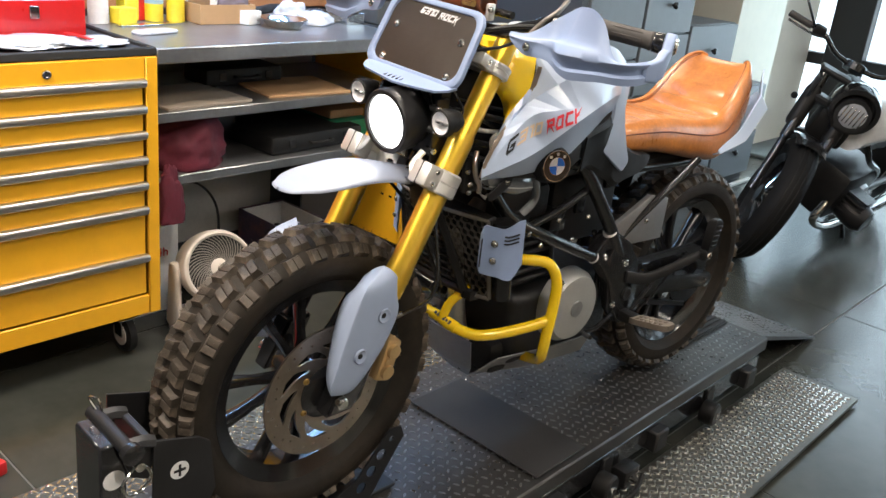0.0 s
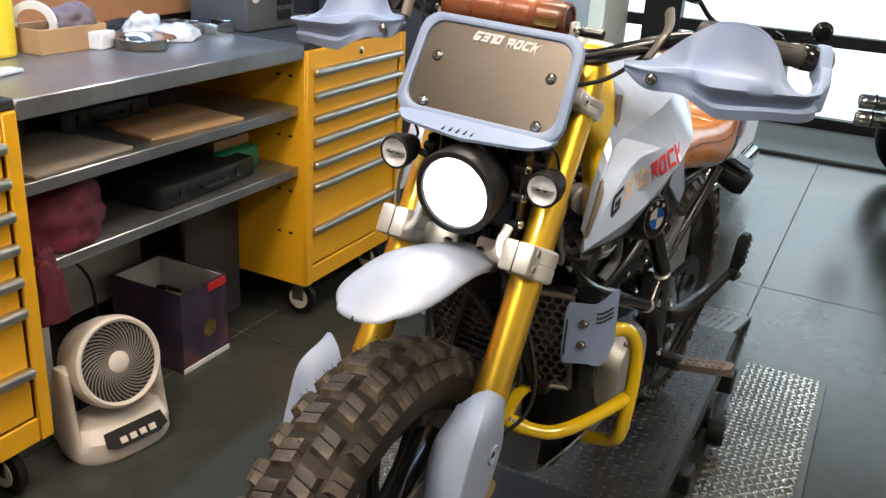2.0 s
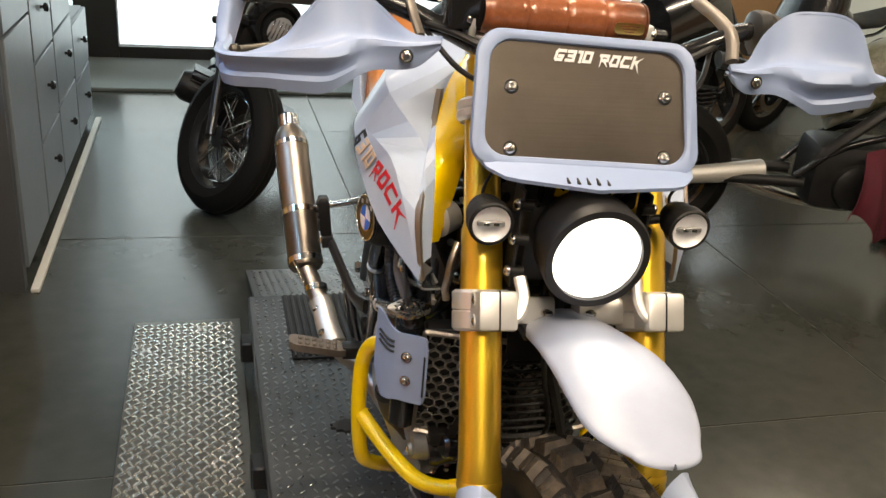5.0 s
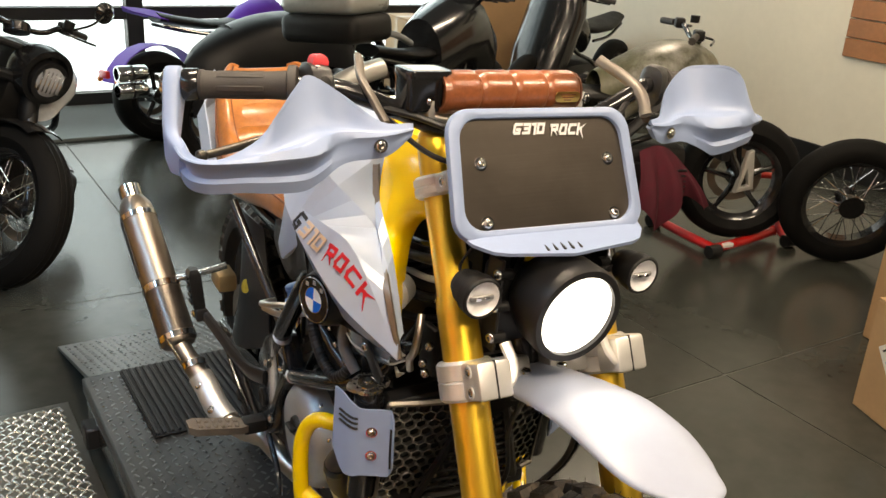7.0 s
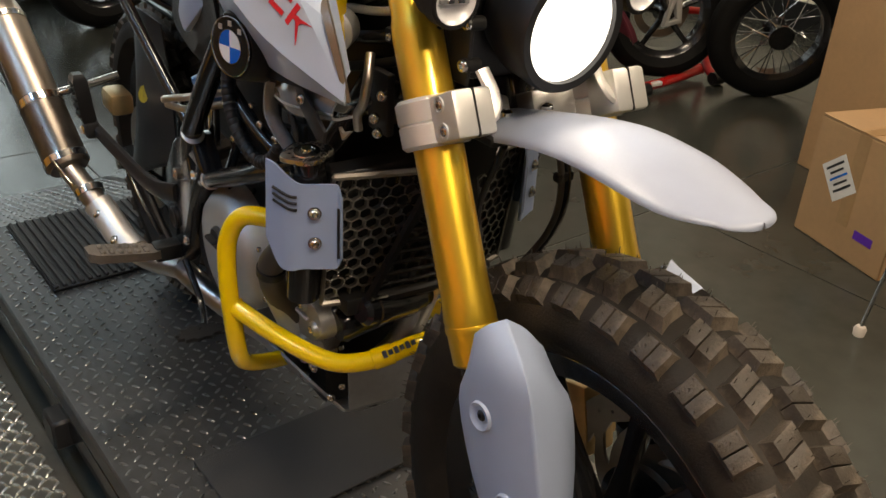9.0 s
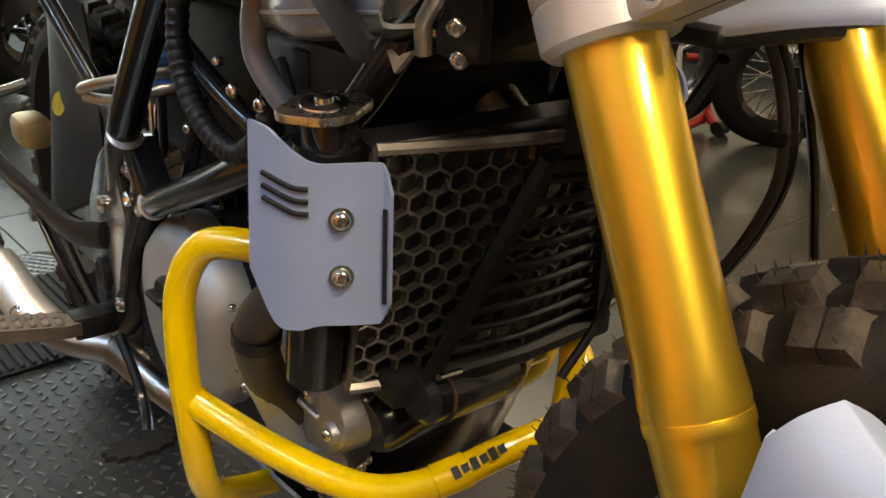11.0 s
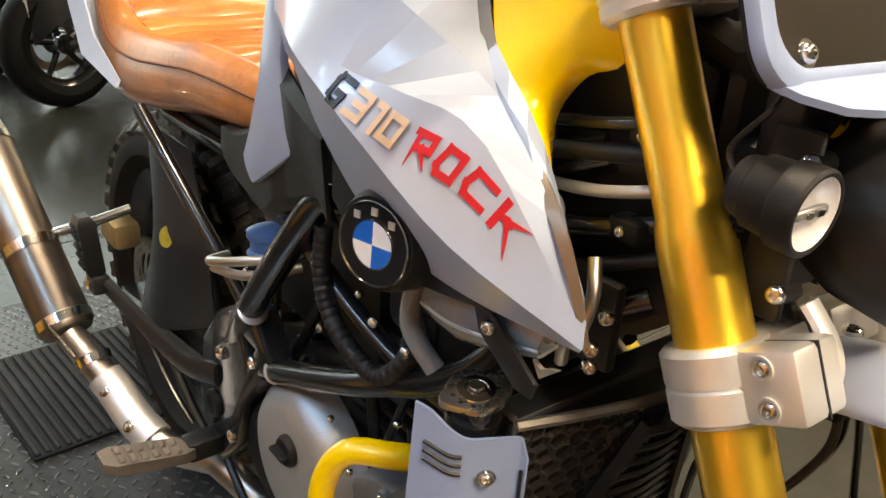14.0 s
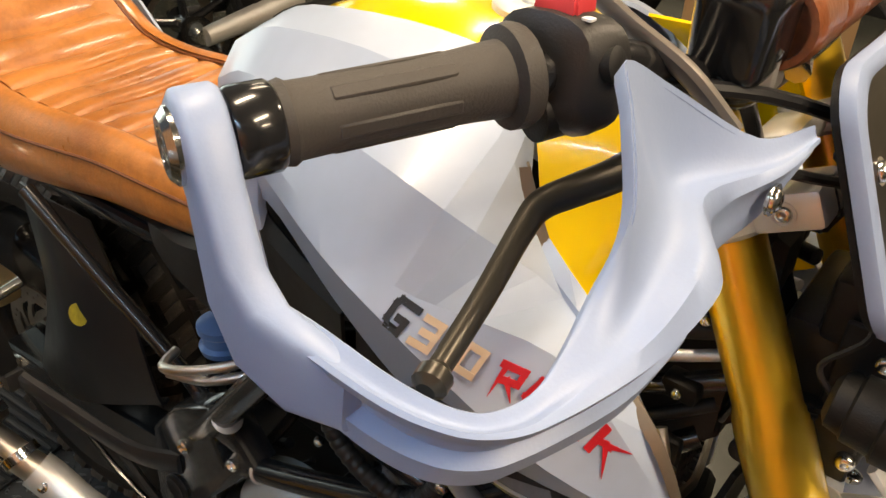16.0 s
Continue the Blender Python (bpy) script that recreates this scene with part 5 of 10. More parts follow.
# front master cylinder
bm = B()
rows = []
for z, q in ((1.345, 0.86), (1.350, 0.94), (1.383, 1.0), (1.386, 1.04), (1.394, 1.04), (1.396, 1.0)):
    rows.append([Vector((-0.150 + x * q, -0.112 + y * q, z)) for x, y in rounded(0.060, 0.046, 0.008, 3)])
loft(bm, rows)
mc = part("brake_reservoir", bm, BLACK_GLOSS, bike, "black brake fluid reservoir with printed lid", m=FM)
for k in range(5):
    part("print_line", box(B(), (-0.150, -0.126 + k * 0.007, 1.3963), (0.046 - 0.006 * (k % 2), 0.0028, 0.0006)), WHITE_INK, mc, m=FM)
part("master_cylinder", tube(B(), [(-0.175, -0.085, 1.338), (-0.14, -0.105, 1.334), (-0.10, -0.118, 1.330)], 0.011, 12), SILVER, bike, m=FM)
part("banjo_bolt", rod(B(), (-0.102, -0.135, 1.336), (-0.085, -0.13, 1.340), 0.008, None, 8), CHROME, bike, m=FM)

# leather tool roll on the bar
rows = []
PR = 0.0275
x = -0.108
bm = B()
for k in range(41):
    t = k / 40
    xx = -0.132 + 0.206 * t
    dip = 0.88 if k % 10 == 0 and 0 < k < 40 else 1.0
    e = 1.0 if 0 < k < 40 else 0.9
    rows.append([Vector((xx, -0.122 + math.cos(a) * PR * dip * e, 1.368 + math.sin(a) * PR * dip * e)) for a in [2 * math.pi * i / 28 for i in range(28)]])
loft(bm, rows)
roll = tagged(part("tool_roll", bm, DARK_LEATHER, m=FM), "copper-brown quilted leather tool roll strapped to the handlebar", "tool roll")
bm = plate(B(), rounded(0.040, 0.014, 0.006, 4), 0.0015)
part("badge", bm, BRASS, roll, "engraved brass badge", m=FM @ Matrix.Translation((0.050, -0.1502, 1.3655)) @ Matrix.Rotation(radians(90), 4, "X"))
for k in range(3):
    part("badge_line", box(B(), (0.050, -0.1520, 1.3685 - k * 0.0035), (0.024 - 0.006 * k, 0.0008, 0.0012)), DARK_LEATHER, roll, m=FM)
for sx in (-1, 1):
    part("end_cap", lathe(B(), (-0.029 + sx * 0.103, -0.122, 1.368), (sx, 0, 0), [(0, 0.0265), (0.003, 0.0255), (0.003, 0.021), (-0.010, 0.020), (-0.010, 0)], 24), DARK_LEATHER, roll, m=FM)
    bm = B()
    box(bm, (-0.029 + sx * 0.116, -0.124, 1.352), (0.010, 0.020, 0.034), 0.003, None, 2)
    part("bar_clamp", bm, SILVER, bike, m=FM)
    bolt(bike, (-0.029 + sx * 0.122, -0.130, 1.358), (sx, -0.6, 0), 0.006, 0.004, m=FM)

# ---- tank, shrouds, seat ----
TANK_SIDES = ((1, Matrix.Identity(4)), (-1, Matrix.Translation((0.010, 0, 0)) @ MIR))
for s, mr in TANK_SIDES:
    bottom = [(-0.168, -0.166, 1.024), (-0.190, -0.071, 1.029), (-0.198, 0.006, 1.039), (-0.200, 0.063, 1.059), (-0.200, 0.134, 1.107), (-0.172, 0.236, 1.140), (-0.155, 0.305, 1.115)]
    crease = [(-0.172, -0.171, 1.029), (-0.220, -0.083, 1.080), (-0.241, 0.001, 1.133), (-0.243, 0.040, 1.152), (-0.235, 0.108, 1.174), (-0.180, 0.242, 1.178), (-0.155, 0.312, 1.150)]
    upper = [(-0.172, -0.170, 1.036), (-0.200, -0.085, 1.146), (-0.216, -0.015, 1.164), (-0.230, 0.045, 1.173), (-0.224, 0.120, 1.190), (-0.176, 0.250, 1.205), (-0.150, 0.320, 1.185)]
    edge = [(-0.173, -0.166, 1.045), (-0.172, -0.118, 1.118), (-0.154, -0.042, 1.162), (-0.200, 0.030, 1.226), (-0.193, 0.120, 1.242), (-0.156, 0.265, 1.240), (-0.142, 0.325, 1.215)]
    cap = [(-0.168, -0.158, 1.050), (-0.164, -0.105, 1.130), (-0.143, -0.010, 1.190), (-0.140, 0.032, 1.256), (-0.135, 0.130, 1.282), (-0.128, 0.262, 1.272), (-0.118, 0.328, 1.240)]
    crown = [(-0.160, -0.150, 1.052), (-0.150, -0.085, 1.140), (-0.130, 0.005, 1.215), (-0.095, 0.040, 1.280), (-0.080, 0.130, 1.291), (-0.080, 0.270, 1.277), (-0.080, 0.332, 1.246)]
    bm = B()
    sheet(bm, [smooth_path(r, 4) for r in (bottom, crease, upper, edge, cap, crown)], 0.004)
    bmesh.ops.recalc_face_normals(bm, faces=bm.faces)
    sh = part("tank_shroud", bm, TANK_GREY, bike, "pale grey faceted tank shroud with model lettering", m=mr, smooth=12)
    # bronze strip down the front edge, tapering to the tip
    rail = smooth_path([(-0.1715, -0.1735, 1.028), (-0.1770, -0.162, 1.066), (-0.1785, -0.140, 1.104), (-0.1710, -0.102, 1.132), (-0.1580, -0.056, 1.154), (-0.1500, -0.026, 1.176), (-0.1460, -0.004, 1.205), (-0.1400, 0.016, 1.240)], 4)
    rows = []
    for k, p in enumerate(rail):
        w = 0.003 + 0.013 * min(1.0, k / (len(rail) * 0.75))
        rows.append([p + Vector((-0.002, 0.003, -0.001)), p, p + Vector((0.45, -0.55, 0.10)) * w, p + Vector((0.60, -0.50, 0.12)) * w + Vector((0.003, 0.004, 0))])
    bm = B()
    sheet(bm, rows, 0.002)
    bmesh.ops.recalc_face_normals(bm, faces=bm.faces)
    part("edge_trim", bm, BROWN_STRIP, sh, "bronze edge strip", m=mr, smooth=40)
    # yellow inner cowl between shroud and fork
    bm = B()
    outer_e = [(-0.160, -0.130, 1.062), (-0.163, -0.117, 1.098), (-0.158, -0.093, 1.136), (-0.147, -0.054, 1.158), (-0.141, -0.028, 1.182), (-0.132, -0.006, 1.215), (-0.117, 0.013, 1.254), (-0.090, 0.045, 1.284)]
    inner_e = [(-0.142, -0.104, 1.056), (-0.130, -0.084, 1.080), (-0.116, -0.062, 1.114), (-0.103, -0.050, 1.150), (-0.098, -0.073, 1.184), (-0.092, -0.102, 1.199), (-0.085, -0.104, 1.245), (-0.070, -0.090, 1.285)]
    mid_e = [tuple((Vector(a) + Vector(b)) / 2 + Vector((-0.008, -0.012, 0.004))) for a, b in zip(outer_e, inner_e)]
    sheet(bm, dense([outer_e, mid_e, inner_e], 4, 3), 0.003)
    bmesh.ops.recalc_face_normals(bm, faces=bm.faces)
    part("inner_cowl", bm, YELLOW, bike, "yellow inner tank cowl", m=mr, smooth=40)
    # dark side cover that carries the roundel
    bm = B()
    rows = [[(-0.174, -0.112, 1.030), (-0.182, -0.070, 1.036), (-0.190, -0.005, 1.046), (-0.194, 0.045, 1.062), (-0.194, 0.110, 1.100)],
            [(-0.176, -0.108, 1.024), (-0.188, -0.060, 1.026), (-0.197, 0.000, 1.032), (-0.200, 0.050, 1.044), (-0.197, 0.115, 1.080)],
            [(-0.181, -0.098, 1.020), (-0.196, -0.045, 1.018), (-0.204, 0.012, 1.016), (-0.204, 0.065, 1.022), (-0.199, 0.112, 1.042)],
            [(-0.150, -0.092, 1.018), (-0.165, -0.035, 1.013), (-0.172, 0.020, 1.009), (-0.174, 0.070, 1.014), (-0.172, 0.112, 1.034)]]
    sheet(bm, [smooth_path(r, 3) for r in rows], 0.004)
    bmesh.ops.recalc_face_normals(bm, faces=bm.faces)
    sc = part("side_cover", bm, BLACK_PLASTIC, bike, "matt black plastic side cover", m=mr, smooth=25)
    # roundel: rim, quarters, no letters
    RN = Vector((-0.95, -0.28, 0.05)).normalized()
    RMX = frame_at((-0.2285, -0.002, 1.049), RN)
    part("roundel_boss", lathe(B(), (0, 0, -0.034), (0, 0, 1), [(0, 0.046), (0.026, 0.0405), (0.034, 0.037)], 36), BLACK_PLASTIC, sc, m=mr @ RMX)
    rd = part("roundel", lathe(B(), (0, 0, 0.0), (0, 0, 1), [(0, 0.0345), (0.002, 0.0345), (0.003, 0.0335), (0.003, 0.0328), (0.0025, 0.0325), (0.0025, 0.0)], 40), BLACK_GLOSS, bike, "round badge with black rim and blue and white quarters", m=mr @ RMX)
    part("roundel_ring", hoop(B(), (0, 0, 0.0028), (0, 0, 1), [(0, 0.0326), (0.001, 0.0330), (0.001, 0.0340), (0, 0.0344)], 40), CHROME, rd, m=mr @ RMX)
    part("roundel_ring", hoop(B(), (0, 0, 0.0026), (0, 0, 1), [(0, 0.0188), (0.001, 0.0191), (0.001, 0.0198), (0, 0.0200)], 36), CHROME, rd, m=mr @ RMX)
    for q in range(4):
        pts = [(0, 0)] + [(0.0188 * math.cos(radians(90 * q + 90 * k / 8)), 0.0188 * math.sin(radians(90 * q + 90 * k / 8))) for k in range(9)]
        part("quarter", plate(B(), pts, 0.0009), (BLUE_INK if q % 2 else WHITE_INK), rd, m=mr @ RMX @ pose(0, 0, 0.0026))
    for k in range(3):
        a = radians(130 - 40 * k)
        part("rim_mark", box(B(), (0.0262 * math.cos(a), 0.0262 * math.sin(a), 0.0029), (0.006, 0.006, 0.0008), 0, None), SILVER, rd, m=mr @ RMX)
    # black cover that runs back from the roundel to a point under the seat
    lip_ = [((-0.128, 0.490, 0.990), (-0.128, 0.488, 0.984)), ((-0.138, 0.455, 1.003), (-0.140, 0.462, 0.972)), ((-0.145, 0.415, 1.008), (-0.147, 0.425, 0.957)), ((-0.152, 0.360, 1.030), (-0.156, 0.365, 0.950)), ((-0.156, 0.315, 1.065), (-0.160, 0.318, 0.940)), ((-0.164, 0.274, 1.122), (-0.163, 0.280, 0.962)),
            ((-0.176, 0.235, 1.118), (-0.166, 0.235, 0.982)), ((-0.190, 0.175, 1.105), (-0.171, 0.178, 1.010)), ((-0.197, 0.125, 1.098), (-0.182, 0.135, 1.000))]
    rows = []
    for q in (0.0, 0.10, 0.5, 0.90, 1.0):
        rows.append([Vector(a).lerp(Vector(b), q) + Vector((0.006 if q in (0.0, 1.0) else -0.003, 0, 0)) for a, b in lip_])
    bm = B()
    sheet(bm, [smooth_path(r, 3) for r in rows], 0.004)
    bmesh.ops.recalc_face_normals(bm, faces=bm.faces)
    rcv = part("rear_cover", bm, BLACK_PLASTIC, bike, "matt black cover under the seat nose", m=mr, smooth=35)
    bolt(rcv, (-0.163, 0.322, 0.957), (-1, 0, 0), 0.0045, 0.003, DARK_ENGINE, m=mr)
    # grey blade between seat and tank
    out = [(0.240, 1.200), (0.272, 1.192), (0.295, 1.100), (0.318, 1.044), (0.335, 1.010), (0.331, 0.999), (0.320, 0.986), (0.312, 0.984), (0.228, 1.040), (0.222, 1.048), (0.225, 1.058), (0.238, 1.090), (0.246, 1.130)]
    yz = mr @ Matrix(((0, 0, -1, -0.170), (1, 0, 0, 0), (0, 1, 0, 0), (0, 0, 0, 1)))
    part("side_panel", plate(B(), out, 0.009, None, 0.003), TANK_GREY, bike, "pale grey blade between seat and tank", m=yz, smooth=30)
    # tail fairing
    bm = B()
    sheet(bm, [[(-0.162, 0.785, 0.985), (-0.168, 0.87, 1.035), (-0.160, 0.96, 1.125), (-0.120, 1.02, 1.190)], [(-0.170, 0.780, 0.975), (-0.185, 0.88, 1.005), (-0.168, 1.00, 1.085), (-0.080, 1.10, 1.115)], [(-0.140, 0.79, 0.962), (-0.150, 0.89, 0.975), (-0.110, 1.00, 1.045), (-0.050, 1.09, 1.080)]], 0.004)
    bmesh.ops.recalc_face_normals(bm, faces=bm.faces)
    part("tail_fairing", bm, TANK_GREY, bike, "pale grey tail fairing", m=mr, smooth=20)

# lettering on both shrouds, laid on the facet between crease and shoulder line
CREASE = smooth_path([(-0.171, -0.171, 1.030), (-0.218, -0.075, 1.068), (-0.238, 0.000, 1.110), (-0.242, 0.045, 1.134), (-0.236, 0.110, 1.160)], 8)
UPPER = smooth_path([(-0.172, -0.170, 1.036), (-0.200, -0.085, 1.146), (-0.216, -0.015, 1.164), (-0.230, 0.045, 1.173), (-0.224, 0.120, 1.190)], 8)
SHROUD = bvhtree.BVHTree.FromPolygons([v.co for v in bpy.data.objects["tank_shroud"].data.vertices], [p.vertices for p in bpy.data.objects["tank_shroud"].data.polygons])


def at_y(path, y):
    ys = [p.y for p in path]
    return Vector((float(np.interp(y, ys, [p.x for p in path])), y, float(np.interp(y, ys, [p.z for p in path]))))


def facet(along, across, left):
    """A point just proud of the lettered facet: metres along it from its middle (forwards on the right side, rearwards on the left) and across it."""
    y = -0.041 + (along if left else -along) * 0.865
    a, b = at_y(CREASE, y), at_y(UPPER, y)
    d = b - a
    p = a + d * (0.62 + 1.4 * max(0.0, -0.04 - y)) + d.normalized() * across
    n = Vector((-0.93, -0.25, 0.25)).normalized()
    p = p + d.normalized() * 0.003
    h_ = SHROUD.ray_cast(p + n * 0.06, -n)[0]
    p = (h_ if h_ is not None else p) + n * 0.0006
    return Vector((0.010 - p.x, p.y, p.z)) if left else p


for left in (False, True):
    for txt, h, mid, ink in (("G", 0.0225, -0.089, BLACK_INK), ("310", 0.0212, -0.046, BEIGE_INK), ("ROCK", 0.0230, 0.0415, RED_INK)):
        word(txt, h, ink, bike, lambda x, y: facet(mid + x, y, left), shear=0.30, stroke=0.25, wide=0.86)

# tank top
bm = B()
rows = []
for y, z, w in ((-0.02, 1.258, 0.070), (0.04, 1.287, 0.082), (0.11, 1.293, 0.085), (0.20, 1.288, 0.085), (0.28, 1.268, 0.085), (0.335, 1.238, 0.085), (0.365, 1.190, 0.095), (0.375, 1.13, 0.10)):
    rows.append([(-w * 1.3, y, z - 0.05), (-w, y, z - 0.014), (-w * 0.5, y, z - 0.003), (0, y, z), (w * 0.5, y, z - 0.003), (w, y, z - 0.014), (w * 1.3, y, z - 0.05)])
sheet(bm, dense(rows, 3, 3), 0.003)
bmesh.ops.recalc_face_normals(bm, faces=bm.faces)
tk = part("fuel_tank", bm, TANK_GREY, bike, "pale grey tank top", m=None, smooth=40)
bm = B()
rows = []
for y, z, w in ((-0.03, 1.262, 0.060), (0.03, 1.292, 0.076), (0.10, 1.300, 0.078), (0.18, 1.297, 0.074), (0.26, 1.281, 0.066), (0.32, 1.252, 0.045)):
    rows.append([(-w, y, z - 0.012), (-w * 0.5, y, z - 0.001), (0, y, z), (w * 0.5, y, z - 0.001), (w, y, z - 0.012)])
sheet(bm, dense(rows, 3, 3), 0.003)
bmesh.ops.recalc_face_normals(bm, faces=bm.faces)
part("tank_saddle", bm, YELLOW, tk, "yellow tank centre strip")
part("filler_cap", lathe(B(), (0, 0.10, 1.298), (0, -0.05, 1), [(0, 0.034), (0.006, 0.034), (0.009, 0.030), (0.009, 0.012), (0.011, 0.011), (0.011, 0)], 32), SILVER, tk, "silver filler cap")

# seat: body with side bolster and ribbed top
rows = []
stations = ((0.315, 1.020, 0.112, 1.072), (0.36, 1.010, 0.140, 1.078), (0.44, 1.003, 0.150, 1.083), (0.55, 0.990, 0.153, 1.082), (0.64, 0.972, 0.156, 1.072), (0.74, 0.952, 0.158, 1.062), (0.82, 0.942, 0.158, 1.068), (0.87, 0.952, 0.154, 1.098), (0.92, 0.988, 0.146, 1.148), (0.97, 1.035, 0.130, 1.190), (1.005, 1.085, 0.105, 1.206), (1.02, 1.125, 0.080, 1.200))
for y, zb, w, zt in stations:
    h = zt - zb
    half = [(0.84, 0.0), (0.97, 0.16), (1.0, 0.42), (0.97, 0.66), (0.93, 0.84), (0.86, 0.96), (0.80, 1.0)]
    side = [(w * a, y, zb + h * q) for a, q in half] + [(w * 0.74, y, zt - 0.003), (w * 0.70, y, zt - 0.012)]
    rows.append([(-x, yy, z) for x, yy, z in side] + [(0, y, zt - 0.014)] + list(reversed(side)))
bm = B()
fine = dense(rows, 2, 5)
loft(bm, fine, closed=True)
bmesh.ops.recalc_face_normals(bm, faces=bm.faces)
seat = part("seat", bm, LEATHER, bike, "tan leather seat with cross-stitched ribs", smooth=60)
# padded ribs across the top
for k in range(12):
    y = 0.385 + k * 0.046
    zt = float(np.interp(y, [q[0] for q in stations], [q[3] for q in stations])) - 0.0125
    w = float(np.interp(y, [q[0] for q in stations], [q[2] for q in stations])) * 0.70
    sl = (float(np.interp(y + 0.02, [q[0] for q in stations], [q[3] for q in stations])) - float(np.interp(y - 0.02, [q[0] for q in stations], [q[3] for q in stations]))) / 0.04
    bm = B()
    rws = []
    for i in range(9):
        t = -1 + i * 0.25
        yy = y - 0.020 * (1 - abs(t)) * (1 if k < 6 else 0.4) + 0.01
        q = 0.35 + 0.65 * math.sqrt(max(0, 1 - t ** 4))
        rws.append([Vector((w * t, yy + math.cos(a) * 0.0215, zt + sl * math.cos(a) * 0.0215 + 0.003 * (1 - t * t) * -1 + math.sin(a) * 0.0125 * q)) for a in [2 * math.pi * j / 10 for j in range(10)]])
    loft(bm, rws)
    part("seat_rib", bm, LEATHER, seat, smooth=60)
for s, mr in SIDES:
    for off, hh in ((0.972, 0.66), (0.725, 0.93)):
        pts = []
        for y, zb, w, zt in stations[:-1]:
            pts.append((-w * off - 0.0005, y, zb + (zt - zb) * hh + (0.001 if hh == 1.0 else 0)))
        part("piping", tube(B(), pts, 0.0022, 6, 4), surface("dark_piping", (0.16, 0.05, 0.015), 0.5), seat, m=mr)
part("seat_base", box(B(), (0, 0.60, 0.955), (0.20, 0.46, 0.03), 0.008), BLACK_PLASTIC, bike)

# ---- frame, engine, running gear ----
BRACE = [(0.398, 0.811), (0.541, 0.875), (0.628, 0.855), (0.626, 0.739), (0.479, 0.745)]
PEG_RUBBER = surface("worn_peg_rubber", (0.15, 0.125, 0.10), 0.6, 0, 0.3, 30, 0.4, 500)
for s, mr in SIDES:
    bm = B()
    tube(bm, [(-0.06, -0.075, 1.12), (-0.105, 0.04, 1.065), (-0.150, 0.145, 1.020), (-0.158, 0.195, 1.003), (-0.163, 0.228, 0.968), (-0.168, 0.288, 0.890), (-0.170, 0.345, 0.815), (-0.160, 0.400, 0.750), (-0.148, 0.455, 0.70)], 0.0170, 14, 5)
    fr = part("frame_tube", bm, BLACK_GLOSS, bike, "gloss black frame tube", m=mr)
    part("frame_tube", tube(B(), [(-0.07, -0.07, 1.03), (-0.115, 0.0, 0.90), (-0.150, 0.10, 0.842), (-0.158, 0.20, 0.795), (-0.160, 0.298, 0.752), (-0.155, 0.38, 0.715)], 0.0150, 14, 5), BLACK_GLOSS, bike, m=mr)
    part("frame_tube", tube(B(), [(-0.152, 0.240, 0.935), (-0.150, 0.150, 0.900), (-0.140, 0.075, 0.872), (-0.120, 0.02, 0.85)], 0.0105, 12, 5), BLACK_GLOSS, bike, m=mr)
    part("weld_band", lathe(B(), (-0.1705, 0.336, 0.817), (0.0, 0.58, -0.81), [(0, 0.0168), (0.001, 0.0182), (0.003, 0.0182), (0.004, 0.0168)], 18), SILVER, fr, m=mr)
    part("weld_band", lathe(B(), (-0.160, 0.296, 0.753), (0, 0.91, -0.42), [(0, 0.0158), (0.001, 0.0172), (0.003, 0.0172), (0.004, 0.0158)], 18), SILVER, fr, m=mr)
    # cast pivot plate
    out = [(0.295, 0.765), (0.335, 0.812), (0.372, 0.812), (0.440, 0.770), (0.492, 0.705), (0.505, 0.62), (0.505, 0.545), (0.450, 0.530), (0.405, 0.58), (0.375, 0.66), (0.330, 0.715)]
    m = mr @ Matrix(((0, 0, -1, -0.140), (1, 0, 0, 0), (0, 1, 0, 0), (0, 0, 0, 1)))
    pv = part("pivot_plate", plate(B(), out, 0.034, None, 0.008, [[(0.335, 0.765), (0.365, 0.768), (0.352, 0.735)]]), BLACK_GLOSS, bike, "gloss black swingarm pivot casting", m=m)
    for py, pz, pr in ((0.455, 0.62, 0.020), (0.425, 0.715, 0.010), (0.33, 0.75, 0.008), (0.40, 0.60, 0.009)):
        part("pivot_cap", lathe(B(), (-0.174, py, pz), (-1, 0, 0), [(0, pr), (0.004, pr), (0.006, pr * 0.8), (0.003, pr * 0.5), (0.003, 0)], 20), DARK_ENGINE if pr > 0.015 else STEEL, pv, m=mr)
    # foot peg with carrier and rubber
    bm = B()
    box(bm, (-0.195, 0.455, 0.560), (0.050, 0.034, 0.030), 0.005, None, 2)
    pc = part("peg_carrier", bm, DARK_ENGINE, bike, m=mr)
    part("pivot_pin", lathe(B(), (-0.222, 0.4545, 0.561), (-1, 0, 0), [(-0.01, 0.009), (0.001, 0.009), (0.002, 0.007), (0.002, 0)], 18), STEEL, pc, m=mr)
    bm = B()
    loft(bm, [[Vector((x, y, z)) for y, z in ((0.449 - hw, z0 - 0.008), (0.449 + hw, z0 - 0.008), (0.449 + hw, z0 + 0.008), (0.449 - hw, z0 + 0.008))] for x, z0, hw in ((-0.212, 0.562, 0.012), (-0.228, 0.566, 0.021), (-0.318, 0.584, 0.023), (-0.332, 0.587, 0.014))])
    pg = part("foot_peg", bm, PEG_RUBBER, bike, "worn rubber-topped foot peg", m=mr)
    for k in range(6):
        for q in (-1, 1):
            part("peg_rib", box(B(), (-0.236 - k * 0.0145, 0.449 + q * 0.010, 0.5765 + k * 0.0029), (0.009, 0.016, 0.006), 0.002, None), PEG_RUBBER, pg, m=mr)
    # subframe and rear set bracket
    part("subframe_tube", tube(B(), [(-0.105, 0.30, 0.96), (-0.105, 0.50, 0.945), (-0.105, 0.80, 0.945), (-0.10, 0.98, 1.03)], 0.011, 10, 4), BLACK_GLOSS, bike, m=mr)
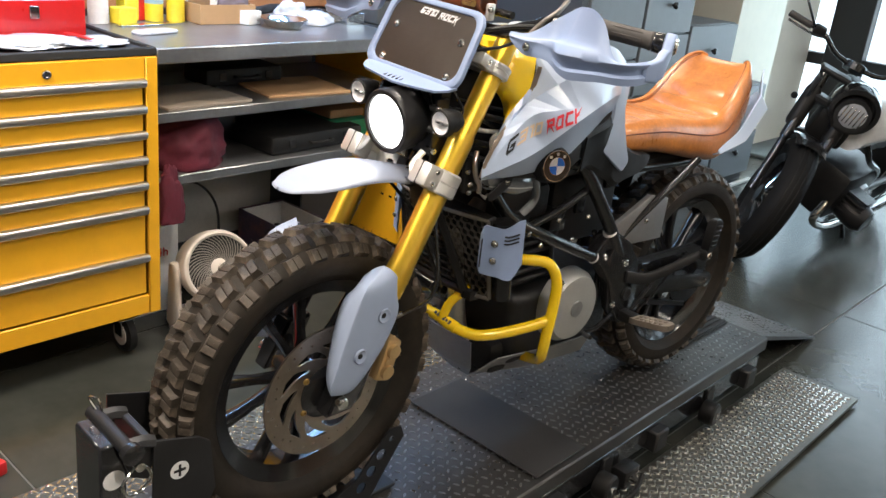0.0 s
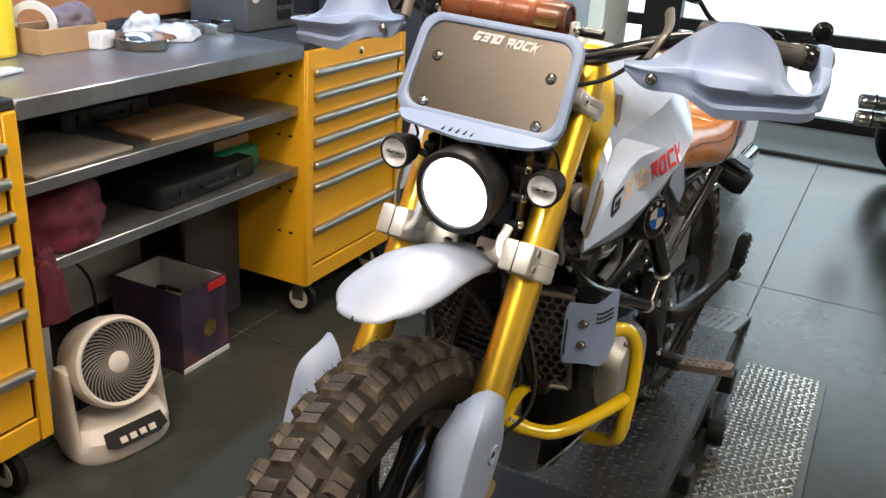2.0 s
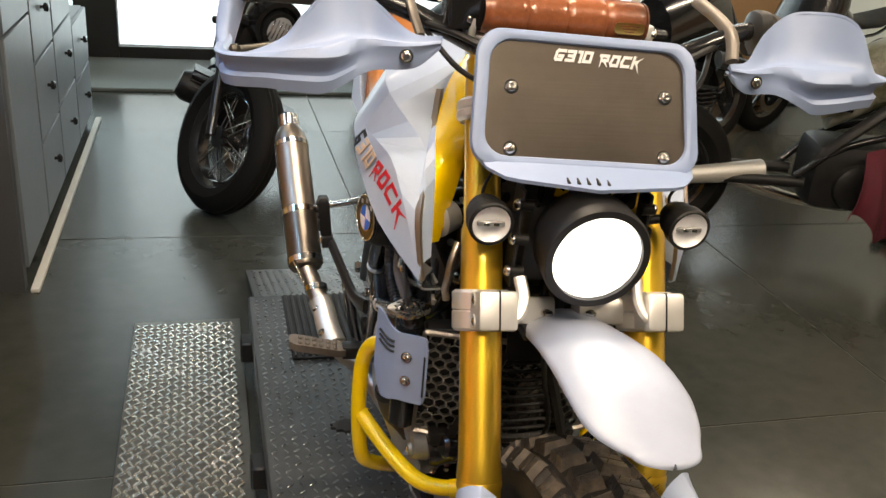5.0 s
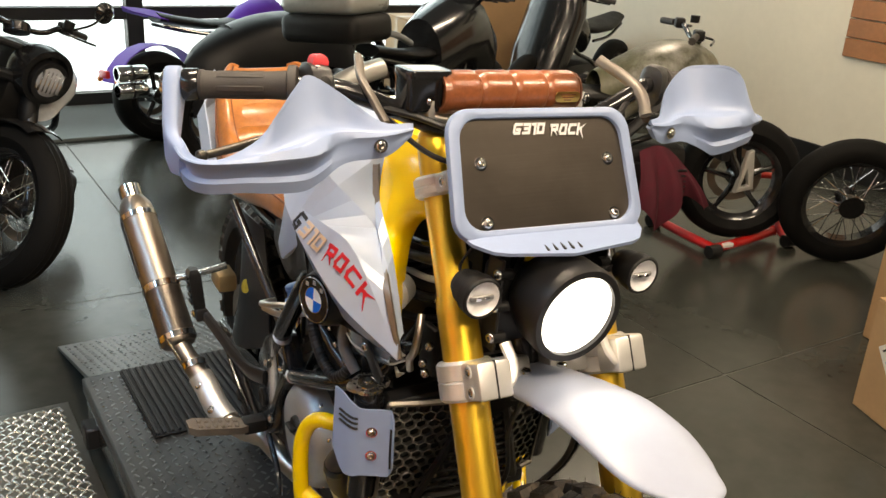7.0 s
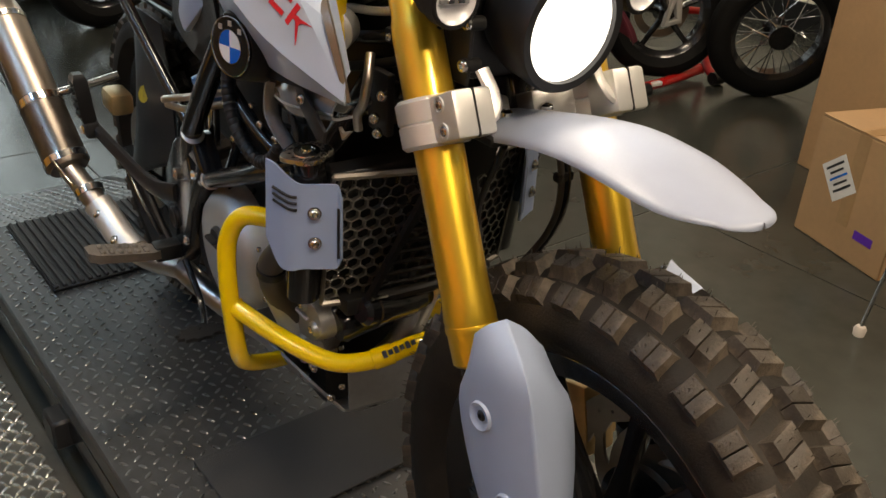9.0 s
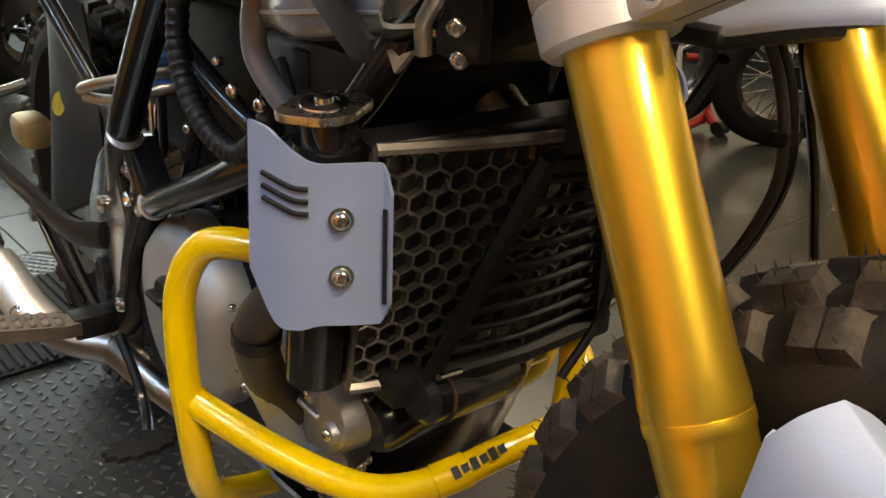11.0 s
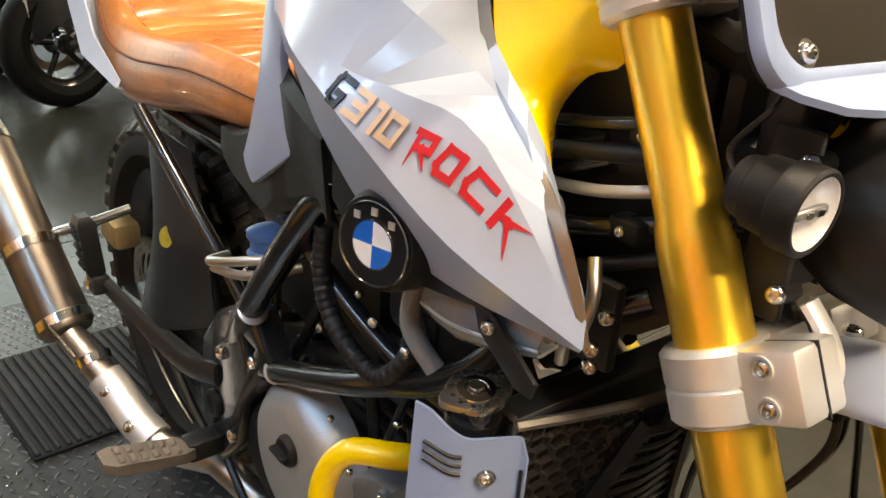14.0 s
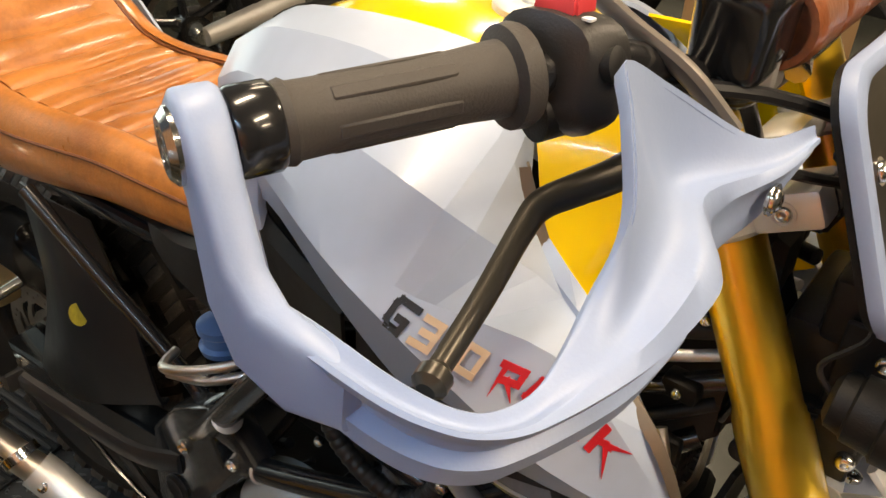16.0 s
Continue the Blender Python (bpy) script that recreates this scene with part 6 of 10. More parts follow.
    part("subframe_tube", tube(B(), [(-0.132, 0.42, 0.735), (-0.134, 0.454, 0.779), (-0.150, 0.575, 0.873), (-0.164, 0.700, 0.965)], 0.0105, 10, 4), BLACK_GLOSS, bike, m=mr)
    # forged arm from the pivot out to the passenger peg, with a lower brace
    arm = smooth_path([(-0.172, 0.440, 0.672), (-0.194, 0.516, 0.660), (-0.220, 0.630, 0.690), (-0.236, 0.695, 0.712)], 4)
    bm = B()
    loft(bm, [[p + Vector((dx * 0.008, 0, dz * (0.017 - 0.006 * k / len(arm)))) for dx, dz in ((-1, -0.6), (-0.5, -1), (0.5, -1), (1, -0.6), (1, 0.6), (0.5, 1), (-0.5, 1), (-1, 0.6))] for k, p in enumerate(arm)])
    rs = part("rear_set", bm, BLACK, bike, "black passenger peg bracket", m=mr)
    part("brace", tube(B(), [(-0.200, 0.545, 0.660), (-0.194, 0.515, 0.620), (-0.186, 0.488, 0.580), (-0.180, 0.470, 0.560)], 0.0085, 8, 4, 0.7), BLACK, rs, m=mr)
    part("brace", tube(B(), [(-0.214, 0.600, 0.678), (-0.204, 0.550, 0.615), (-0.190, 0.500, 0.565)], 0.0055, 8, 4, 0.7), BLACK_GLOSS, rs, m=mr)
    bm = B()
    box(bm, (-0.243, 0.702, 0.712), (0.026, 0.036, 0.030), 0.005, None, 2)
    part("peg_block", bm, BLACK, rs, m=mr)
    part("peg_bolt", lathe(B(), (-0.257, 0.702, 0.712), (-1, -0.3, 0.1), [(0, 0.009), (0.003, 0.0085), (0.004, 0.006), (0.004, 0)], 16), STEEL, rs, m=mr)
    # passenger peg folded up
    bm = B()
    loft(bm, [[Vector((-0.246 - 0.010 * t, 0.706 - 0.004 * t, 0.722)) + Vector((dx * hw, dy * hw * 1.3, t * 0.098)) for dx, dy in ((-1, -1), (1, -1), (1, 1), (-1, 1))] for t, hw in ((0, 0.009), (0.12, 0.013), (0.9, 0.013), (1.0, 0.008))])
    pp = part("passenger_peg", bm, BLACK, rs, m=mr)
    for k in range(5):
        part("peg_tooth", box(B(), (-0.262 - 0.0016 * k, 0.704, 0.742 + 0.015 * k), (0.006, 0.028, 0.007), 0.002), BLACK_PLASTIC, rs, m=mr)
    # swingarm beam
    bm = B()
    loft(bm, [[Vector((-0.118 + dx * 0.022, y, z + dz * h)) for dx, dz in ((-1, -1), (1, -1), (1, 1), (-1, 1))] for y, z, h in ((0.44, 0.610, 0.035), (0.60, 0.590, 0.030), (0.86, 0.552, 0.024), (0.97, 0.538, 0.022))])
    bmesh.ops.bevel(bm, geom=list(bm.edges), offset=0.006, segments=2, affect="EDGES")
    part("swingarm", bm, BLACK_GLOSS, bike, "gloss black swingarm beam", m=mr)
    part("axle_nut", lathe(B(), (-0.140, 0.915, 0.545), (-1, 0, 0), [(0, 0.016), (0.014, 0.016), (0.016, 0.010), (0.016, 0)], 6), STEEL, bike, m=mr)
    # rear hugger cheek on the silencer's side, a bare brace on the chain's side
    if s == 1:
        bm = B()
        sheet(bm, dense([[(-0.105, 0.835, 0.900), (-0.118, 0.755, 0.915), (-0.100, 0.680, 0.900)], [(-0.116, 0.808, 0.735), (-0.146, 0.700, 0.770), (-0.118, 0.592, 0.812)], [(-0.132, 0.850, 0.572), (-0.160, 0.690, 0.632), (-0.135, 0.528, 0.708)], [(-0.122, 0.845, 0.560), (-0.150, 0.685, 0.622), (-0.125, 0.524, 0.700)]], 4, 4), 0.004)
        bmesh.ops.recalc_face_normals(bm, faces=bm.faces)
        hug = part("hugger", bm, surface("dull_black_plastic", (0.012, 0.012, 0.013), 0.45, spec=0.35), bike, "dull black plastic rear hugger", m=mr, smooth=50)
        part("sticker", lathe(B(), (-0.147, 0.672, 0.775), (-0.92, -0.25, 0.3), [(0, 0.016), (0.002, 0.016), (0.002, 0.0)], 24), surface("dull_yellow_print", (0.42, 0.33, 0.03), 0.5, var=0.3, scale=90), hug, "dull yellow round sticker", m=mr)
    else:
        yz = Matrix(((0, 0, 1, 0.128), (1, 0, 0, 0), (0, 1, 0, 0), (0, 0, 0, 1)))
        br = part("swingarm_brace", plate(B(), BRACE, 0.014, None, 0.004), ENGINE, bike, "grey cast swingarm brace", m=yz)
        bolt(br, (0.143, sum(p[0] for p in BRACE) / 5, sum(p[1] for p in BRACE) / 5), (1, 0, 0), 0.008, 0.005)

# engine
bm = B()
box(bm, (0, 0.27, 0.575), (0.24, 0.40, 0.20), 0.03, None, 3)
box(bm, (0, 0.16, 0.50), (0.20, 0.26, 0.09), 0.02, None, 2)
crank = part("crankcase", bm, DARK_ENGINE, bike, "dark cast engine crankcase")
bm = B()
box(bm, (0, 0.13, 0.77), (0.15, 0.13, 0.20), 0.01)
cyl_ = part("cylinder", bm, DARK_ENGINE, bike, "dark finned engine cylinder")
for k in range(7):
    part("fin", box(B(), (0, 0.165 - k * 0.012, 0.70 + k * 0.024), (0.19, 0.17, 0.012), 0.004), DARK_ENGINE, cyl_)
bm = B()
box(bm, (0, 0.085, 0.905), (0.20, 0.17, 0.085), 0.015, None, 2)
box(bm, (0, 0.08, 0.958), (0.16, 0.14, 0.03), 0.01, None, 2)
part("cylinder_head", bm, DARK_ENGINE, bike)
# clutch cover with oil filler, stator cover, water pump
part("clutch_cover", lathe(B(), (-0.118, 0.258, 0.642), (-1, 0, 0), [(0, 0.105), (0.02, 0.104), (0.035, 0.098), (0.048, 0.085), (0.052, 0.070), (0.053, 0)], 40), PALE_CAST, bike, "pale cast clutch cover")
part("clutch_cover_rim", lathe(B(), (-0.116, 0.330, 0.600), (-1, 0, 0), [(0, 0.075), (0.03, 0.074), (0.04, 0.062), (0.042, 0)], 32), DARK_ENGINE, bike)
of = part("oil_filler", lathe(B(), (-0.169, 0.250, 0.672), (-1, 0, 0), [(0, 0.020), (0.006, 0.020), (0.010, 0.017), (0.010, 0)], 22), BLACK_PLASTIC, bike, "black oil filler plug")
part("filler_grip", box(B(), (-0.183, 0.250, 0.672), (0.012, 0.034, 0.007), 0.002), BLACK_PLASTIC, of)
for k in range(10):
    a = 2 * math.pi * k / 10 + 0.2
    bolt(bike, (-0.139, 0.258 + 0.099 * math.cos(a), 0.642 + 0.099 * math.sin(a)), (-1, 0, 0), 0.0058, 0.005)
part("stator_cover", lathe(B(), (0.118, 0.255, 0.620), (1, 0, 0), [(0, 0.10), (0.025, 0.098), (0.045, 0.085), (0.050, 0.06), (0.050, 0)], 36), PALE_CAST, bike, "pale cast alternator cover")
part("stator_plug", lathe(B(), (0.166, 0.255, 0.620), (1, 0, 0), [(0, 0.022), (0.005, 0.022), (0.006, 0.016), (0.003, 0)], 20), ENGINE, bike)
part("water_pump", lathe(B(), (-0.10, 0.06, 0.60), (-0.6, -1, 0), [(0, 0.045), (0.03, 0.043), (0.04, 0.03), (0.05, 0.022), (0.07, 0.02)], 24), ENGINE, bike, "cast water pump housing")
part("coolant_hose", tube(B(), [(-0.135, 0.045, 0.635), (-0.165, 0.045, 0.68), (-0.178, 0.03, 0.735), (-0.168, -0.005, 0.775), (-0.155, -0.035, 0.785)], 0.0185, 16), surface("hose_rubber", (0.055, 0.048, 0.038), 0.5, 0, 0.2, 9), bike, "thick rubber coolant hose")
part("hose_clip", lathe(B(), (-0.178, 0.030, 0.732), (0.05, 0.3, -1), [(0, 0.019), (0.0, 0.0205), (0.012, 0.0205), (0.012, 0.019)], 20), BLACK, bike)
part("thermostat_pipe", lathe(B(), (-0.165, 0.048, 0.675), (0.4, 0.0, -1), [(0, 0.017), (0.05, 0.018), (0.075, 0.028), (0.085, 0.030)], 20), PALE_CAST, bike)
st = part("starter_motor", lathe(B(), (-0.115, -0.035, 0.655), (1, 0.02, 0.12), [(0, 0.012), (0.0, 0.024), (0.008, 0.028), (0.10, 0.028), (0.105, 0.031), (0.115, 0.031), (0.12, 0.022), (0.145, 0.018), (0.15, 0.01)], 26), BLACK_GLOSS, bike, "black starter motor")
part("starter_stud", rod(B(), (0.02, -0.055, 0.675), (0.055, -0.058, 0.680), 0.006), STEEL, st)
rnd = random.Random(5)
for k in range(26):
    x = -0.06 - 0.07 * rnd.random()
    bolt(bike, (x, -0.01 + 0.09 * rnd.random(), 0.50 + 0.14 * rnd.random()), (-0.5, -1, 0.2), 0.005 + 0.002 * rnd.random(), 0.006)
# exhaust header and cat can
part("header_pipe", tube(B(), [(0.03, 0.0, 0.90), (0.035, -0.06, 0.84), (0.03, -0.05, 0.70), (0.0, 0.03, 0.52), (-0.06, 0.20, 0.455), (-0.12, 0.38, 0.46), (-0.165, 0.485, 0.500)], 0.021, 16), TITANIUM, bike, "header pipe")
# hoses and looms around the engine
for k in range(9):
    s = -1 if k % 3 else 1
    y0, z0 = -0.02 + 0.42 * rnd.random(), 0.72 + 0.22 * rnd.random()
    q = [Vector((s * (0.09 + 0.035 * rnd.random()), y0, z0))]
    for i in range(3):
        q.append(q[-1] + Vector((s * 0.02 * (rnd.random() - 0.5), 0.10 * (rnd.random() - 0.35), -0.09 * rnd.random() - 0.01)))
    part("hose", tube(B(), q, 0.0035 + 0.005 * rnd.random(), 8, 5), BLACK_GLOSS if k % 2 else BLACK, bike)
part("breather_hose", tube(B(), [(-0.158, 0.195, 0.975), (-0.164, 0.190, 0.930), (-0.166, 0.168, 0.892), (-0.164, 0.130, 0.866), (-0.158, 0.090, 0.858), (-0.148, 0.062, 0.885), (-0.140, 0.06, 0.92)], lambda q: 0.0098 + 0.0008 * math.sin(q * 190), 12, 14), BLACK, bike, "ribbed black breather hose")
for k in range(7):
    for s in (-1, 1):
        bm = B()
        box(bm, (s * (0.070 + 0.030 * rnd.random()), 0.05 + 0.36 * rnd.random(), 0.79 + 0.15 * rnd.random()), (0.03 + 0.03 * rnd.random(), 0.03 + 0.04 * rnd.random(), 0.02 + 0.04 * rnd.random()), 0.005, None, 2)
        part("engine_fitting", bm, BLACK_GLOSS if k % 2 else BLACK_PLASTIC, bike)
for k in range(8):
    bolt(bike, (-0.150 - 0.01 * rnd.random(), 0.02 + 0.40 * rnd.random(), 0.74 + 0.20 * rnd.random()), (-1, -0.3, 0), 0.004 + 0.003 * rnd.random(), 0.005)
    bolt(bike, (0.158 + 0.01 * rnd.random(), 0.02 + 0.40 * rnd.random(), 0.66 + 0.28 * rnd.random()), (1, -0.3, 0), 0.004 + 0.003 * rnd.random(), 0.005)
bm = B()
loft(bm, [[Vector((sx * w, y, z)) for sx, z in ((-1, zb), (1, zb), (1, zt), (-1, zt))] for y, w, zb, zt in ((-0.150, 0.030, 1.00, 1.20), (-0.10, 0.055, 0.96, 1.23), (0.02, 0.075, 0.92, 1.24), (0.16, 0.080, 0.92, 1.22))])
bmesh.ops.bevel(bm, geom=list(bm.edges), offset=0.012, segments=2, affect="EDGES")
part("frame_head", bm, BLACK, bike, "black steering head casting")
for k, (pa, pb, pc, rr, mt_) in enumerate((((-0.070, -0.150, 1.165), (-0.090, -0.090, 1.150), (-0.085, 0.000, 1.130), 0.006, BLACK_GLOSS), ((-0.065, -0.155, 1.140), (-0.095, -0.085, 1.128), (-0.090, 0.010, 1.105), 0.0075, BLACK), ((-0.060, -0.150, 1.112), (-0.088, -0.080, 1.095), (-0.095, 0.020, 1.085), 0.005, SILVER), ((-0.060, -0.145, 1.085), (-0.090, -0.080, 1.066), (-0.092, 0.020, 1.050), 0.0085, BLACK_GLOSS), ((-0.058, -0.140, 1.055), (-0.095, -0.085, 1.035), (-0.100, 0.000, 1.010), 0.006, BLACK), ((-0.062, -0.135, 1.020), (-0.098, -0.085, 0.990), (-0.095, -0.020, 0.960), 0.0095, BLACK_GLOSS))):
    for s, mr in SIDES:
        part("loom", tube(B(), [pa, pb, pc], rr, 10, 6), mt_, bike, m=mr)
for s, mr in SIDES:
    for z, y in ((1.150, -0.125), (1.075, -0.118), (1.010, -0.110), (0.975, -0.075)):
        cn = part("connector", box(B(), (-0.078, y, z), (0.022, 0.030, 0.018), 0.004, None, 2), BLACK_PLASTIC, bike, m=mr)
        bolt(cn, (-0.090, y, z), (-1, -0.4, 0), 0.0045, 0.004, m=mr)
part("battery_box", box(B(), (0, 0.31, 0.865), (0.20, 0.26, 0.19), 0.02, None, 2), BLACK_PLASTIC, bike)
part("airbox", box(B(), (0, 0.22, 1.06), (0.22, 0.30, 0.22), 0.03, None, 3), BLACK_PLASTIC, bike)
for s, mr in SIDES:
    bm = B()
    sheet(bm, dense([[(-0.150, -0.124, 1.024), (-0.166, -0.085, 1.024), (-0.172, -0.040, 1.020), (-0.168, 0.004, 1.006)], [(-0.162, -0.121, 1.004), (-0.178, -0.082, 1.002), (-0.182, -0.040, 0.998), (-0.175, 0.006, 0.990)], [(-0.160, -0.119, 0.988), (-0.172, -0.080, 0.980), (-0.176, -0.040, 0.972), (-0.170, 0.007, 0.970)], [(-0.130, -0.110, 0.984), (-0.140, -0.075, 0.974), (-0.143, -0.038, 0.966), (-0.140, 0.006, 0.966)]], 3, 3), 0.003)
    bmesh.ops.recalc_face_normals(bm, faces=bm.faces)
    xt = part("expansion_tank", bm, surface("smoky_clear_plastic", (0.20, 0.21, 0.22), 0.14, 0, 0.2, 14, coat=0.5), bike, "smoky translucent plastic bottle", m=mr, smooth=50)
    part("seam", tube(B(), [(-0.1635, -0.121, 0.996), (-0.1785, -0.082, 0.993), (-0.1825, -0.040, 0.987), (-0.1745, 0.007, 0.981)], 0.0016, 6, 6), PALE_CAST, xt, m=mr)
    part("outlet", tube(B(), [(-0.172, 0.014, 1.000), (-0.173, 0.022, 0.975), (-0.172, 0.024, 0.952), (-0.168, 0.016, 0.935), (-0.160, 0.000, 0.915)], 0.0095, 12, 5), bpy.data.materials["smoky_clear_plastic"], xt, m=mr)
    # strap, bare pipe and bolts in front of the bottle
    strap = plate(B(), [(-0.068, 1.022), (-0.088, 1.020), (-0.142, 0.986), (-0.138, 0.972), (-0.122, 0.972), (-0.078, 0.998)], 0.004, None, 0.001)
    sb = part("radiator_bracket", strap, BLACK, bike, "black steel strap", m=mr @ Matrix(((0, 0, -1, -0.184), (1, 0, 0, 0), (0, 1, 0, 0), (0, 0, 0, 1))) @ Matrix.Translation((0, 0, -0.004)))
    bolt(sb, (-0.184, -0.090, 1.008), (-1, -0.3, 0), 0.0065, 0.006, m=mr)
    part("bare_pipe", tube(B(), [(-0.115, -0.120, 1.060), (-0.125, -0.132, 1.036), (-0.127, -0.126, 1.006), (-0.126, -0.112, 0.988), (-0.122, -0.107, 0.968)], 0.0055, 10, 6), TITANIUM, bike, "bare bent metal pipe", m=mr)
    bm = B()
    box(bm, (-0.095, -0.112, 1.000), (0.012, 0.045, 0.075), 0.004, None, 2)
    mp = part("loom_plate", bm, BLACK, bike, m=mr)
    for p in ((-0.105, -0.130, 1.013), (-0.112, -0.126, 0.986), (-0.104, -0.120, 0.965)):
        bolt(mp, p, (-0.6, -0.8, 0), 0.0065, 0.007, m=mr)
    part("pale_bracket", plate(B(), [(-0.086, 0.999), (-0.129, 1.005), (-0.112, 0.992), (-0.087, 0.987)], 0.004), PALE_CAST, bike, m=mr @ Matrix(((0, 0, -1, -0.140), (1, 0, 0, 0), (0, 1, 0, 0), (0, 0, 0, 1))))
    part("pale_bracket", plate(B(), [(-0.096, 0.970), (-0.106, 0.966), (-0.115, 0.971), (-0.124, 0.974), (-0.105, 0.957)], 0.004), PALE_CAST, bike, m=mr @ Matrix(((0, 0, -1, -0.138), (1, 0, 0, 0), (0, 1, 0, 0), (0, 0, 0, 1))))
    bm = lathe(B(), (-0.115, -0.055, 1.075), (-0.8, -0.6, 0), [(0, 0.022), (0.03, 0.026), (0.035, 0.018), (0.036, 0)], 20)
    part("horn" if s == 1 else "regulator", bm, PALE_CAST, bike, "pale cast housing", m=mr)
# shock
sp = B()
pts = [Vector((0.034 * math.cos(a), 0.0 + 0.034 * math.sin(a), 0.012 * a / 1.0)) for a in [k * 0.35 for k in range(108)]]
tube(sp, pts, 0.0055, 8, 1)
SHM = Matrix.Translation((0.0, 0.46, 0.66)) @ Matrix.Rotation(radians(-22), 4, "X") @ Matrix.Diagonal((1, 1, 0.5, 1))
part("shock_spring", sp, BLUE_SPRING, bike, "blue shock spring", m=SHM)
part("shock_body", rod(B(), (0, 0.44, 0.62), (0, 0.56, 0.92), 0.022), BLACK_GLOSS, bike)
part("reservoir", lathe(B(), (-0.110, 0.405, 0.842), (0.02, 0.10, 1), [(0, 0.018), (0.002, 0.030), (0.010, 0.032), (0.014, 0.027), (0.026, 0.027), (0.030, 0.031), (0.038, 0.031), (0.042, 0.022), (0.046, 0.0)], 28), BLUE_SPRING, bike, "blue shock preload collar")
part("reservoir_rod", rod(B(), (-0.112, 0.400, 0.842), (-0.120, 0.385, 0.770), 0.010), CHROME, bike)
part("hose_ring", tube(B(), [(-0.180, 0.425, 0.838), (-0.165, 0.380, 0.842), (-0.140, 0.340, 0.856), (-0.110, 0.33, 0.86)], 0.006, 10, 5), TITANIUM, bike, "braided steel hose loop")
part("spring_hanger", tube(B(), [(-0.150, 0.450, 0.838), (-0.178, 0.436, 0.843), (-0.184, 0.415, 0.851), (-0.172, 0.380, 0.862), (-0.142, 0.345, 0.873), (-0.105, 0.34, 0.875)], 0.006, 10, 6), TITANIUM, bike, "bare steel hose guide ring")
# chain run and sprocket on the rider's left
part("sprocket", plate(B(), [(0.098 * (1.0 if k % 2 else 0.94) * math.cos(2 * math.pi * k / 84), 0.098 * (1.0 if k % 2 else 0.94) * math.sin(2 * math.pi * k / 84)) for k in range(84)], 0.006, None, 0, [circle(0.05, 24)]), DARK_ENGINE, bike, "rear sprocket", m=Matrix.Translation((0.085, 0.915, 0.545)) @ Matrix.Rotation(radians(90), 4, "Y"))
bm = B()
for z0, z1 in ((0.655, 0.642), (0.575, 0.449)):
    loft(bm, [[Vector((0.088 + dx * 0.008, 0.42, z0 + dz * 0.007)) for dx, dz in ((-1, -1), (1, -1), (1, 1), (-1, 1))], [Vector((0.088 + dx * 0.008, 0.915, z1 + dz * 0.007)) for dx, dz in ((-1, -1), (1, -1), (1, 1), (-1, 1))]])
part("chain", bm, DARK_ENGINE, bike, "drive chain")
part("gear_lever", tube(B(), [(0.175, 0.40, 0.57), (0.185, 0.33, 0.555), (0.19, 0.27, 0.56), (0.225, 0.255, 0.563)], 0.006, 8), BLACK_GLOSS, bike)
part("brake_pedal", tube(B(), [(-0.175, 0.42, 0.55), (-0.18, 0.34, 0.51), (-0.20, 0.27, 0.505), (-0.215, 0.255, 0.506)], 0.006, 8), BLACK_GLOSS, bike)
bm = plate(B(), [(0.032 * (1 if k % 2 else 0.82) * math.cos(2 * math.pi * k / 24) * 1.3, 0.022 * (1 if k % 2 else 0.82) * math.sin(2 * math.pi * k / 24)) for k in range(24)], 0.006)
part("pedal_pad", bm, DARK_ENGINE, bike, "toothed brake pedal pad", m=Matrix.Translation((-0.213, 0.25, 0.505)))

# skid plate
bm = B()
sheet(bm, [[(-0.125, 0.03, 0.520), (-0.128, 0.22, 0.500), (-0.125, 0.40, 0.490)], [(-0.085, -0.005, 0.470), (-0.10, 0.20, 0.440), (-0.10, 0.40, 0.430)], [(-0.035, 0.03, 0.432), (-0.04, 0.20, 0.415), (-0.05, 0.40, 0.415)], [(0.035, 0.03, 0.432), (0.04, 0.20, 0.415), (0.05, 0.40, 0.415)], [(0.085, -0.005, 0.470), (0.10, 0.20, 0.440), (0.10, 0.40, 0.430)], [(0.125, 0.03, 0.520), (0.128, 0.22, 0.500), (0.125, 0.40, 0.490)]], 0.004)
bmesh.ops.recalc_face_normals(bm, faces=bm.faces)
sk = part("skid_plate", bm, ENGINE, bike, "folded aluminium skid plate", smooth=20)
bm = B()
sheet(bm, [[(-0.10, -0.045, 0.575), (0, -0.055, 0.58), (0.10, -0.045, 0.575)], [(-0.085, -0.02, 0.49), (0, -0.03, 0.49), (0.085, -0.02, 0.49)], [(-0.035, 0.03, 0.434), (0, 0.028, 0.434), (0.035, 0.03, 0.434)]], 0.004)
bmesh.ops.recalc_face_normals(bm, faces=bm.faces)
part("skid_nose", bm, ENGINE, sk, smooth=20)
for s in (-1, 1):
    part("skid_hole", plate(B(), [(-0.014, -0.010), (0.014, -0.010), (0.0, 0.014)], 0.002), BLACK, sk, m=frame_at((s * 0.035, 0.002, 0.462), (s * 0.3, -0.8, -0.6)))

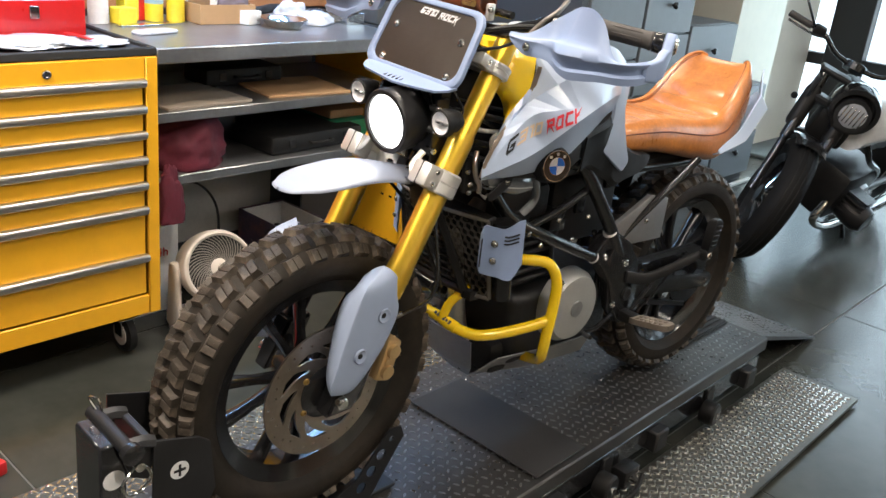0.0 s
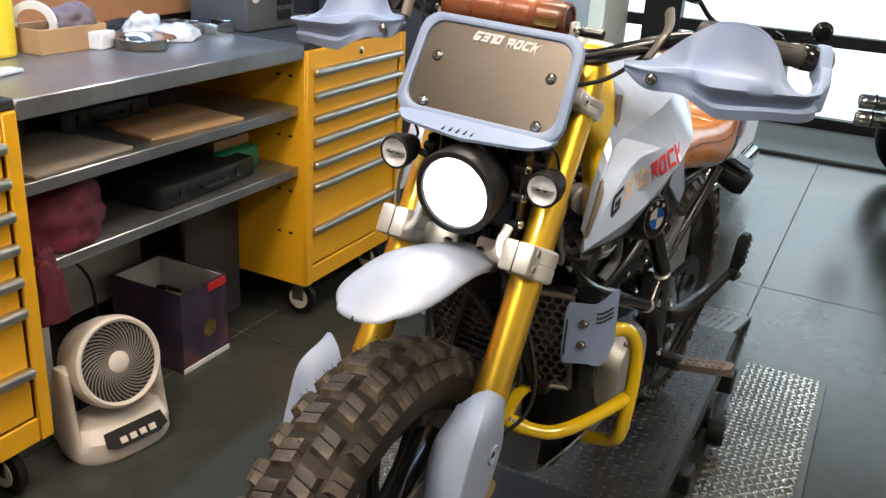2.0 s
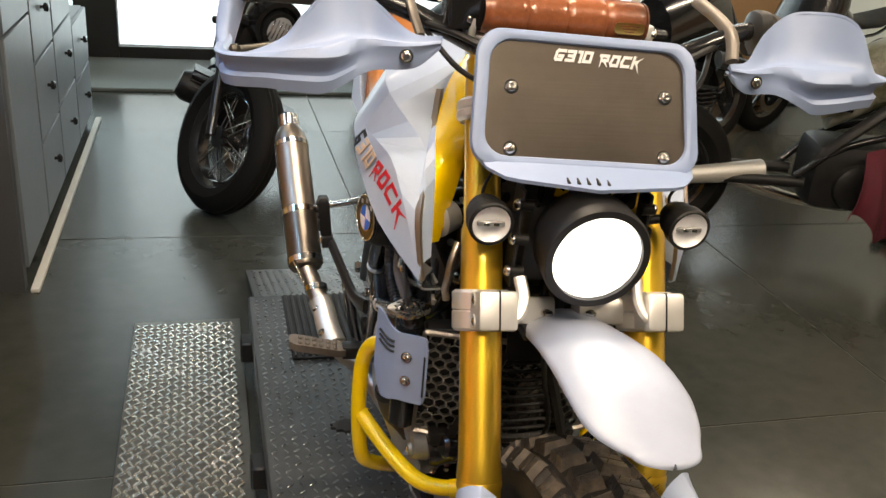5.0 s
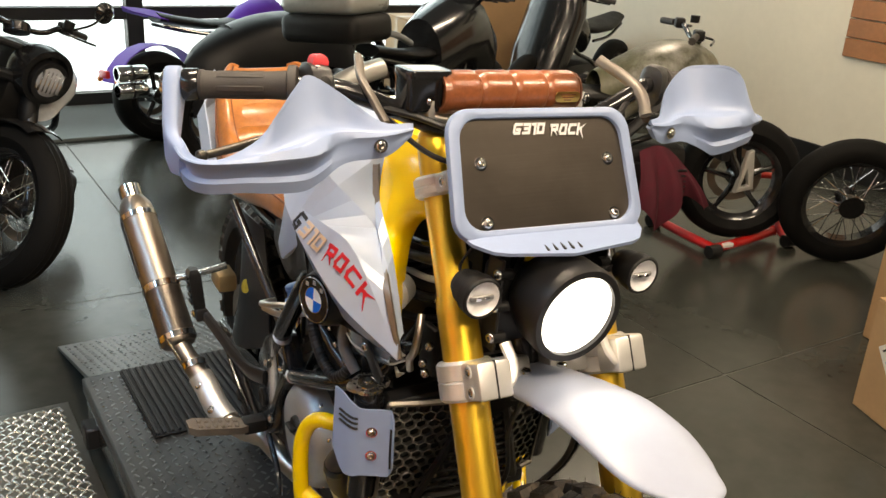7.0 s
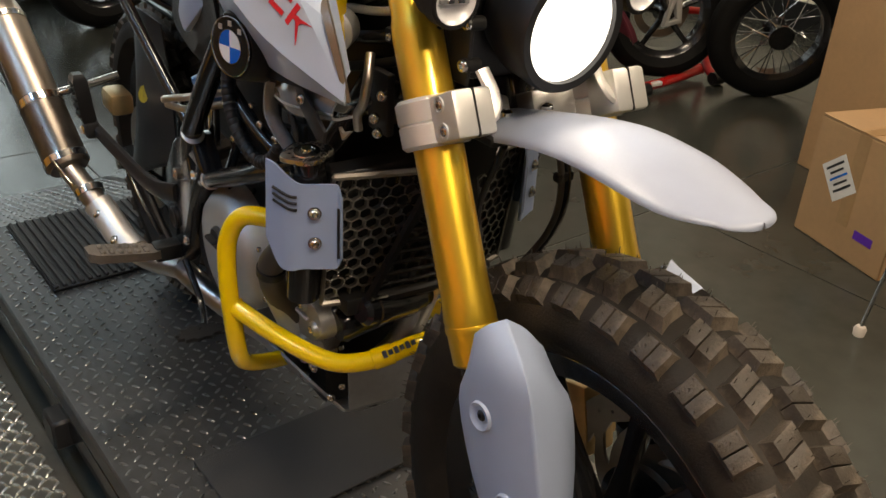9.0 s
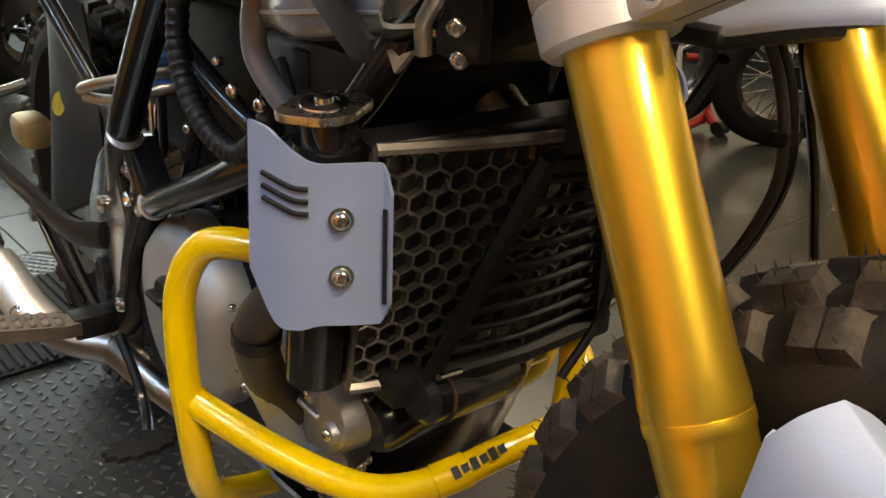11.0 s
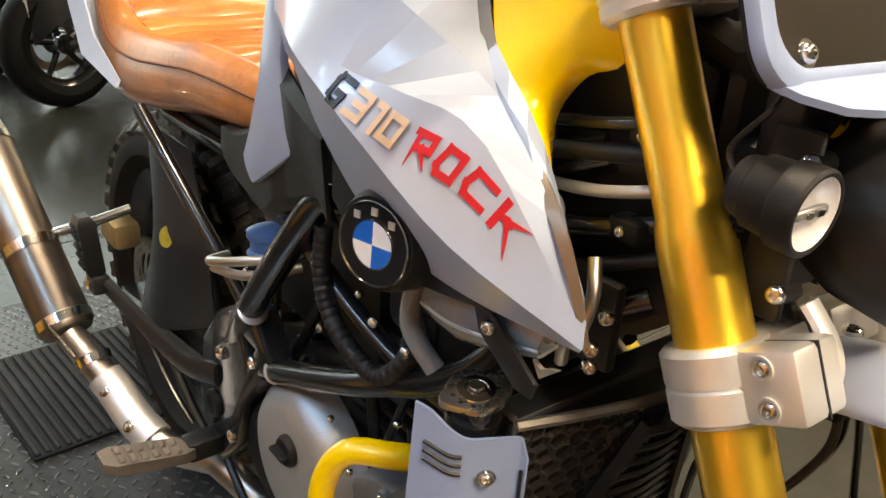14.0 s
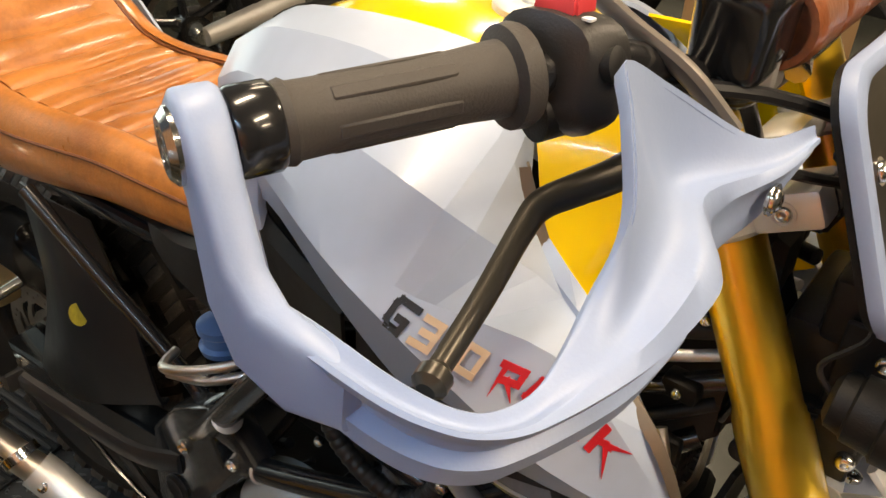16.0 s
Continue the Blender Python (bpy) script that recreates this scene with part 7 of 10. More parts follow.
# radiator with honeycomb guard and side wings
part("radiator", box(B(), (0, 0, 0), (0.285, 0.03, 0.20), 0.004), BLACK, bike, "black radiator core", m=Matrix.Translation((0, -0.052, 0.812)) @ Matrix.Rotation(radians(13), 4, "X"))
for s, mr in SIDES:
    bm = B()
    rod(bm, (-0.160, -0.055, 0.905), (-0.160, -0.030, 0.715), 0.024, 0.022, 20)
    part("radiator_tank", bm, BLACK_GLOSS, bike, "gloss black radiator end tank", m=mr)
part("filler_neck", rod(B(), (-0.160, -0.058, 0.90), (-0.163, -0.061, 0.928), 0.019, None, 20), BLACK_GLOSS, bike)
cap = []
for k in range(48):
    a = 2 * math.pi * k / 48
    r = 0.0255 + 0.0075 * max(0, math.cos(2 * (a - 0.6))) ** 3
    cap.append((r * math.cos(a), r * math.sin(a)))
CPM = frame_at((-0.166, -0.062, 0.9265), (-0.1, -0.1, 1))
rc = part("radiator_cap", plate(B(), cap, 0.006, None, 0.002), surface("brushed_cap_steel", (0.60, 0.57, 0.52), 0.27, 1.0, 0.1, 20), bike, "steel pressure cap with two ears", m=CPM)
part("cap_dome", lathe(B(), (0, 0, 0.005), (0, 0, 1), [(0, 0.017), (0.002, 0.016), (0.003, 0.010), (0.002, 0.009), (0.002, 0.007), (0.006, 0.006), (0.006, 0)], 26), STEEL, rc, m=CPM)
for k in range(12):
    a = 2 * math.pi * k / 12
    part("cap_mark", box(B(), (0.0205 * math.cos(a), 0.0205 * math.sin(a), 0.0062), (0.004, 0.003, 0.0004)), BLACK, rc, m=CPM)


def rad_face(u, v):
    """A point of the guard's face, which bows forwards in the middle; u across, v up from its foot, both 0..1."""
    x = -0.145 + 0.29 * u
    z = 0.710 + 0.196 * v
    y = -0.048 - 0.036 * v - 0.036 * (1 - abs(2 * u - 1) ** 1.3) - 0.006
    return Vector((x, y, z))


def honeycomb(parent, material, label):
    """Hexagonal mesh: six struts round every opening, joined in one part."""
    bm = B()
    nx, a = 30, 0.0102
    px_, py_ = a * math.sqrt(3), a * 1.5
    nu, nv = int(0.29 / px_), int(0.196 / py_)
    for j in range(nv + 1):
        for i in range(nu + 1):
            cx, cz = (i + 0.5 * (j % 2)) * px_, j * py_
            if cx > 0.29 or cz > 0.196:
                continue
            P, Q = [], []
            for k in range(6):
                ang = radians(60 * k + 30)
                for rr, lst in ((a * 1.0, P), (a * 0.885, Q)):
                    u = min(max((cx + rr * math.cos(ang)) / 0.29, 0), 1)
                    v = min(max((cz + rr * math.sin(ang)) / 0.196, 0), 1)
                    lst.append(rad_face(u, v))
            vp, vq = [bm.verts.new(p) for p in P], [bm.verts.new(q) for q in Q]
            vb = [bm.verts.new(q + Vector((0, 0.007, 0))) for q in Q]
            for k in range(6):
                n = (k + 1) % 6
                for f in ((vp[k], vp[n], vq[n], vq[k]), (vq[k], vq[n], vb[n], vb[k])):
                    try:
                        bm.faces.new(f)
                    except ValueError:
                        pass
    return part("honeycomb_guard", bm, material, parent, label, smooth=0)


hc = tagged(honeycomb(bike, surface("bare_guard_metal", (0.30, 0.28, 0.25), 0.28, 0.9, 0.25, 14), "pressed honeycomb radiator guard"), kind="stuff")
bm = B()
for u0, u1, v0, v1 in ((0, 1, 0.97, 1.03), (0, 1, -0.03, 0.03)):
    pts = [rad_face(u0 + (u1 - u0) * k / 12, (v0 + v1) / 2) + Vector((0, -0.001, 0)) for k in range(13)]
    tube(bm, pts, 0.005, 6, 1, 0.5)
for u in (0.0, 1.0):
    tube(bm, [rad_face(u, k / 6) for k in range(7)], 0.005, 6, 1, 0.5)
part("guard_frame", bm, surface("bare_steel_edge", (0.24, 0.22, 0.19), 0.4, 0.8), hc)
# black centre grille
gr = B()
GT, GB = 0.030, 0.090
fr_pts = [rad_face(0.5 - GT / 0.29, 0.93), rad_face(0.5 + GT / 0.29, 0.93), rad_face(0.5 + GB / 0.29, 0.04), rad_face(0.5 - GB / 0.29, 0.04)]
fr_pts = [p + Vector((0, -0.012, 0)) for p in fr_pts]
for a, b in zip(fr_pts, fr_pts[1:] + fr_pts[:1]):
    tube(gr, [a, (a + b) / 2 + Vector((0, -0.006 if abs(a.z - b.z) < 0.02 else 0, 0)), b], 0.0105, 6, 3, 0.7)
cg = part("centre_grille", gr, BLACK_PLASTIC, bike, "black plastic centre grille")
for k in range(9):
    t = 0.09 + k * 0.10
    v = 0.93 - t * 0.89
    hw = (GT + (GB - GT) * t) / 0.29
    a, b = rad_face(0.5 - hw, v) + Vector((0, -0.012, 0)), rad_face(0.5 + hw, v) + Vector((0, -0.012, 0))
    part("grille_slat", tube(B(), [a, (a + b) / 2 + Vector((0, -0.008, 0)), b], 0.0032, 6, 3), BLACK_PLASTIC, cg)
bm = B()
sheet(bm, [[(-0.045, -0.165, 0.985), (0, -0.172, 0.99), (0.045, -0.165, 0.985)], [(-0.038, -0.150, 0.905), (0, -0.160, 0.905), (0.038, -0.150, 0.905)]], 0.006)
bmesh.ops.recalc_face_normals(bm, faces=bm.faces)
part("ribbed_cover", bm, BLACK_PLASTIC, bike, "ribbed black cover above the radiator")
for sx in (-0.095, 0.085):
    part("grille_foot", box(B(), (sx, -0.066, 0.708), (0.055, 0.034, 0.026), 0.005, None, 2), BLACK_PLASTIC, bike)

# bent side wings with three slots, a long slot and two bolts
for s, mr in SIDES:
    # flat pattern u along the width, v up, folded at u = 0.028 and u = 0.060
    def fold(u, v, off=0.0):
        pts = [Vector(q) for q in ((-0.137, -0.103), (-0.139, -0.094), (-0.190, -0.066), (-0.212, -0.020))]
        us = [0.0, 0.010, 0.068, 0.118]

        def flat(w):
            k = 0 if w <= us[1] else 1 if w <= us[2] else 2
            return pts[k].lerp(pts[k + 1], (w - us[k]) / (us[k + 1] - us[k]))
        # each fold is rounded over a short stretch either side of its line
        p, tan = flat(u), flat(u + 0.0005) - flat(u - 0.0005)
        for c, r in ((us[1], 0.004), (us[2], 0.014)):
            if abs(u - c) < r:
                a, q, b = flat(c - r), flat(c), flat(c + r)
                t = (u - c + r) / (2 * r)
                p = a * (1 - t) ** 2 + q * 2 * t * (1 - t) + b * t * t
                tan = (q - a) * (1 - t) + (b - q) * t
        tan.normalize()
        n = Vector((tan.y, -tan.x, 0))
        n = n if n.x < 0 else -n
        return Vector((p.x, p.y, v)) + n * off
    top_ = [(0.0, 0.880), (0.010, 0.897), (0.035, 0.898), (0.055, 0.898), (0.068, 0.905), (0.085, 0.918), (0.100, 0.922)]
    bot_ = [(0.0, 0.800), (0.010, 0.785), (0.035, 0.783), (0.055, 0.783), (0.068, 0.779), (0.085, 0.782), (0.104, 0.818)]
    te, be_ = [[p.copy() for p in smooth_path([Vector((a, b, 0)) for a, b in q], 5)] for q in (top_, bot_)]
    bm = B()
    rows = []
    for i in range(9):
        t = i / 8
        rows.append([fold(a.x + (b.x - a.x) * t, a.y + (b.y - a.y) * t, 0.006) for a, b in zip(te, be_)])
    sheet(bm, rows, 0.003)
    bmesh.ops.recalc_face_normals(bm, faces=bm.faces)
    wg = part("radiator_wing", bm, GREY_BLUE, bike, "grey-blue folded radiator side guard", m=mr, smooth=35)
    for z in (0.861, 0.8205):
        p = fold(0.040, z, 0.0072)
        n = Vector((-0.47, -0.88, 0))
        part("wing_washer", lathe(B(), p, n, [(0, 0.0085), (0.0015, 0.0085), (0.0015, 0.004)], 20), STEEL, wg, m=mr)
        bolt(wg, p + n * 0.0012, n, 0.0066, 0.0055, m=mr)
    for k in range(3):
        z = 0.885 - k * 0.0085
        part("slot", tube(B(), [fold(0.060, z - 0.004, 0.0062), fold(0.070, z - 0.003, 0.0066), fold(0.090, z + 0.004, 0.0066)], 0.0021, 6, 3), BLACK, wg, m=mr)
    part("slot", tube(B(), [fold(0.004, 0.868, 0.0066), fold(0.004, 0.83, 0.0066), fold(0.004, 0.80, 0.0066)], 0.0018, 6, 2), BLACK, wg, m=mr)

# yellow crash bars
for s, mr in SIDES:
    bm = tube(B(), [(-0.120, 0.025, 0.785), (-0.165, 0.045, 0.795), (-0.196, 0.080, 0.790), (-0.212, 0.098, 0.750), (-0.217, 0.095, 0.690), (-0.216, 0.088, 0.625), (-0.208, 0.092, 0.560), (-0.190, 0.108, 0.530), (-0.155, 0.125, 0.508), (-0.105, 0.142, 0.490)], 0.0135, 18, 5)
    cb = part("crash_bar", bm, YELLOW, bike, "yellow tubular crash bar", m=mr)
    bm = tube(B(), [(-0.214, 0.090, 0.648), (-0.180, 0.025, 0.627), (-0.145, -0.035, 0.613), (-0.115, -0.065, 0.609), (-0.075, -0.088, 0.618), (-0.035, -0.098, 0.630), (0.0, -0.098, 0.630)], 0.0135, 18, 5)
    part("crash_bar_brace", bm, YELLOW, cb, m=mr)
    part("clamp_sleeve", lathe(B(), (-0.083, -0.084, 0.615), (0.85, -0.3, 0.27), [(0, 0.0135), (0.001, 0.0152), (0.030, 0.0152), (0.031, 0.0135)], 18), YELLOW, cb, m=mr)
    if s == -1:
        part("mount_strut", tube(B(), [(-0.045, -0.098, 0.632), (-0.06, -0.088, 0.68), (-0.09, -0.06, 0.72)], 0.0115, 12, 4), YELLOW, cb, m=mr)
    part("weld_seam", hoop(B(), (-0.212, 0.087, 0.647), (0.5, -0.85, -0.28), [(0, 0.0138), (0.002, 0.0150), (0.004, 0.0138)], 18), YELLOW, cb, m=mr)
    part("end_plug", lathe(B(), (-0.105, 0.142, 0.490), (0.93, 0.3, -0.3), [(0, 0.0125), (0.003, 0.011), (0.003, 0)], 16), BLACK, cb, m=mr)
    for k in range(6):
        n = Vector((-0.45, -0.62, 0.64)).normalized()
        tan = Vector((0.93, -0.20, 0.28)).normalized()
        c = Vector((-0.066, -0.091, 0.6215)) + tan * 0.0085 * k + n * 0.0150
        part("brand_bar", box(B(), (0, 0, 0), (0.0062, 0.010 - 0.003 * (k % 2), 0.0009), 0, None), BLACK_INK, cb, m=mr @ frame_at(c, n, n.cross(tan)))
# starter under the radiator, and the cast case beside it
A0, A1 = Vector((-0.105, -0.088, 0.702)), Vector((0.022, -0.057, 0.678))
st = part("starter_motor", lathe(B(), A0, A1 - A0, [(0, 0), (0, 0.014), (0.006, 0.020), (0.020, 0.021), (0.021, 0.0235), (0.092, 0.0235), (0.093, 0.021), (0.112, 0.021), (0.115, 0.017), (0.128, 0.016), (0.128, 0)], 28), BLACK_GLOSS, bike, "black cylindrical starter motor")
for k in (-1, 1):
    part("through_bolt", rod(B(), A0 + Vector((0.012, 0.002 - 0.012, 0.012 * k + 0.010)), A1 + Vector((0, -0.012, 0.010 * k + 0.010)), 0.0028, None, 8), STEEL, st)
CASE = [(0.215, 0.632), (0.150, 0.690), (0.091, 0.712), (0.052, 0.690), (0.010, 0.684), (-0.030, 0.676), (-0.038, 0.644), (0.000, 0.612), (0.053, 0.596), (0.136, 0.600)]
CASE = [(p.x, p.y) for p in smooth_path([Vector((a, b, 0)) for a, b in CASE + CASE[:1]], 4)][:-1]
case_m = Matrix(((0, 0, -1, -0.085), (1, 0, 0, 0), (0, 1, 0, 0), (0, 0, 0, 1)))
ec = part("engine_case", plate(B(), CASE, 0.055, None, 0.010), ENGINE, bike, "bare cast aluminium engine case", m=case_m)
for a, b in ((0.190, 0.640), (0.095, 0.698), (0.010, 0.672), (-0.022, 0.650), (0.055, 0.610), (0.135, 0.614)):
    part("case_boss", lathe(B(), (-0.139, a, b), (-1, 0, 0), [(0, 0.011), (0.006, 0.009), (0.007, 0.006), (0.007, 0)], 16), ENGINE, ec)
    bolt(ec, (-0.145, a, b), (-1, 0, 0), 0.0055, 0.004)
part("case_rib", box(B(), (-0.142, 0.06, 0.655), (0.008, 0.13, 0.006), 0.002), ENGINE, ec)

# silencer on the rider's right
E0, E1 = Vector((-0.290, 0.712, 0.634)), Vector((-0.331, 1.000, 0.905))
ed = (E1 - E0).normalized()
el = (E1 - E0).length
sil = part("silencer", lathe(B(), E0, ed, [(0, 0.020), (0.002, 0.036), (0.010, 0.0405), (0.03, 0.0405), (el - 0.075, 0.0405), (el - 0.065, 0.0415), (el - 0.035, 0.036), (el - 0.015, 0.025)], 36), SILENCER_METAL, bike, "slim dark titanium silencer")
for a, w in ((0.010, 0.014), (0.135, 0.016), (el - 0.075, 0.012)):
    part("band", lathe(B(), E0 + ed * a, ed, [(0, 0.0405), (0.0, 0.0425), (w, 0.0425), (w, 0.0405)], 36), STEEL, sil)
part("carbon_sleeve", lathe(B(), E0 + ed * 0.026, ed, [(0, 0.0408), (0.108, 0.0408)], 36), surface("dark_titanium", (0.16, 0.14, 0.12), 0.3, 0.9, 0.2, 40), sil)
part("tail_pipe", lathe(B(), E0 + ed * (el - 0.02), ed, [(0, 0.026), (0.035, 0.026), (0.036, 0.022), (0.0, 0.021), (-0.05, 0.02)], 28), STEEL, sil, "open tail pipe tip")
part("spring", rod(B(), E0 + ed * 0.0 + Vector((-0.03, -0.02, 0.03)), E0 - ed * 0.05 + Vector((-0.012, -0.01, 0.02)), 0.004), STEEL, sil)
bn = Vector((-1, -0.35, -0.30))
bn = (bn - ed * bn.dot(ed)).normalized()
BPM = Matrix((bn.cross(ed), ed, bn)).transposed().to_4x4()
BPM.translation = E0 + ed * 0.255 + bn * 0.0405
part("badge_plate", box(B(), (0, 0, 0), (0.022, 0.15, 0.003), 0.001), BLACK, sil, "black maker's plate", m=BPM)
part("hanger", tube(B(), [E0 + ed * 0.143 + Vector((0.034, 0, 0.02)), (-0.215, 0.800, 0.765), (-0.16, 0.79, 0.78)], 0.008, 10, 4), STEEL, sil)
ht = part("link_pipe", tube(B(), [(-0.165, 0.485, 0.500), (-0.205, 0.530, 0.505), (-0.236, 0.579, 0.524), (-0.249, 0.638, 0.557), (-0.272, 0.685, 0.600), (-0.290, 0.714, 0.636)], 0.0215, 20, 5), TITANIUM, bike, "bare metal link pipe")
bm = tube(B(), [(-0.226, 0.555, 0.515), (-0.240, 0.595, 0.533), (-0.250, 0.640, 0.559), (-0.259, 0.662, 0.577)], lambda t: 0.0270, 16, 6)
hs = part("heat_shield", bm, SILVER, ht, "silver heat shield")
for k, p in enumerate(((-0.257, 0.574, 0.539), (-0.269, 0.632, 0.571))):
    bolt(hs, p, (-0.78, -0.25, 0.58), 0.0095, 0.004)
part("joint_clamp", lathe(B(), (-0.266, 0.676, 0.591), ed, [(0, 0.0245), (0, 0.027), (0.014, 0.027), (0.014, 0.0245)], 24), STEEL, ht)
# rear caliper
bm = B()
box(bm, (-0.120, 0.985, 0.662), (0.05, 0.085, 0.05), 0.012, None, 2)
part("rear_caliper", bm, GOLD_CAST, bike, "gold rear caliper")

# ---- wheel chock on the lift ----
ck = thing("wheel_chock", "black steel wheel chock clamping the front tyre", "wheel chock", FM @ Matrix.Translation((0, -0.464, 0)))
for s in (-1, 1):
    out = [(-0.392, 0.606), (-0.300, 0.580), (-0.276, 0.562), (-0.262, 0.450), (-0.285, 0.400), (-0.392, 0.400)]
    m = Matrix(((0, 0, s, s * 0.088), (1, 0, 0, 0), (0, 1, 0, 0), (0, 0, 0, 1)))
    part("jaw", plate(B(), out, 0.006, None, 0.0015), BLACK, ck, "black steel jaw plate", m=m)
    bm = plate(B(), circle(0.019, 24), 0.001)
    if s == 1:
        em = part("emblem", bm, WHITE_INK, ck, "round white emblem", m=Matrix(((0, 0, 1, 0.0942), (1, 0, 0, -0.340), (0, 1, 0, 0.523), (0, 0, 0, 1))))
        part("emblem_bar", box(B(), (0.0957, -0.340, 0.523), (0.0006, 0.024, 0.006)), BLACK_INK, em)
        part("emblem_bar", box(B(), (0.0957, -0.340, 0.523), (0.0006, 0.005, 0.026)), BLACK_INK, em)
# hinged clamp head reaching forwards from the jaws
bm = B()
box(bm, (0.02, -0.392, 0.580), (0.13, 0.016, 0.050), 0.003)
for q in (-0.02, 0.088):
    tube(bm, [(q, -0.388, 0.602), (q, -0.410, 0.610), (q, -0.440, 0.612)], 0.008, 6, 2, 1.6)
rod(bm, (-0.045, -0.440, 0.610), (0.110, -0.440, 0.610), 0.014, None, 18)
part("clamp_bar", bm, BLACK, ck)
part("knuckle", lathe(B(), (0.104, -0.440, 0.610), (1, 0, 0), [(0, 0.014), (0.0, 0.020), (0.014, 0.020), (0.018, 0.013), (0.018, 0)], 20), BLACK_GLOSS, ck)
part("gusset", plate(B(), [(-0.452, 0.600), (-0.392, 0.600), (-0.392, 0.520), (-0.430, 0.540)], 0.006), BLACK, ck, m=Matrix(((0, 0, 1, 0.080), (1, 0, 0, 0), (0, 1, 0, 0), (0, 0, 0, 1))))
part("clip", tube(B(), [(-0.03, -0.440, 0.622), (-0.04, -0.448, 0.645), (-0.02, -0.440, 0.650), (-0.015, -0.435, 0.625)], 0.0025, 6, 4), STEEL, ck)
part("pin", tube(B(), [(0.100, -0.425, 0.575), (0.112, -0.445, 0.572), (0.118, -0.462, 0.555), (0.118, -0.452, 0.532), (0.114, -0.425, 0.528), (0.110, -0.405, 0.545), (0.106, -0.410, 0.566), (0.104, -0.425, 0.575)], 0.0032, 8, 5), STEEL, ck, "locking pin with ring")
part("pin_head", rod(B(), (0.085, -0.425, 0.575), (0.112, -0.425, 0.575), 0.009), STEEL, ck)
part("post", box(B(), (0.02, -0.455, 0.41), (0.10, 0.05, 0.40), 0.004), BLACK_GLOSS, ck)
part("post_emblem", plate(B(), circle(0.020, 24), 0.001), WHITE_INK, ck, "round white emblem", m=Matrix(((0, 0, 1, 0.0705), (1, 0, 0, -0.455), (0, 1, 0, 0.535), (0, 0, 0, 1))))
for s in (-1, 1):
    out = [(-0.36, 0.205), (0.155, 0.205), (0.252, 0.362), (0.240, 0.392), (0.205, 0.396), (0.120, 0.292), (0.04, 0.255), (-0.2, 0.250)]
    holes = [circle(0.0145, 16, 0.133 + 0.026 * k, 0.261 + 0.0365 * k) for k in range(3)] + [circle(0.007, 12, 0.213, 0.368)] + [circle(0.012, 16, -0.08 + 0.06 * k, 0.226) for k in range(3)]
    m = Matrix(((0, 0, s, s * 0.080), (1, 0, 0, 0), (0, 1, 0, 0), (0, 0, 0, 1)))
    part("side_plate", plate(B(), out, 0.005, None, 0, holes), BLACK, ck, "drilled black cradle plate", m=m)
part("cradle", box(B(), (0, 0.0, 0.217), (0.16, 0.5, 0.012), 0.003), BLACK, ck)

# ---- parked motorcycles ----


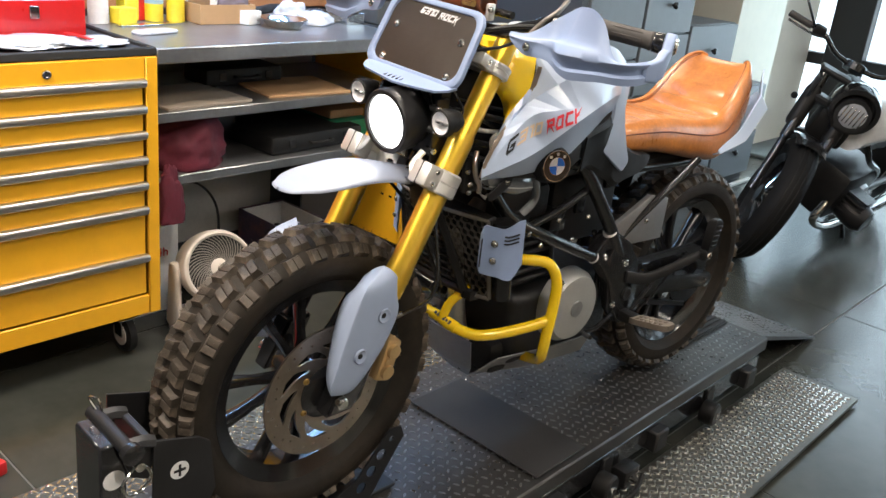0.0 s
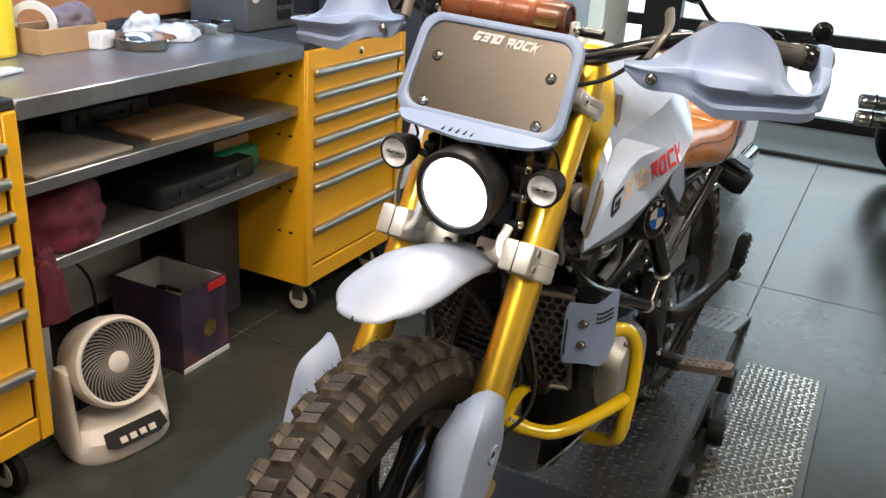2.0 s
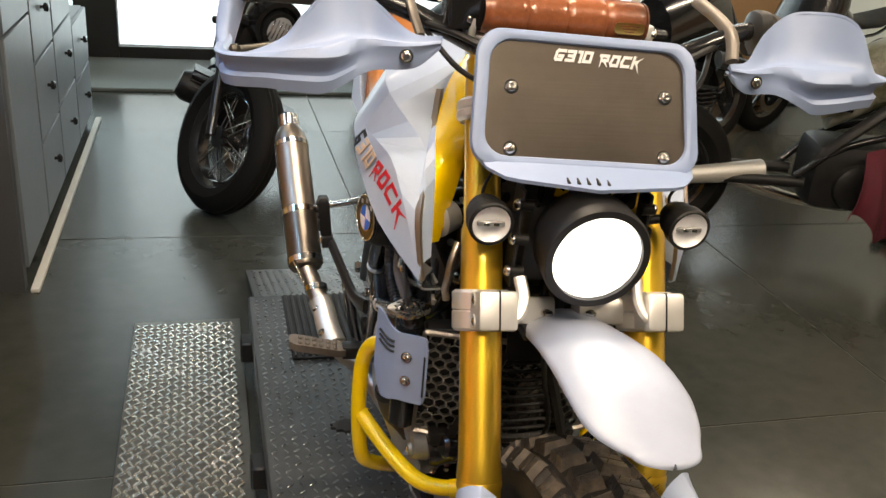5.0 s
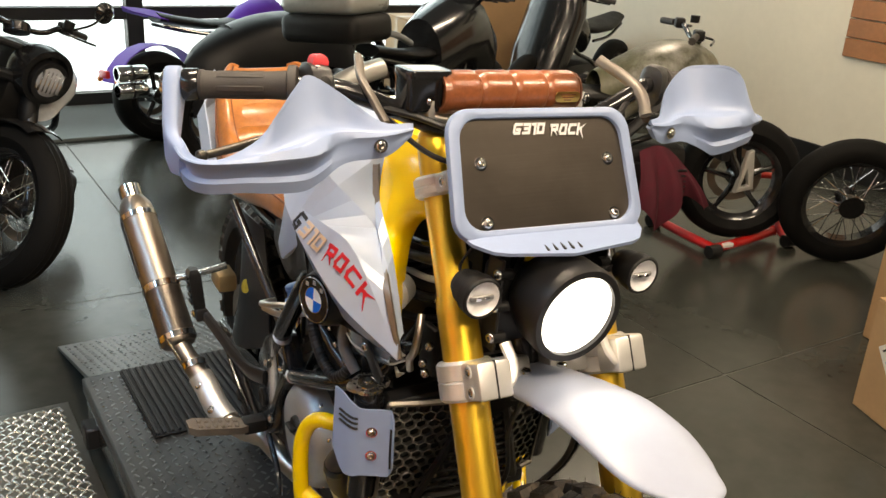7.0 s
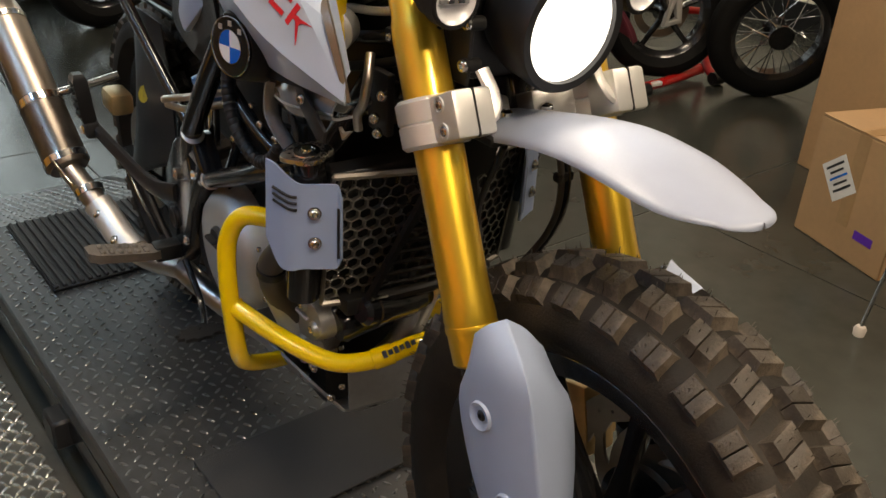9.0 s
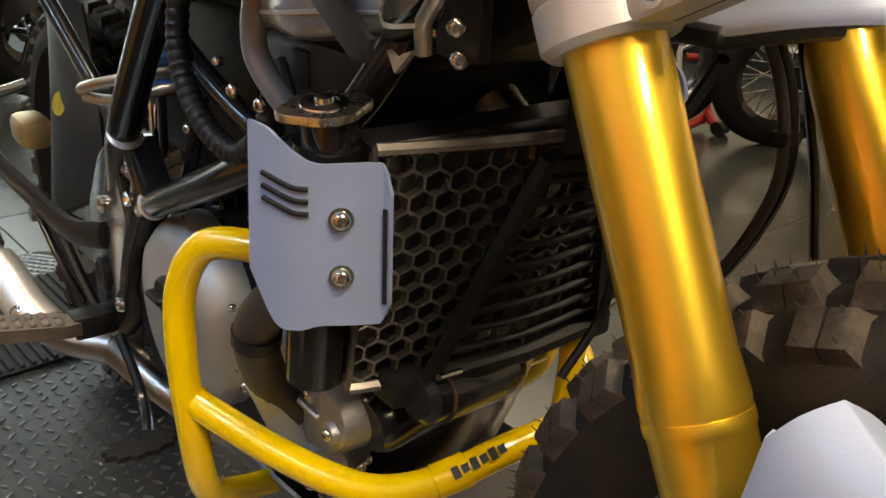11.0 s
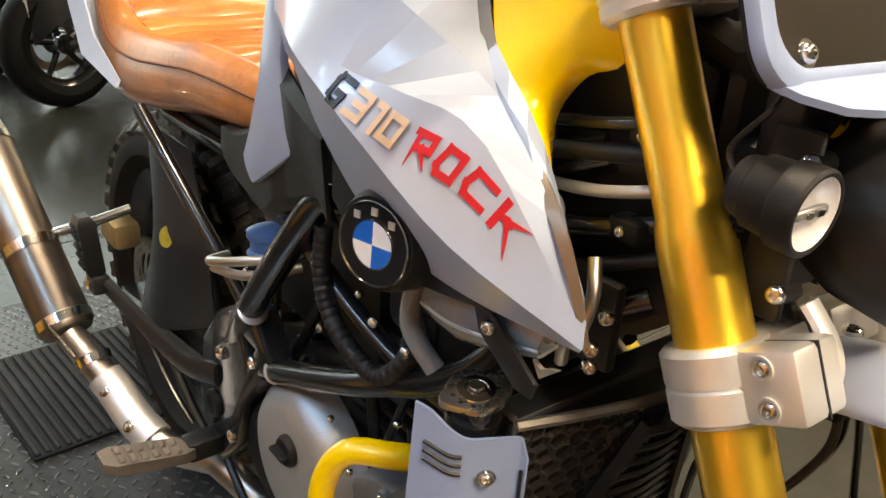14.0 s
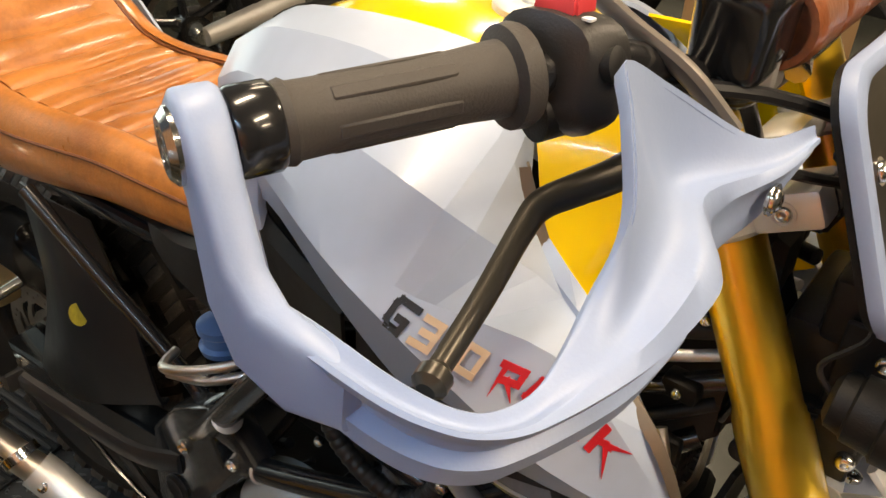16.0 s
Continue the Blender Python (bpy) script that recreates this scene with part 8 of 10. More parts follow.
def parked_bike(name, label, m, wb, R, tank, seat_mat, wheel="cast", naked=True, fork_mat=None, steer=0.0, pivot=0.0, headlamp=True, bars=True, tail=None, tyre_w=0.06):
    """A parked machine, front wheel at the origin, its rear along +y."""
    t = thing(name, label, "motorcycle", m, group="parked motorcycles")
    F, Rr = Vector((0, 0, R)), Vector((0, wb, R))
    SP = F + Vector((0, pivot, 0))
    ST = Matrix.Translation(SP) @ Matrix.Rotation(steer, 4, "Z") @ Matrix.Translation(-SP)
    for c, w, mt in ((F, tyre_w, ST), (Rr, tyre_w * 1.3, Matrix.Identity(4))):
        ri = R - 0.11
        prof = [(-w * 0.7, ri), (-w, ri + 0.045), (-w * 0.85, R - 0.03), (-w * 0.45, R - 0.006), (0, R), (w * 0.45, R - 0.006), (w * 0.85, R - 0.03), (w, ri + 0.045), (w * 0.7, ri), (w * 0.6, ri - 0.008), (-w * 0.6, ri - 0.008)]
        ty = part("wheel", hoop(B(), c, (1, 0, 0), prof, 48), SMOOTH_TYRE, t, m=mt)
        part("rim", hoop(B(), c, (1, 0, 0), [(-w * 0.72, ri + 0.002), (-w * 0.5, ri - 0.02), (w * 0.5, ri - 0.02), (w * 0.72, ri + 0.002), (w * 0.6, ri - 0.014), (w * 0.4, ri - 0.03), (-w * 0.4, ri - 0.03), (-w * 0.6, ri - 0.014)], 40), BLACK_GLOSS, ty, m=mt)
        part("hub", lathe(B(), c - Vector((0.06, 0, 0)), (1, 0, 0), [(0, 0.02), (0, 0.05), (0.03, 0.035), (0.09, 0.035), (0.12, 0.05), (0.12, 0.02)], 20), BLACK_GLOSS, ty, m=mt)
        if wheel == "spoke":
            for k in range(24):
                a = 2 * math.pi * k / 24
                bb = a + (0.35 if k % 2 else -0.35)
                sx = 0.045 if k % 4 < 2 else -0.045
                part("spoke", rod(B(), c + Vector((sx, math.cos(a) * 0.045, math.sin(a) * 0.045)), c + Vector((0, math.cos(bb) * (ri - 0.02), math.sin(bb) * (ri - 0.02))), 0.0028, None, 5), CHROME, ty, m=mt)
        else:
            for k in range(5):
                a = 2 * math.pi * k / 5 + 0.2
                part("spoke", rod(B(), c + Vector((0, math.cos(a) * 0.04, math.sin(a) * 0.04)), c + Vector((0, math.cos(a) * (ri - 0.02), math.sin(a) * (ri - 0.02))), 0.017, 0.013, 8), BLACK_GLOSS, ty, m=mt)
        d = plate(B(), circle(0.14, 36), 0.005, None, 0, [circle(0.10, 28)])
        part("brake_disc", d, DISC, ty, m=mt @ Matrix.Translation(c + Vector((0.07, 0, 0))) @ Matrix.Rotation(radians(90), 4, "Y"))
    fm = fork_mat or BLACK_GLOSS
    top = Vector((0, 0.32, R + 0.58))
    for sx in (-0.10, 0.10):
        part("fork_leg", lathe(B(), top + Vector((sx, 0, 0)), F - top, [(0, 0.02), (0, 0.027), (0.36, 0.027), (0.365, 0.021), ((F - top).length, 0.021)], 16), fm, t, m=ST)
    bm = B()
    box(bm, (0, 0.27, R + 0.48), (0.27, 0.08, 0.04), 0.01)
    box(bm, (0, 0.33, R + 0.60), (0.27, 0.08, 0.03), 0.01)
    part("fork_clamp", bm, BLACK, t, m=ST)
    if headlamp:
        hl = part("headlight", lathe(B(), (0, 0.27, R + 0.52), (0, -1, -0.05), [(0, 0.03), (0.03, 0.08), (0.10, 0.088), (0.115, 0.086), (0.115, 0.075)], 28), BLACK_GLOSS, t, m=ST)
        part("lens", lathe(B(), (0, 0.165, R + 0.515), (0, -1, -0.05), [(0, 0.075), (0.008, 0.07), (0.018, 0.04), (0.02, 0)], 24), CLEAR, hl, m=ST)
        for k in range(6):
            part("lens_rib", box(B(), (-0.05 + 0.02 * k, 0.148, R + 0.515), (0.006, 0.012, 0.09), 0.002), CHROME, hl, m=ST)
    if bars:
        hb = part("handlebar", tube(B(), [(-0.38, 0.42, R + 0.72), (-0.22, 0.36, R + 0.73), (-0.10, 0.33, R + 0.68), (0.10, 0.33, R + 0.68), (0.22, 0.36, R + 0.73), (0.38, 0.42, R + 0.72)], 0.0125, 10, 4), BLACK_GLOSS, t, m=ST)
        for sx in (-1, 1):
            part("grip", rod(B(), (sx * 0.40, 0.425, R + 0.72), (sx * 0.28, 0.385, R + 0.727), 0.017), RUBBER, hb, m=ST)
            part("switch", box(B(), (sx * 0.24, 0.365, R + 0.73), (0.06, 0.05, 0.05), 0.01, None, 2), BLACK_PLASTIC, hb, m=ST)
            part("lever", tube(B(), [(sx * 0.21, 0.33, R + 0.72), (sx * 0.27, 0.30, R + 0.715), (sx * 0.40, 0.34, R + 0.71)], 0.006, 8, 4), BLACK_GLOSS, hb, m=ST)
        part("fluid_cup", lathe(B(), (0.20, 0.30, R + 0.74), (0, 0, 1), [(0, 0.022), (0.035, 0.024), (0.038, 0)], 16), BLACK_PLASTIC, hb, m=ST)
    rows = []
    for y, z, w in ((0.30, R + 0.50, 0.08), (0.38, R + 0.56, 0.13), (0.50, R + 0.58, 0.155), (0.62, R + 0.54, 0.14), (0.74, R + 0.46, 0.10), (0.80, R + 0.42, 0.06)):
        rows.append([Vector((w * math.cos(a), y, z - 0.08 + 0.10 * math.sin(a))) for a in [2 * math.pi * k / 20 for k in range(20)]])
    bm = B()
    loft(bm, [r for r in rows])
    part("tank", bm, tank, t, smooth=60)
    rows = []
    for y, z, w in ((0.72, R + 0.44, 0.08), (0.82, R + 0.43, 0.13), (1.0, R + 0.44, 0.15), (1.18, R + 0.47, 0.12), (1.32, R + 0.50, 0.08)):
        rows.append([Vector((w * math.cos(a), y, z + 0.035 * math.sin(a))) for a in [2 * math.pi * k / 16 for k in range(16)]])
    bm = B()
    loft(bm, rows)
    part("seat", bm, seat_mat, t, smooth=60)
    bm = B()
    box(bm, (0, 0.62, R + 0.06), (0.30, 0.48, 0.30), 0.05, None, 2)
    part("engine", bm, DARK_ENGINE, t)
    for sx in (-1, 1):
        part("engine_cover", lathe(B(), (sx * 0.14, 0.66, R + 0.03), (sx, 0, 0), [(0, 0.11), (0.03, 0.10), (0.045, 0.07), (0.045, 0)], 24), ENGINE if sx > 0 else DARK_ENGINE, t)
        for k in range(5):
            part("cylinder_fin", box(B(), (sx * 0.20, 0.52, R + 0.02 + 0.026 * k), (0.14, 0.15, 0.010), 0.003), DARK_ENGINE, t)
        part("frame_rail", tube(B(), [(sx * 0.05, 0.33, R + 0.45), (sx * 0.12, 0.48, R + 0.30), (sx * 0.14, 0.75, R + 0.20), (sx * 0.12, 0.92, R + 0.05)], 0.016, 10, 4), BLACK_GLOSS, t)
        part("subframe", tube(B(), [(sx * 0.12, 0.75, R + 0.36), (sx * 0.12, 1.0, R + 0.38), (sx * 0.07, 1.3, R + 0.45)], 0.012, 8, 4), BLACK_GLOSS, t)
        part("swingarm", rod(B(), (sx * 0.11, 0.88, R + 0.02), Rr + Vector((sx * 0.11, 0.02, 0)), 0.026, 0.02, 10), BLACK, t)
        part("indicator", lathe(B(), (sx * 0.17, 0.25, R + 0.44), (0, -1, 0), [(0, 0.012), (0.02, 0.018), (0.03, 0.012), (0.03, 0)], 12), BLACK_PLASTIC, t, m=ST)
    part("exhaust_pipe", tube(B(), [(0.10, 0.42, R + 0.05), (0.12, 0.36, R - 0.08), (0.15, 0.60, R - 0.16), (0.18, 0.95, R - 0.12), (0.21, 1.30, R - 0.02)], lambda q: 0.022 + 0.022 * max(0, q - 0.6) / 0.4, 14, 5), STEEL, t)
    if tail is not None:
        bm = B()
        sheet(bm, [[(-0.09, 1.10, R + 0.44), (-0.09, 1.35, R + 0.50), (-0.06, 1.50, R + 0.54)], [(0, 1.10, R + 0.48), (0, 1.38, R + 0.55), (0, 1.54, R + 0.57)], [(0.09, 1.10, R + 0.44), (0.09, 1.35, R + 0.50), (0.06, 1.50, R + 0.54)]], 0.006)
        bmesh.ops.recalc_face_normals(bm, faces=bm.faces)
        part("tail_cowl", bm, tail, t)
    return t


def bike_at(fx, fy, rx_, ry_, lean=0.0):
    """The pose with the front wheel at (fx, fy) and the rear towards (rx_, ry_); lean in degrees to the rider's left."""
    d = Vector((rx_ - fx, ry_ - fy, 0)).normalized()
    x = Vector((d.y, -d.x, 0))
    m = Matrix((x, d, Vector((0, 0, 1)))).transposed().to_4x4()
    m.translation = (fx, fy, 0)
    return m @ Matrix.Rotation(radians(lean), 4, "Y")


blk = parked_bike("parked_motorcycle", "black roadster motorcycle with spoked wheels leaning on its side stand", bike_at(-0.675, 2.744, -0.777, 4.240, 25), 1.50, 0.34, surface("white_tank_paint", (0.60, 0.62, 0.64), 0.25, coat=0.5), BLACK_PLASTIC, "spoke", steer=0.47, pivot=-0.10, headlamp=False, tyre_w=0.075)
part("tank_stripe", box(B(), (0.125, 0.50, 0.845), (0.012, 0.20, 0.035), 0.005, Matrix.Identity(4)), RED, blk)
part("tank_stripe", box(B(), (0.125, 0.50, 0.805), (0.012, 0.20, 0.03), 0.005, Matrix.Identity(4)), TEAL, blk)
ROAD_ST = Matrix.Translation((0, -0.10, 0.34)) @ Matrix.Rotation(0.47, 4, "Z") @ Matrix.Translation((0, 0.10, -0.34))
NAC = ROAD_ST @ Matrix.Translation((0.10, 0, 0))
rl = part("headlight", lathe(B(), (0, 0.27, 0.86), (0, -1, -0.05), [(0, 0.03), (0.03, 0.08), (0.10, 0.088), (0.115, 0.086), (0.115, 0.075)], 28), BLACK_GLOSS, blk, m=NAC)
part("lens", lathe(B(), (0, 0.165, 0.855), (0, -1, -0.05), [(0, 0.075), (0.008, 0.07), (0.018, 0.04), (0.02, 0)], 24), CLEAR, rl, m=NAC)
for k in range(6):
    part("lens_rib", box(B(), (-0.05 + 0.02 * k, 0.148, 0.855), (0.006, 0.012, 0.09), 0.002), CHROME, rl, m=NAC)
bm = B()
box(bm, (0.0, 0.36, 0.86), (0.20, 0.16, 0.20), 0.04, None, 3)
box(bm, (-0.02, 0.30, 0.72), (0.20, 0.12, 0.18), 0.03, None, 2)
part("nacelle", bm, BLACK_PLASTIC, blk, "black headlight nacelle", m=NAC)
part("headlight_cowl", lathe(B(), (0, 0.33, 0.875), (0, -1, -0.05), [(0, 0.06), (0.03, 0.11), (0.10, 0.125), (0.155, 0.118), (0.158, 0.095), (0.12, 0.09)], 32), BLACK_GLOSS, blk, "gloss black headlight cowl", m=NAC)
for k in range(3):
    part("tread_groove", hoop(B(), (-0.024 + 0.024 * k, 0, 0.34), (1, 0, 0), [(-0.002, 0.334), (-0.002, 0.3415 - 0.003 * abs(k - 1)), (0.002, 0.3415 - 0.003 * abs(k - 1)), (0.002, 0.334)], 48), BLACK_PLASTIC, blk, m=ROAD_ST)
# black mudguard over the front tyre, fork shrouds, mirror and lamp ears
rows = []
for a in range(6):
    q = radians(40 + a * 12)
    rows.append([(sx * 0.080, 0.356 * math.cos(q), 0.34 + 0.356 * math.sin(q) - 0.02 * abs(sx) ** 3) for sx in (-1, -0.7, -0.3, 0.3, 0.7, 1)])
bm = B()
sheet(bm, rows, 0.005)
bmesh.ops.recalc_face_normals(bm, faces=bm.faces)
part("front_mudguard", bm, BLACK_GLOSS, blk, "black front mudguard", m=ROAD_ST)
for sx in (-1, 1):
    part("fork_shroud", lathe(B(), (sx * 0.10, 0.285, 0.855), (0, -0.42, -0.90), [(0, 0.030), (0.02, 0.040), (0.20, 0.040), (0.22, 0.032)], 18), BLACK_PLASTIC, blk, m=ROAD_ST)
    part("lamp_ear", box(B(), (sx * 0.118, 0.27, 0.86), (0.02, 0.10, 0.12), 0.01, None, 2), BLACK, blk, m=ROAD_ST)
    ms = part("mirror_stalk", tube(B(), [(sx * 0.26, 0.36, 1.07), (sx * 0.33, 0.33, 1.13), (sx * 0.40, 0.36, 1.19)], 0.006, 8, 4), BLACK_GLOSS, blk, m=ROAD_ST)
    part("mirror_head", lathe(B(), (sx * 0.41, 0.37, 1.20), (0, 1, 0), [(-0.02, 0.0), (-0.018, 0.03), (0, 0.05), (0.012, 0.05), (0.012, 0.0)], 22), BLACK_GLOSS, ms, m=ROAD_ST)
part("instrument", lathe(B(), (0, 0.33, 0.99), (0, 0.5, 1), [(0, 0.03), (0.0, 0.052), (0.035, 0.055), (0.04, 0.050), (0.036, 0.0)], 24), BLACK_GLOSS, blk, m=ROAD_ST)
sd = part("side_stand", rod(B(), (0.14, 0.75, 0.25), (0.26, 0.84, 0.06), 0.012), BLACK_GLOSS, blk)
part("stand_foot", lathe(B(), (0.262, 0.845, 0.048), (0.2, 0, 1), [(0, 0.045), (0.008, 0.045), (0.012, 0.03), (0.012, 0)], 20), BLACK, sd)
for sx in (-1, 1):
    part("boxer_head", lathe(B(), (sx * 0.14, 0.52, 0.36), (sx, 0, 0.05), [(0, 0.06), (0.06, 0.075), (0.13, 0.08), (0.17, 0.06), (0.175, 0)], 20), DARK_ENGINE, blk, "finned boxer cylinder head")

camo = parked_bike("parked_motorcycle", "camouflage painted naked motorcycle up on a red paddock stand", bike_at(2.80, 2.07, 1.34, 2.43, 0) @ Matrix.Translation((0, 0, 0.04)), 1.49, 0.32, CAMO, BLACK_PLASTIC, "cast", fork_mat=BLACK_GLOSS, steer=-0.3, headlamp=False, tyre_w=0.07)
bm = B()
rod(bm, (-0.16, 1.49, 0.32), (-0.05, 1.05, 0.36), 0.035, 0.05, 14)
part("swingarm_casting", bm, SILVER, camo, "silver single-sided swingarm")
part("wheel_nut", lathe(B(), (-0.10, 1.49, 0.32), (-1, 0, 0), [(0, 0.06), (0.03, 0.05), (0.06, 0.03), (0.06, 0)], 20), STEEL, camo)
part("frame_casting", tube(B(), [(-0.16, 0.34, 0.78), (-0.17, 0.50, 0.80), (-0.15, 0.72, 0.60), (-0.12, 0.85, 0.45)], 0.028, 10, 5, 0.6), DARK_ENGINE, camo)
part("front_caliper", plate(B(), [(0.0, 0.0), (0.10, -0.02), (0.06, 0.19), (0.03, 0.20)], 0.03, None, 0.006, [[(0.03, 0.02), (0.075, 0.01), (0.052, 0.10)]]), SILVER, camo, "silver triangular fork foot", m=Matrix(((0, 0, -1, -0.095), (1, 0, 0, -0.02), (0, 1, 0, 0.30), (0, 0, 0, 1))))
rows = []
for y, z, w in ((0.20, 0.86, 0.05), (0.28, 0.96, 0.11), (0.42, 1.01, 0.17), (0.58, 0.99, 0.175), (0.72, 0.93, 0.14), (0.86, 0.86, 0.10)):
    rows.append([(-w * 0.8, y, z - 0.24), (-w, y, z - 0.13), (-w * 0.85, y, z - 0.05), (-w * 0.4, y, z - 0.008), (0, y, z), (w * 0.4, y, z - 0.008), (w * 0.85, y, z - 0.05), (w, y, z - 0.13), (w * 0.8, y, z - 0.24)])
bm = B()
sheet(bm, dense(rows, 3, 3), 0.004)
bmesh.ops.recalc_face_normals(bm, faces=bm.faces)
part("tank_cover", bm, CAMO, camo, "camouflage painted tank cover", smooth=60)
part("radiator", box(B(), (0, 0.18, 0.58), (0.30, 0.05, 0.26), 0.012, None, 2), BLACK, camo)

covered = parked_bike("parked_motorcycle", "dark scooter half covered with a black cloth by the window", bike_at(2.0, 4.55, 0.62, 4.12, 6), 1.44, 0.31, BLACK_GLOSS, BLACK_PLASTIC, "cast", headlamp=True, tyre_w=0.065)
rows = []
for y, z, w in ((0.40, 0.72, 0.10), (0.55, 0.84, 0.18), (0.80, 0.90, 0.22), (1.05, 0.90, 0.22), (1.30, 0.84, 0.19), (1.50, 0.74, 0.13), (1.60, 0.64, 0.05)):
    rows.append([(-w * 1.08, y, z - 0.32), (-w, y, z - 0.18), (-w * 0.75, y, z - 0.05), (0, y, z), (w * 0.75, y, z - 0.05), (w, y, z - 0.18), (w * 1.08, y, z - 0.32)])
bm = B()
sheet(bm, dense(rows, 3, 3), 0.004)
bmesh.ops.recalc_face_normals(bm, faces=bm.faces)
cv = tagged(part("cover_cloth", bm, surface("black_cover_cloth", (0.006, 0.006, 0.007), 0.42, 0, 0.3, 12, 0.3, 100, spec=0.35), smooth=70), "black cloth draped over a parked scooter", "cover")
cv.matrix_world = bike_at(2.0, 4.55, 0.62, 4.12, 6)
COVM = bike_at(2.0, 4.55, 0.62, 4.12, 6).inverted()
for tz in (0.583, 0.487):
    tip = lathe(B(), COVM @ Vector((0.24, 4.16, tz)), (COVM.to_3x3() @ Vector((-0.94, -0.25, 0.02))), [(0, 0.040), (0.01, 0.046), (0.165, 0.046), (0.172, 0.041), (0.172, 0.036), (0.06, 0.033), (0.06, 0.0)], 28)
    part("exhaust_tip", tip, CHROME, covered, "chrome tailpipe")
    part("tip_band", hoop(B(), COVM @ Vector((0.155, 4.137, tz + 0.002)), COVM.to_3x3() @ Vector((-0.94, -0.25, 0.02)), [(-0.006, 0.046), (-0.006, 0.0475), (0.006, 0.0475), (0.006, 0.046)], 28), BLACK, covered)
part("number_plate", box(B(), (0, 1.62, 0.52), (0.17, 0.006, 0.12), 0.003), PAPER, covered, "white rear plate, unreadable")
for k in range(3):
    part("plate_bar", box(B(), (-0.05 + 0.05 * k, 1.625, 0.52), (0.025, 0.002, 0.06)), BLACK_INK, covered)

purple = parked_bike("parked_scooter", "purple custom scooter with a red tail light by the shop window", bike_at(1.7, 5.35, 0.35, 4.85, 4), 1.36, 0.29, PURPLE, BLACK_PLASTIC, "cast", tail=PURPLE, tyre_w=0.07)
rows = []
for a in range(9):
    q = radians(20 + a * 16)
    rows.append([(sx * 0.085, 1.36 + 0.33 * math.cos(q), 0.29 + 0.33 * math.sin(q)) for sx in (-1, -0.6, 0, 0.6, 1)])
bm = B()
sheet(bm, rows, 0.006)
bmesh.ops.recalc_face_normals(bm, faces=bm.faces)
part("rear_fender", bm, PURPLE, purple, "purple rear fender")
part("tail_light", box(B(), (0, 1.70, 0.46), (0.10, 0.03, 0.05), 0.01, None, 2), RED, purple)
for sx in (-1, 1):
    part("indicator", lathe(B(), (sx * 0.11, 1.66, 0.42), (0, 1, 0), [(0, 0.012), (0.02, 0.02), (0.03, 0.012), (0.03, 0)], 12), surface("amber_lens_%d" % (sx + 1), (0.8, 0.25, 0.02), 0.3), purple)

tour = parked_bike("parked_motorcycle", "black touring motorcycle with a silver and black top case", bike_at(2.45, 4.05, 1.10, 3.22, 5), 1.55, 0.32, BLACK_GLOSS, BLACK_PLASTIC, "cast", headlamp=True)
rows = []
for y, z, w in ((0.05, 0.70, 0.10), (0.18, 0.85, 0.20), (0.35, 0.98, 0.24), (0.55, 0.95, 0.22), (0.80, 0.85, 0.16)):
    rows.append([Vector((w * math.cos(a), y, z - 0.12 + 0.22 * math.sin(a))) for a in [2 * math.pi * k / 20 for k in range(20)]])
bm = B()
loft(bm, rows)
part("fairing", bm, BLACK_GLOSS, tour, "gloss black fairing", smooth=60)
bm = B()
box(bm, (0.06, 1.50, 0.955), (0.50, 0.36, 0.15), 0.05, None, 3)
tc_ = part("top_case", bm, BLACK_PLASTIC, tour, "black top case with silver lid")
bm = B()
box(bm, (0.06, 1.50, 1.085), (0.49, 0.35, 0.12), 0.05, None, 3)
part("case_lid", bm, surface("silver_lid_paint", (0.42, 0.44, 0.43), 0.3, 0.4), tc_)
part("grab_rail", tube(B(), [(-0.14, 1.10, 0.84), (-0.17, 1.28, 0.90), (-0.10, 1.36, 0.92), (0.10, 1.36, 0.92), (0.17, 1.28, 0.90), (0.14, 1.10, 0.84)], 0.018, 10, 5), surface("grey_rail", (0.22, 0.23, 0.24), 0.45), tour)
TOURM = bike_at(2.45, 4.05, 1.10, 3.22, 5).inverted()
tm = part("silencer", lathe(B(), TOURM @ Vector((1.38, 3.06, 0.435)), TOURM.to_3x3() @ Vector((-0.98, 0.0, 0.17)), [(0, 0.03), (0.02, 0.052), (0.36, 0.052), (0.40, 0.045), (0.40, 0.03), (0.36, 0.028)], 28), GOLD_CAST, tour, "bronze silencer with a red and yellow sticker")
for q, mt_ in ((0.20, RED), (0.27, CAB_YELLOW)):
    part("sticker", box(B(), TOURM @ Vector((1.38 - 0.98 * q, 3.006, 0.435 + 0.17 * q)), (0.06, 0.05, 0.05), 0.004), mt_, tm)
tl = part("tail_panel", tube(B(), [TOURM @ Vector(p) for p in ((0.80, 3.10, 0.47), (0.86, 3.10, 0.56), (0.96, 3.12, 0.66), (1.10, 3.16, 0.72), (1.30, 3.25, 0.75))], 0.055, 16, 5, 0.8), SILVER, tour, "silver tail panel")
part("indicator", lathe(B(), TOURM @ Vector((0.86, 3.05, 0.605)), TOURM.to_3x3() @ Vector((0, -1, 0)), [(0, 0.03), (0.015, 0.028), (0.02, 0.015), (0.02, 0)], 18), surface("amber_lens", (0.75, 0.22, 0.03), 0.3), tl)
bm = B()
sheet(bm, [[(-0.16, 0.10, 1.0), (0, 0.06, 1.02), (0.16, 0.10, 1.0)], [(-0.14, 0.30, 1.28), (0, 0.27, 1.32), (0.14, 0.30, 1.28)]], 0.004)
bmesh.ops.recalc_face_normals(bm, faces=bm.faces)
part("windscreen", bm, SMOKED, tour)

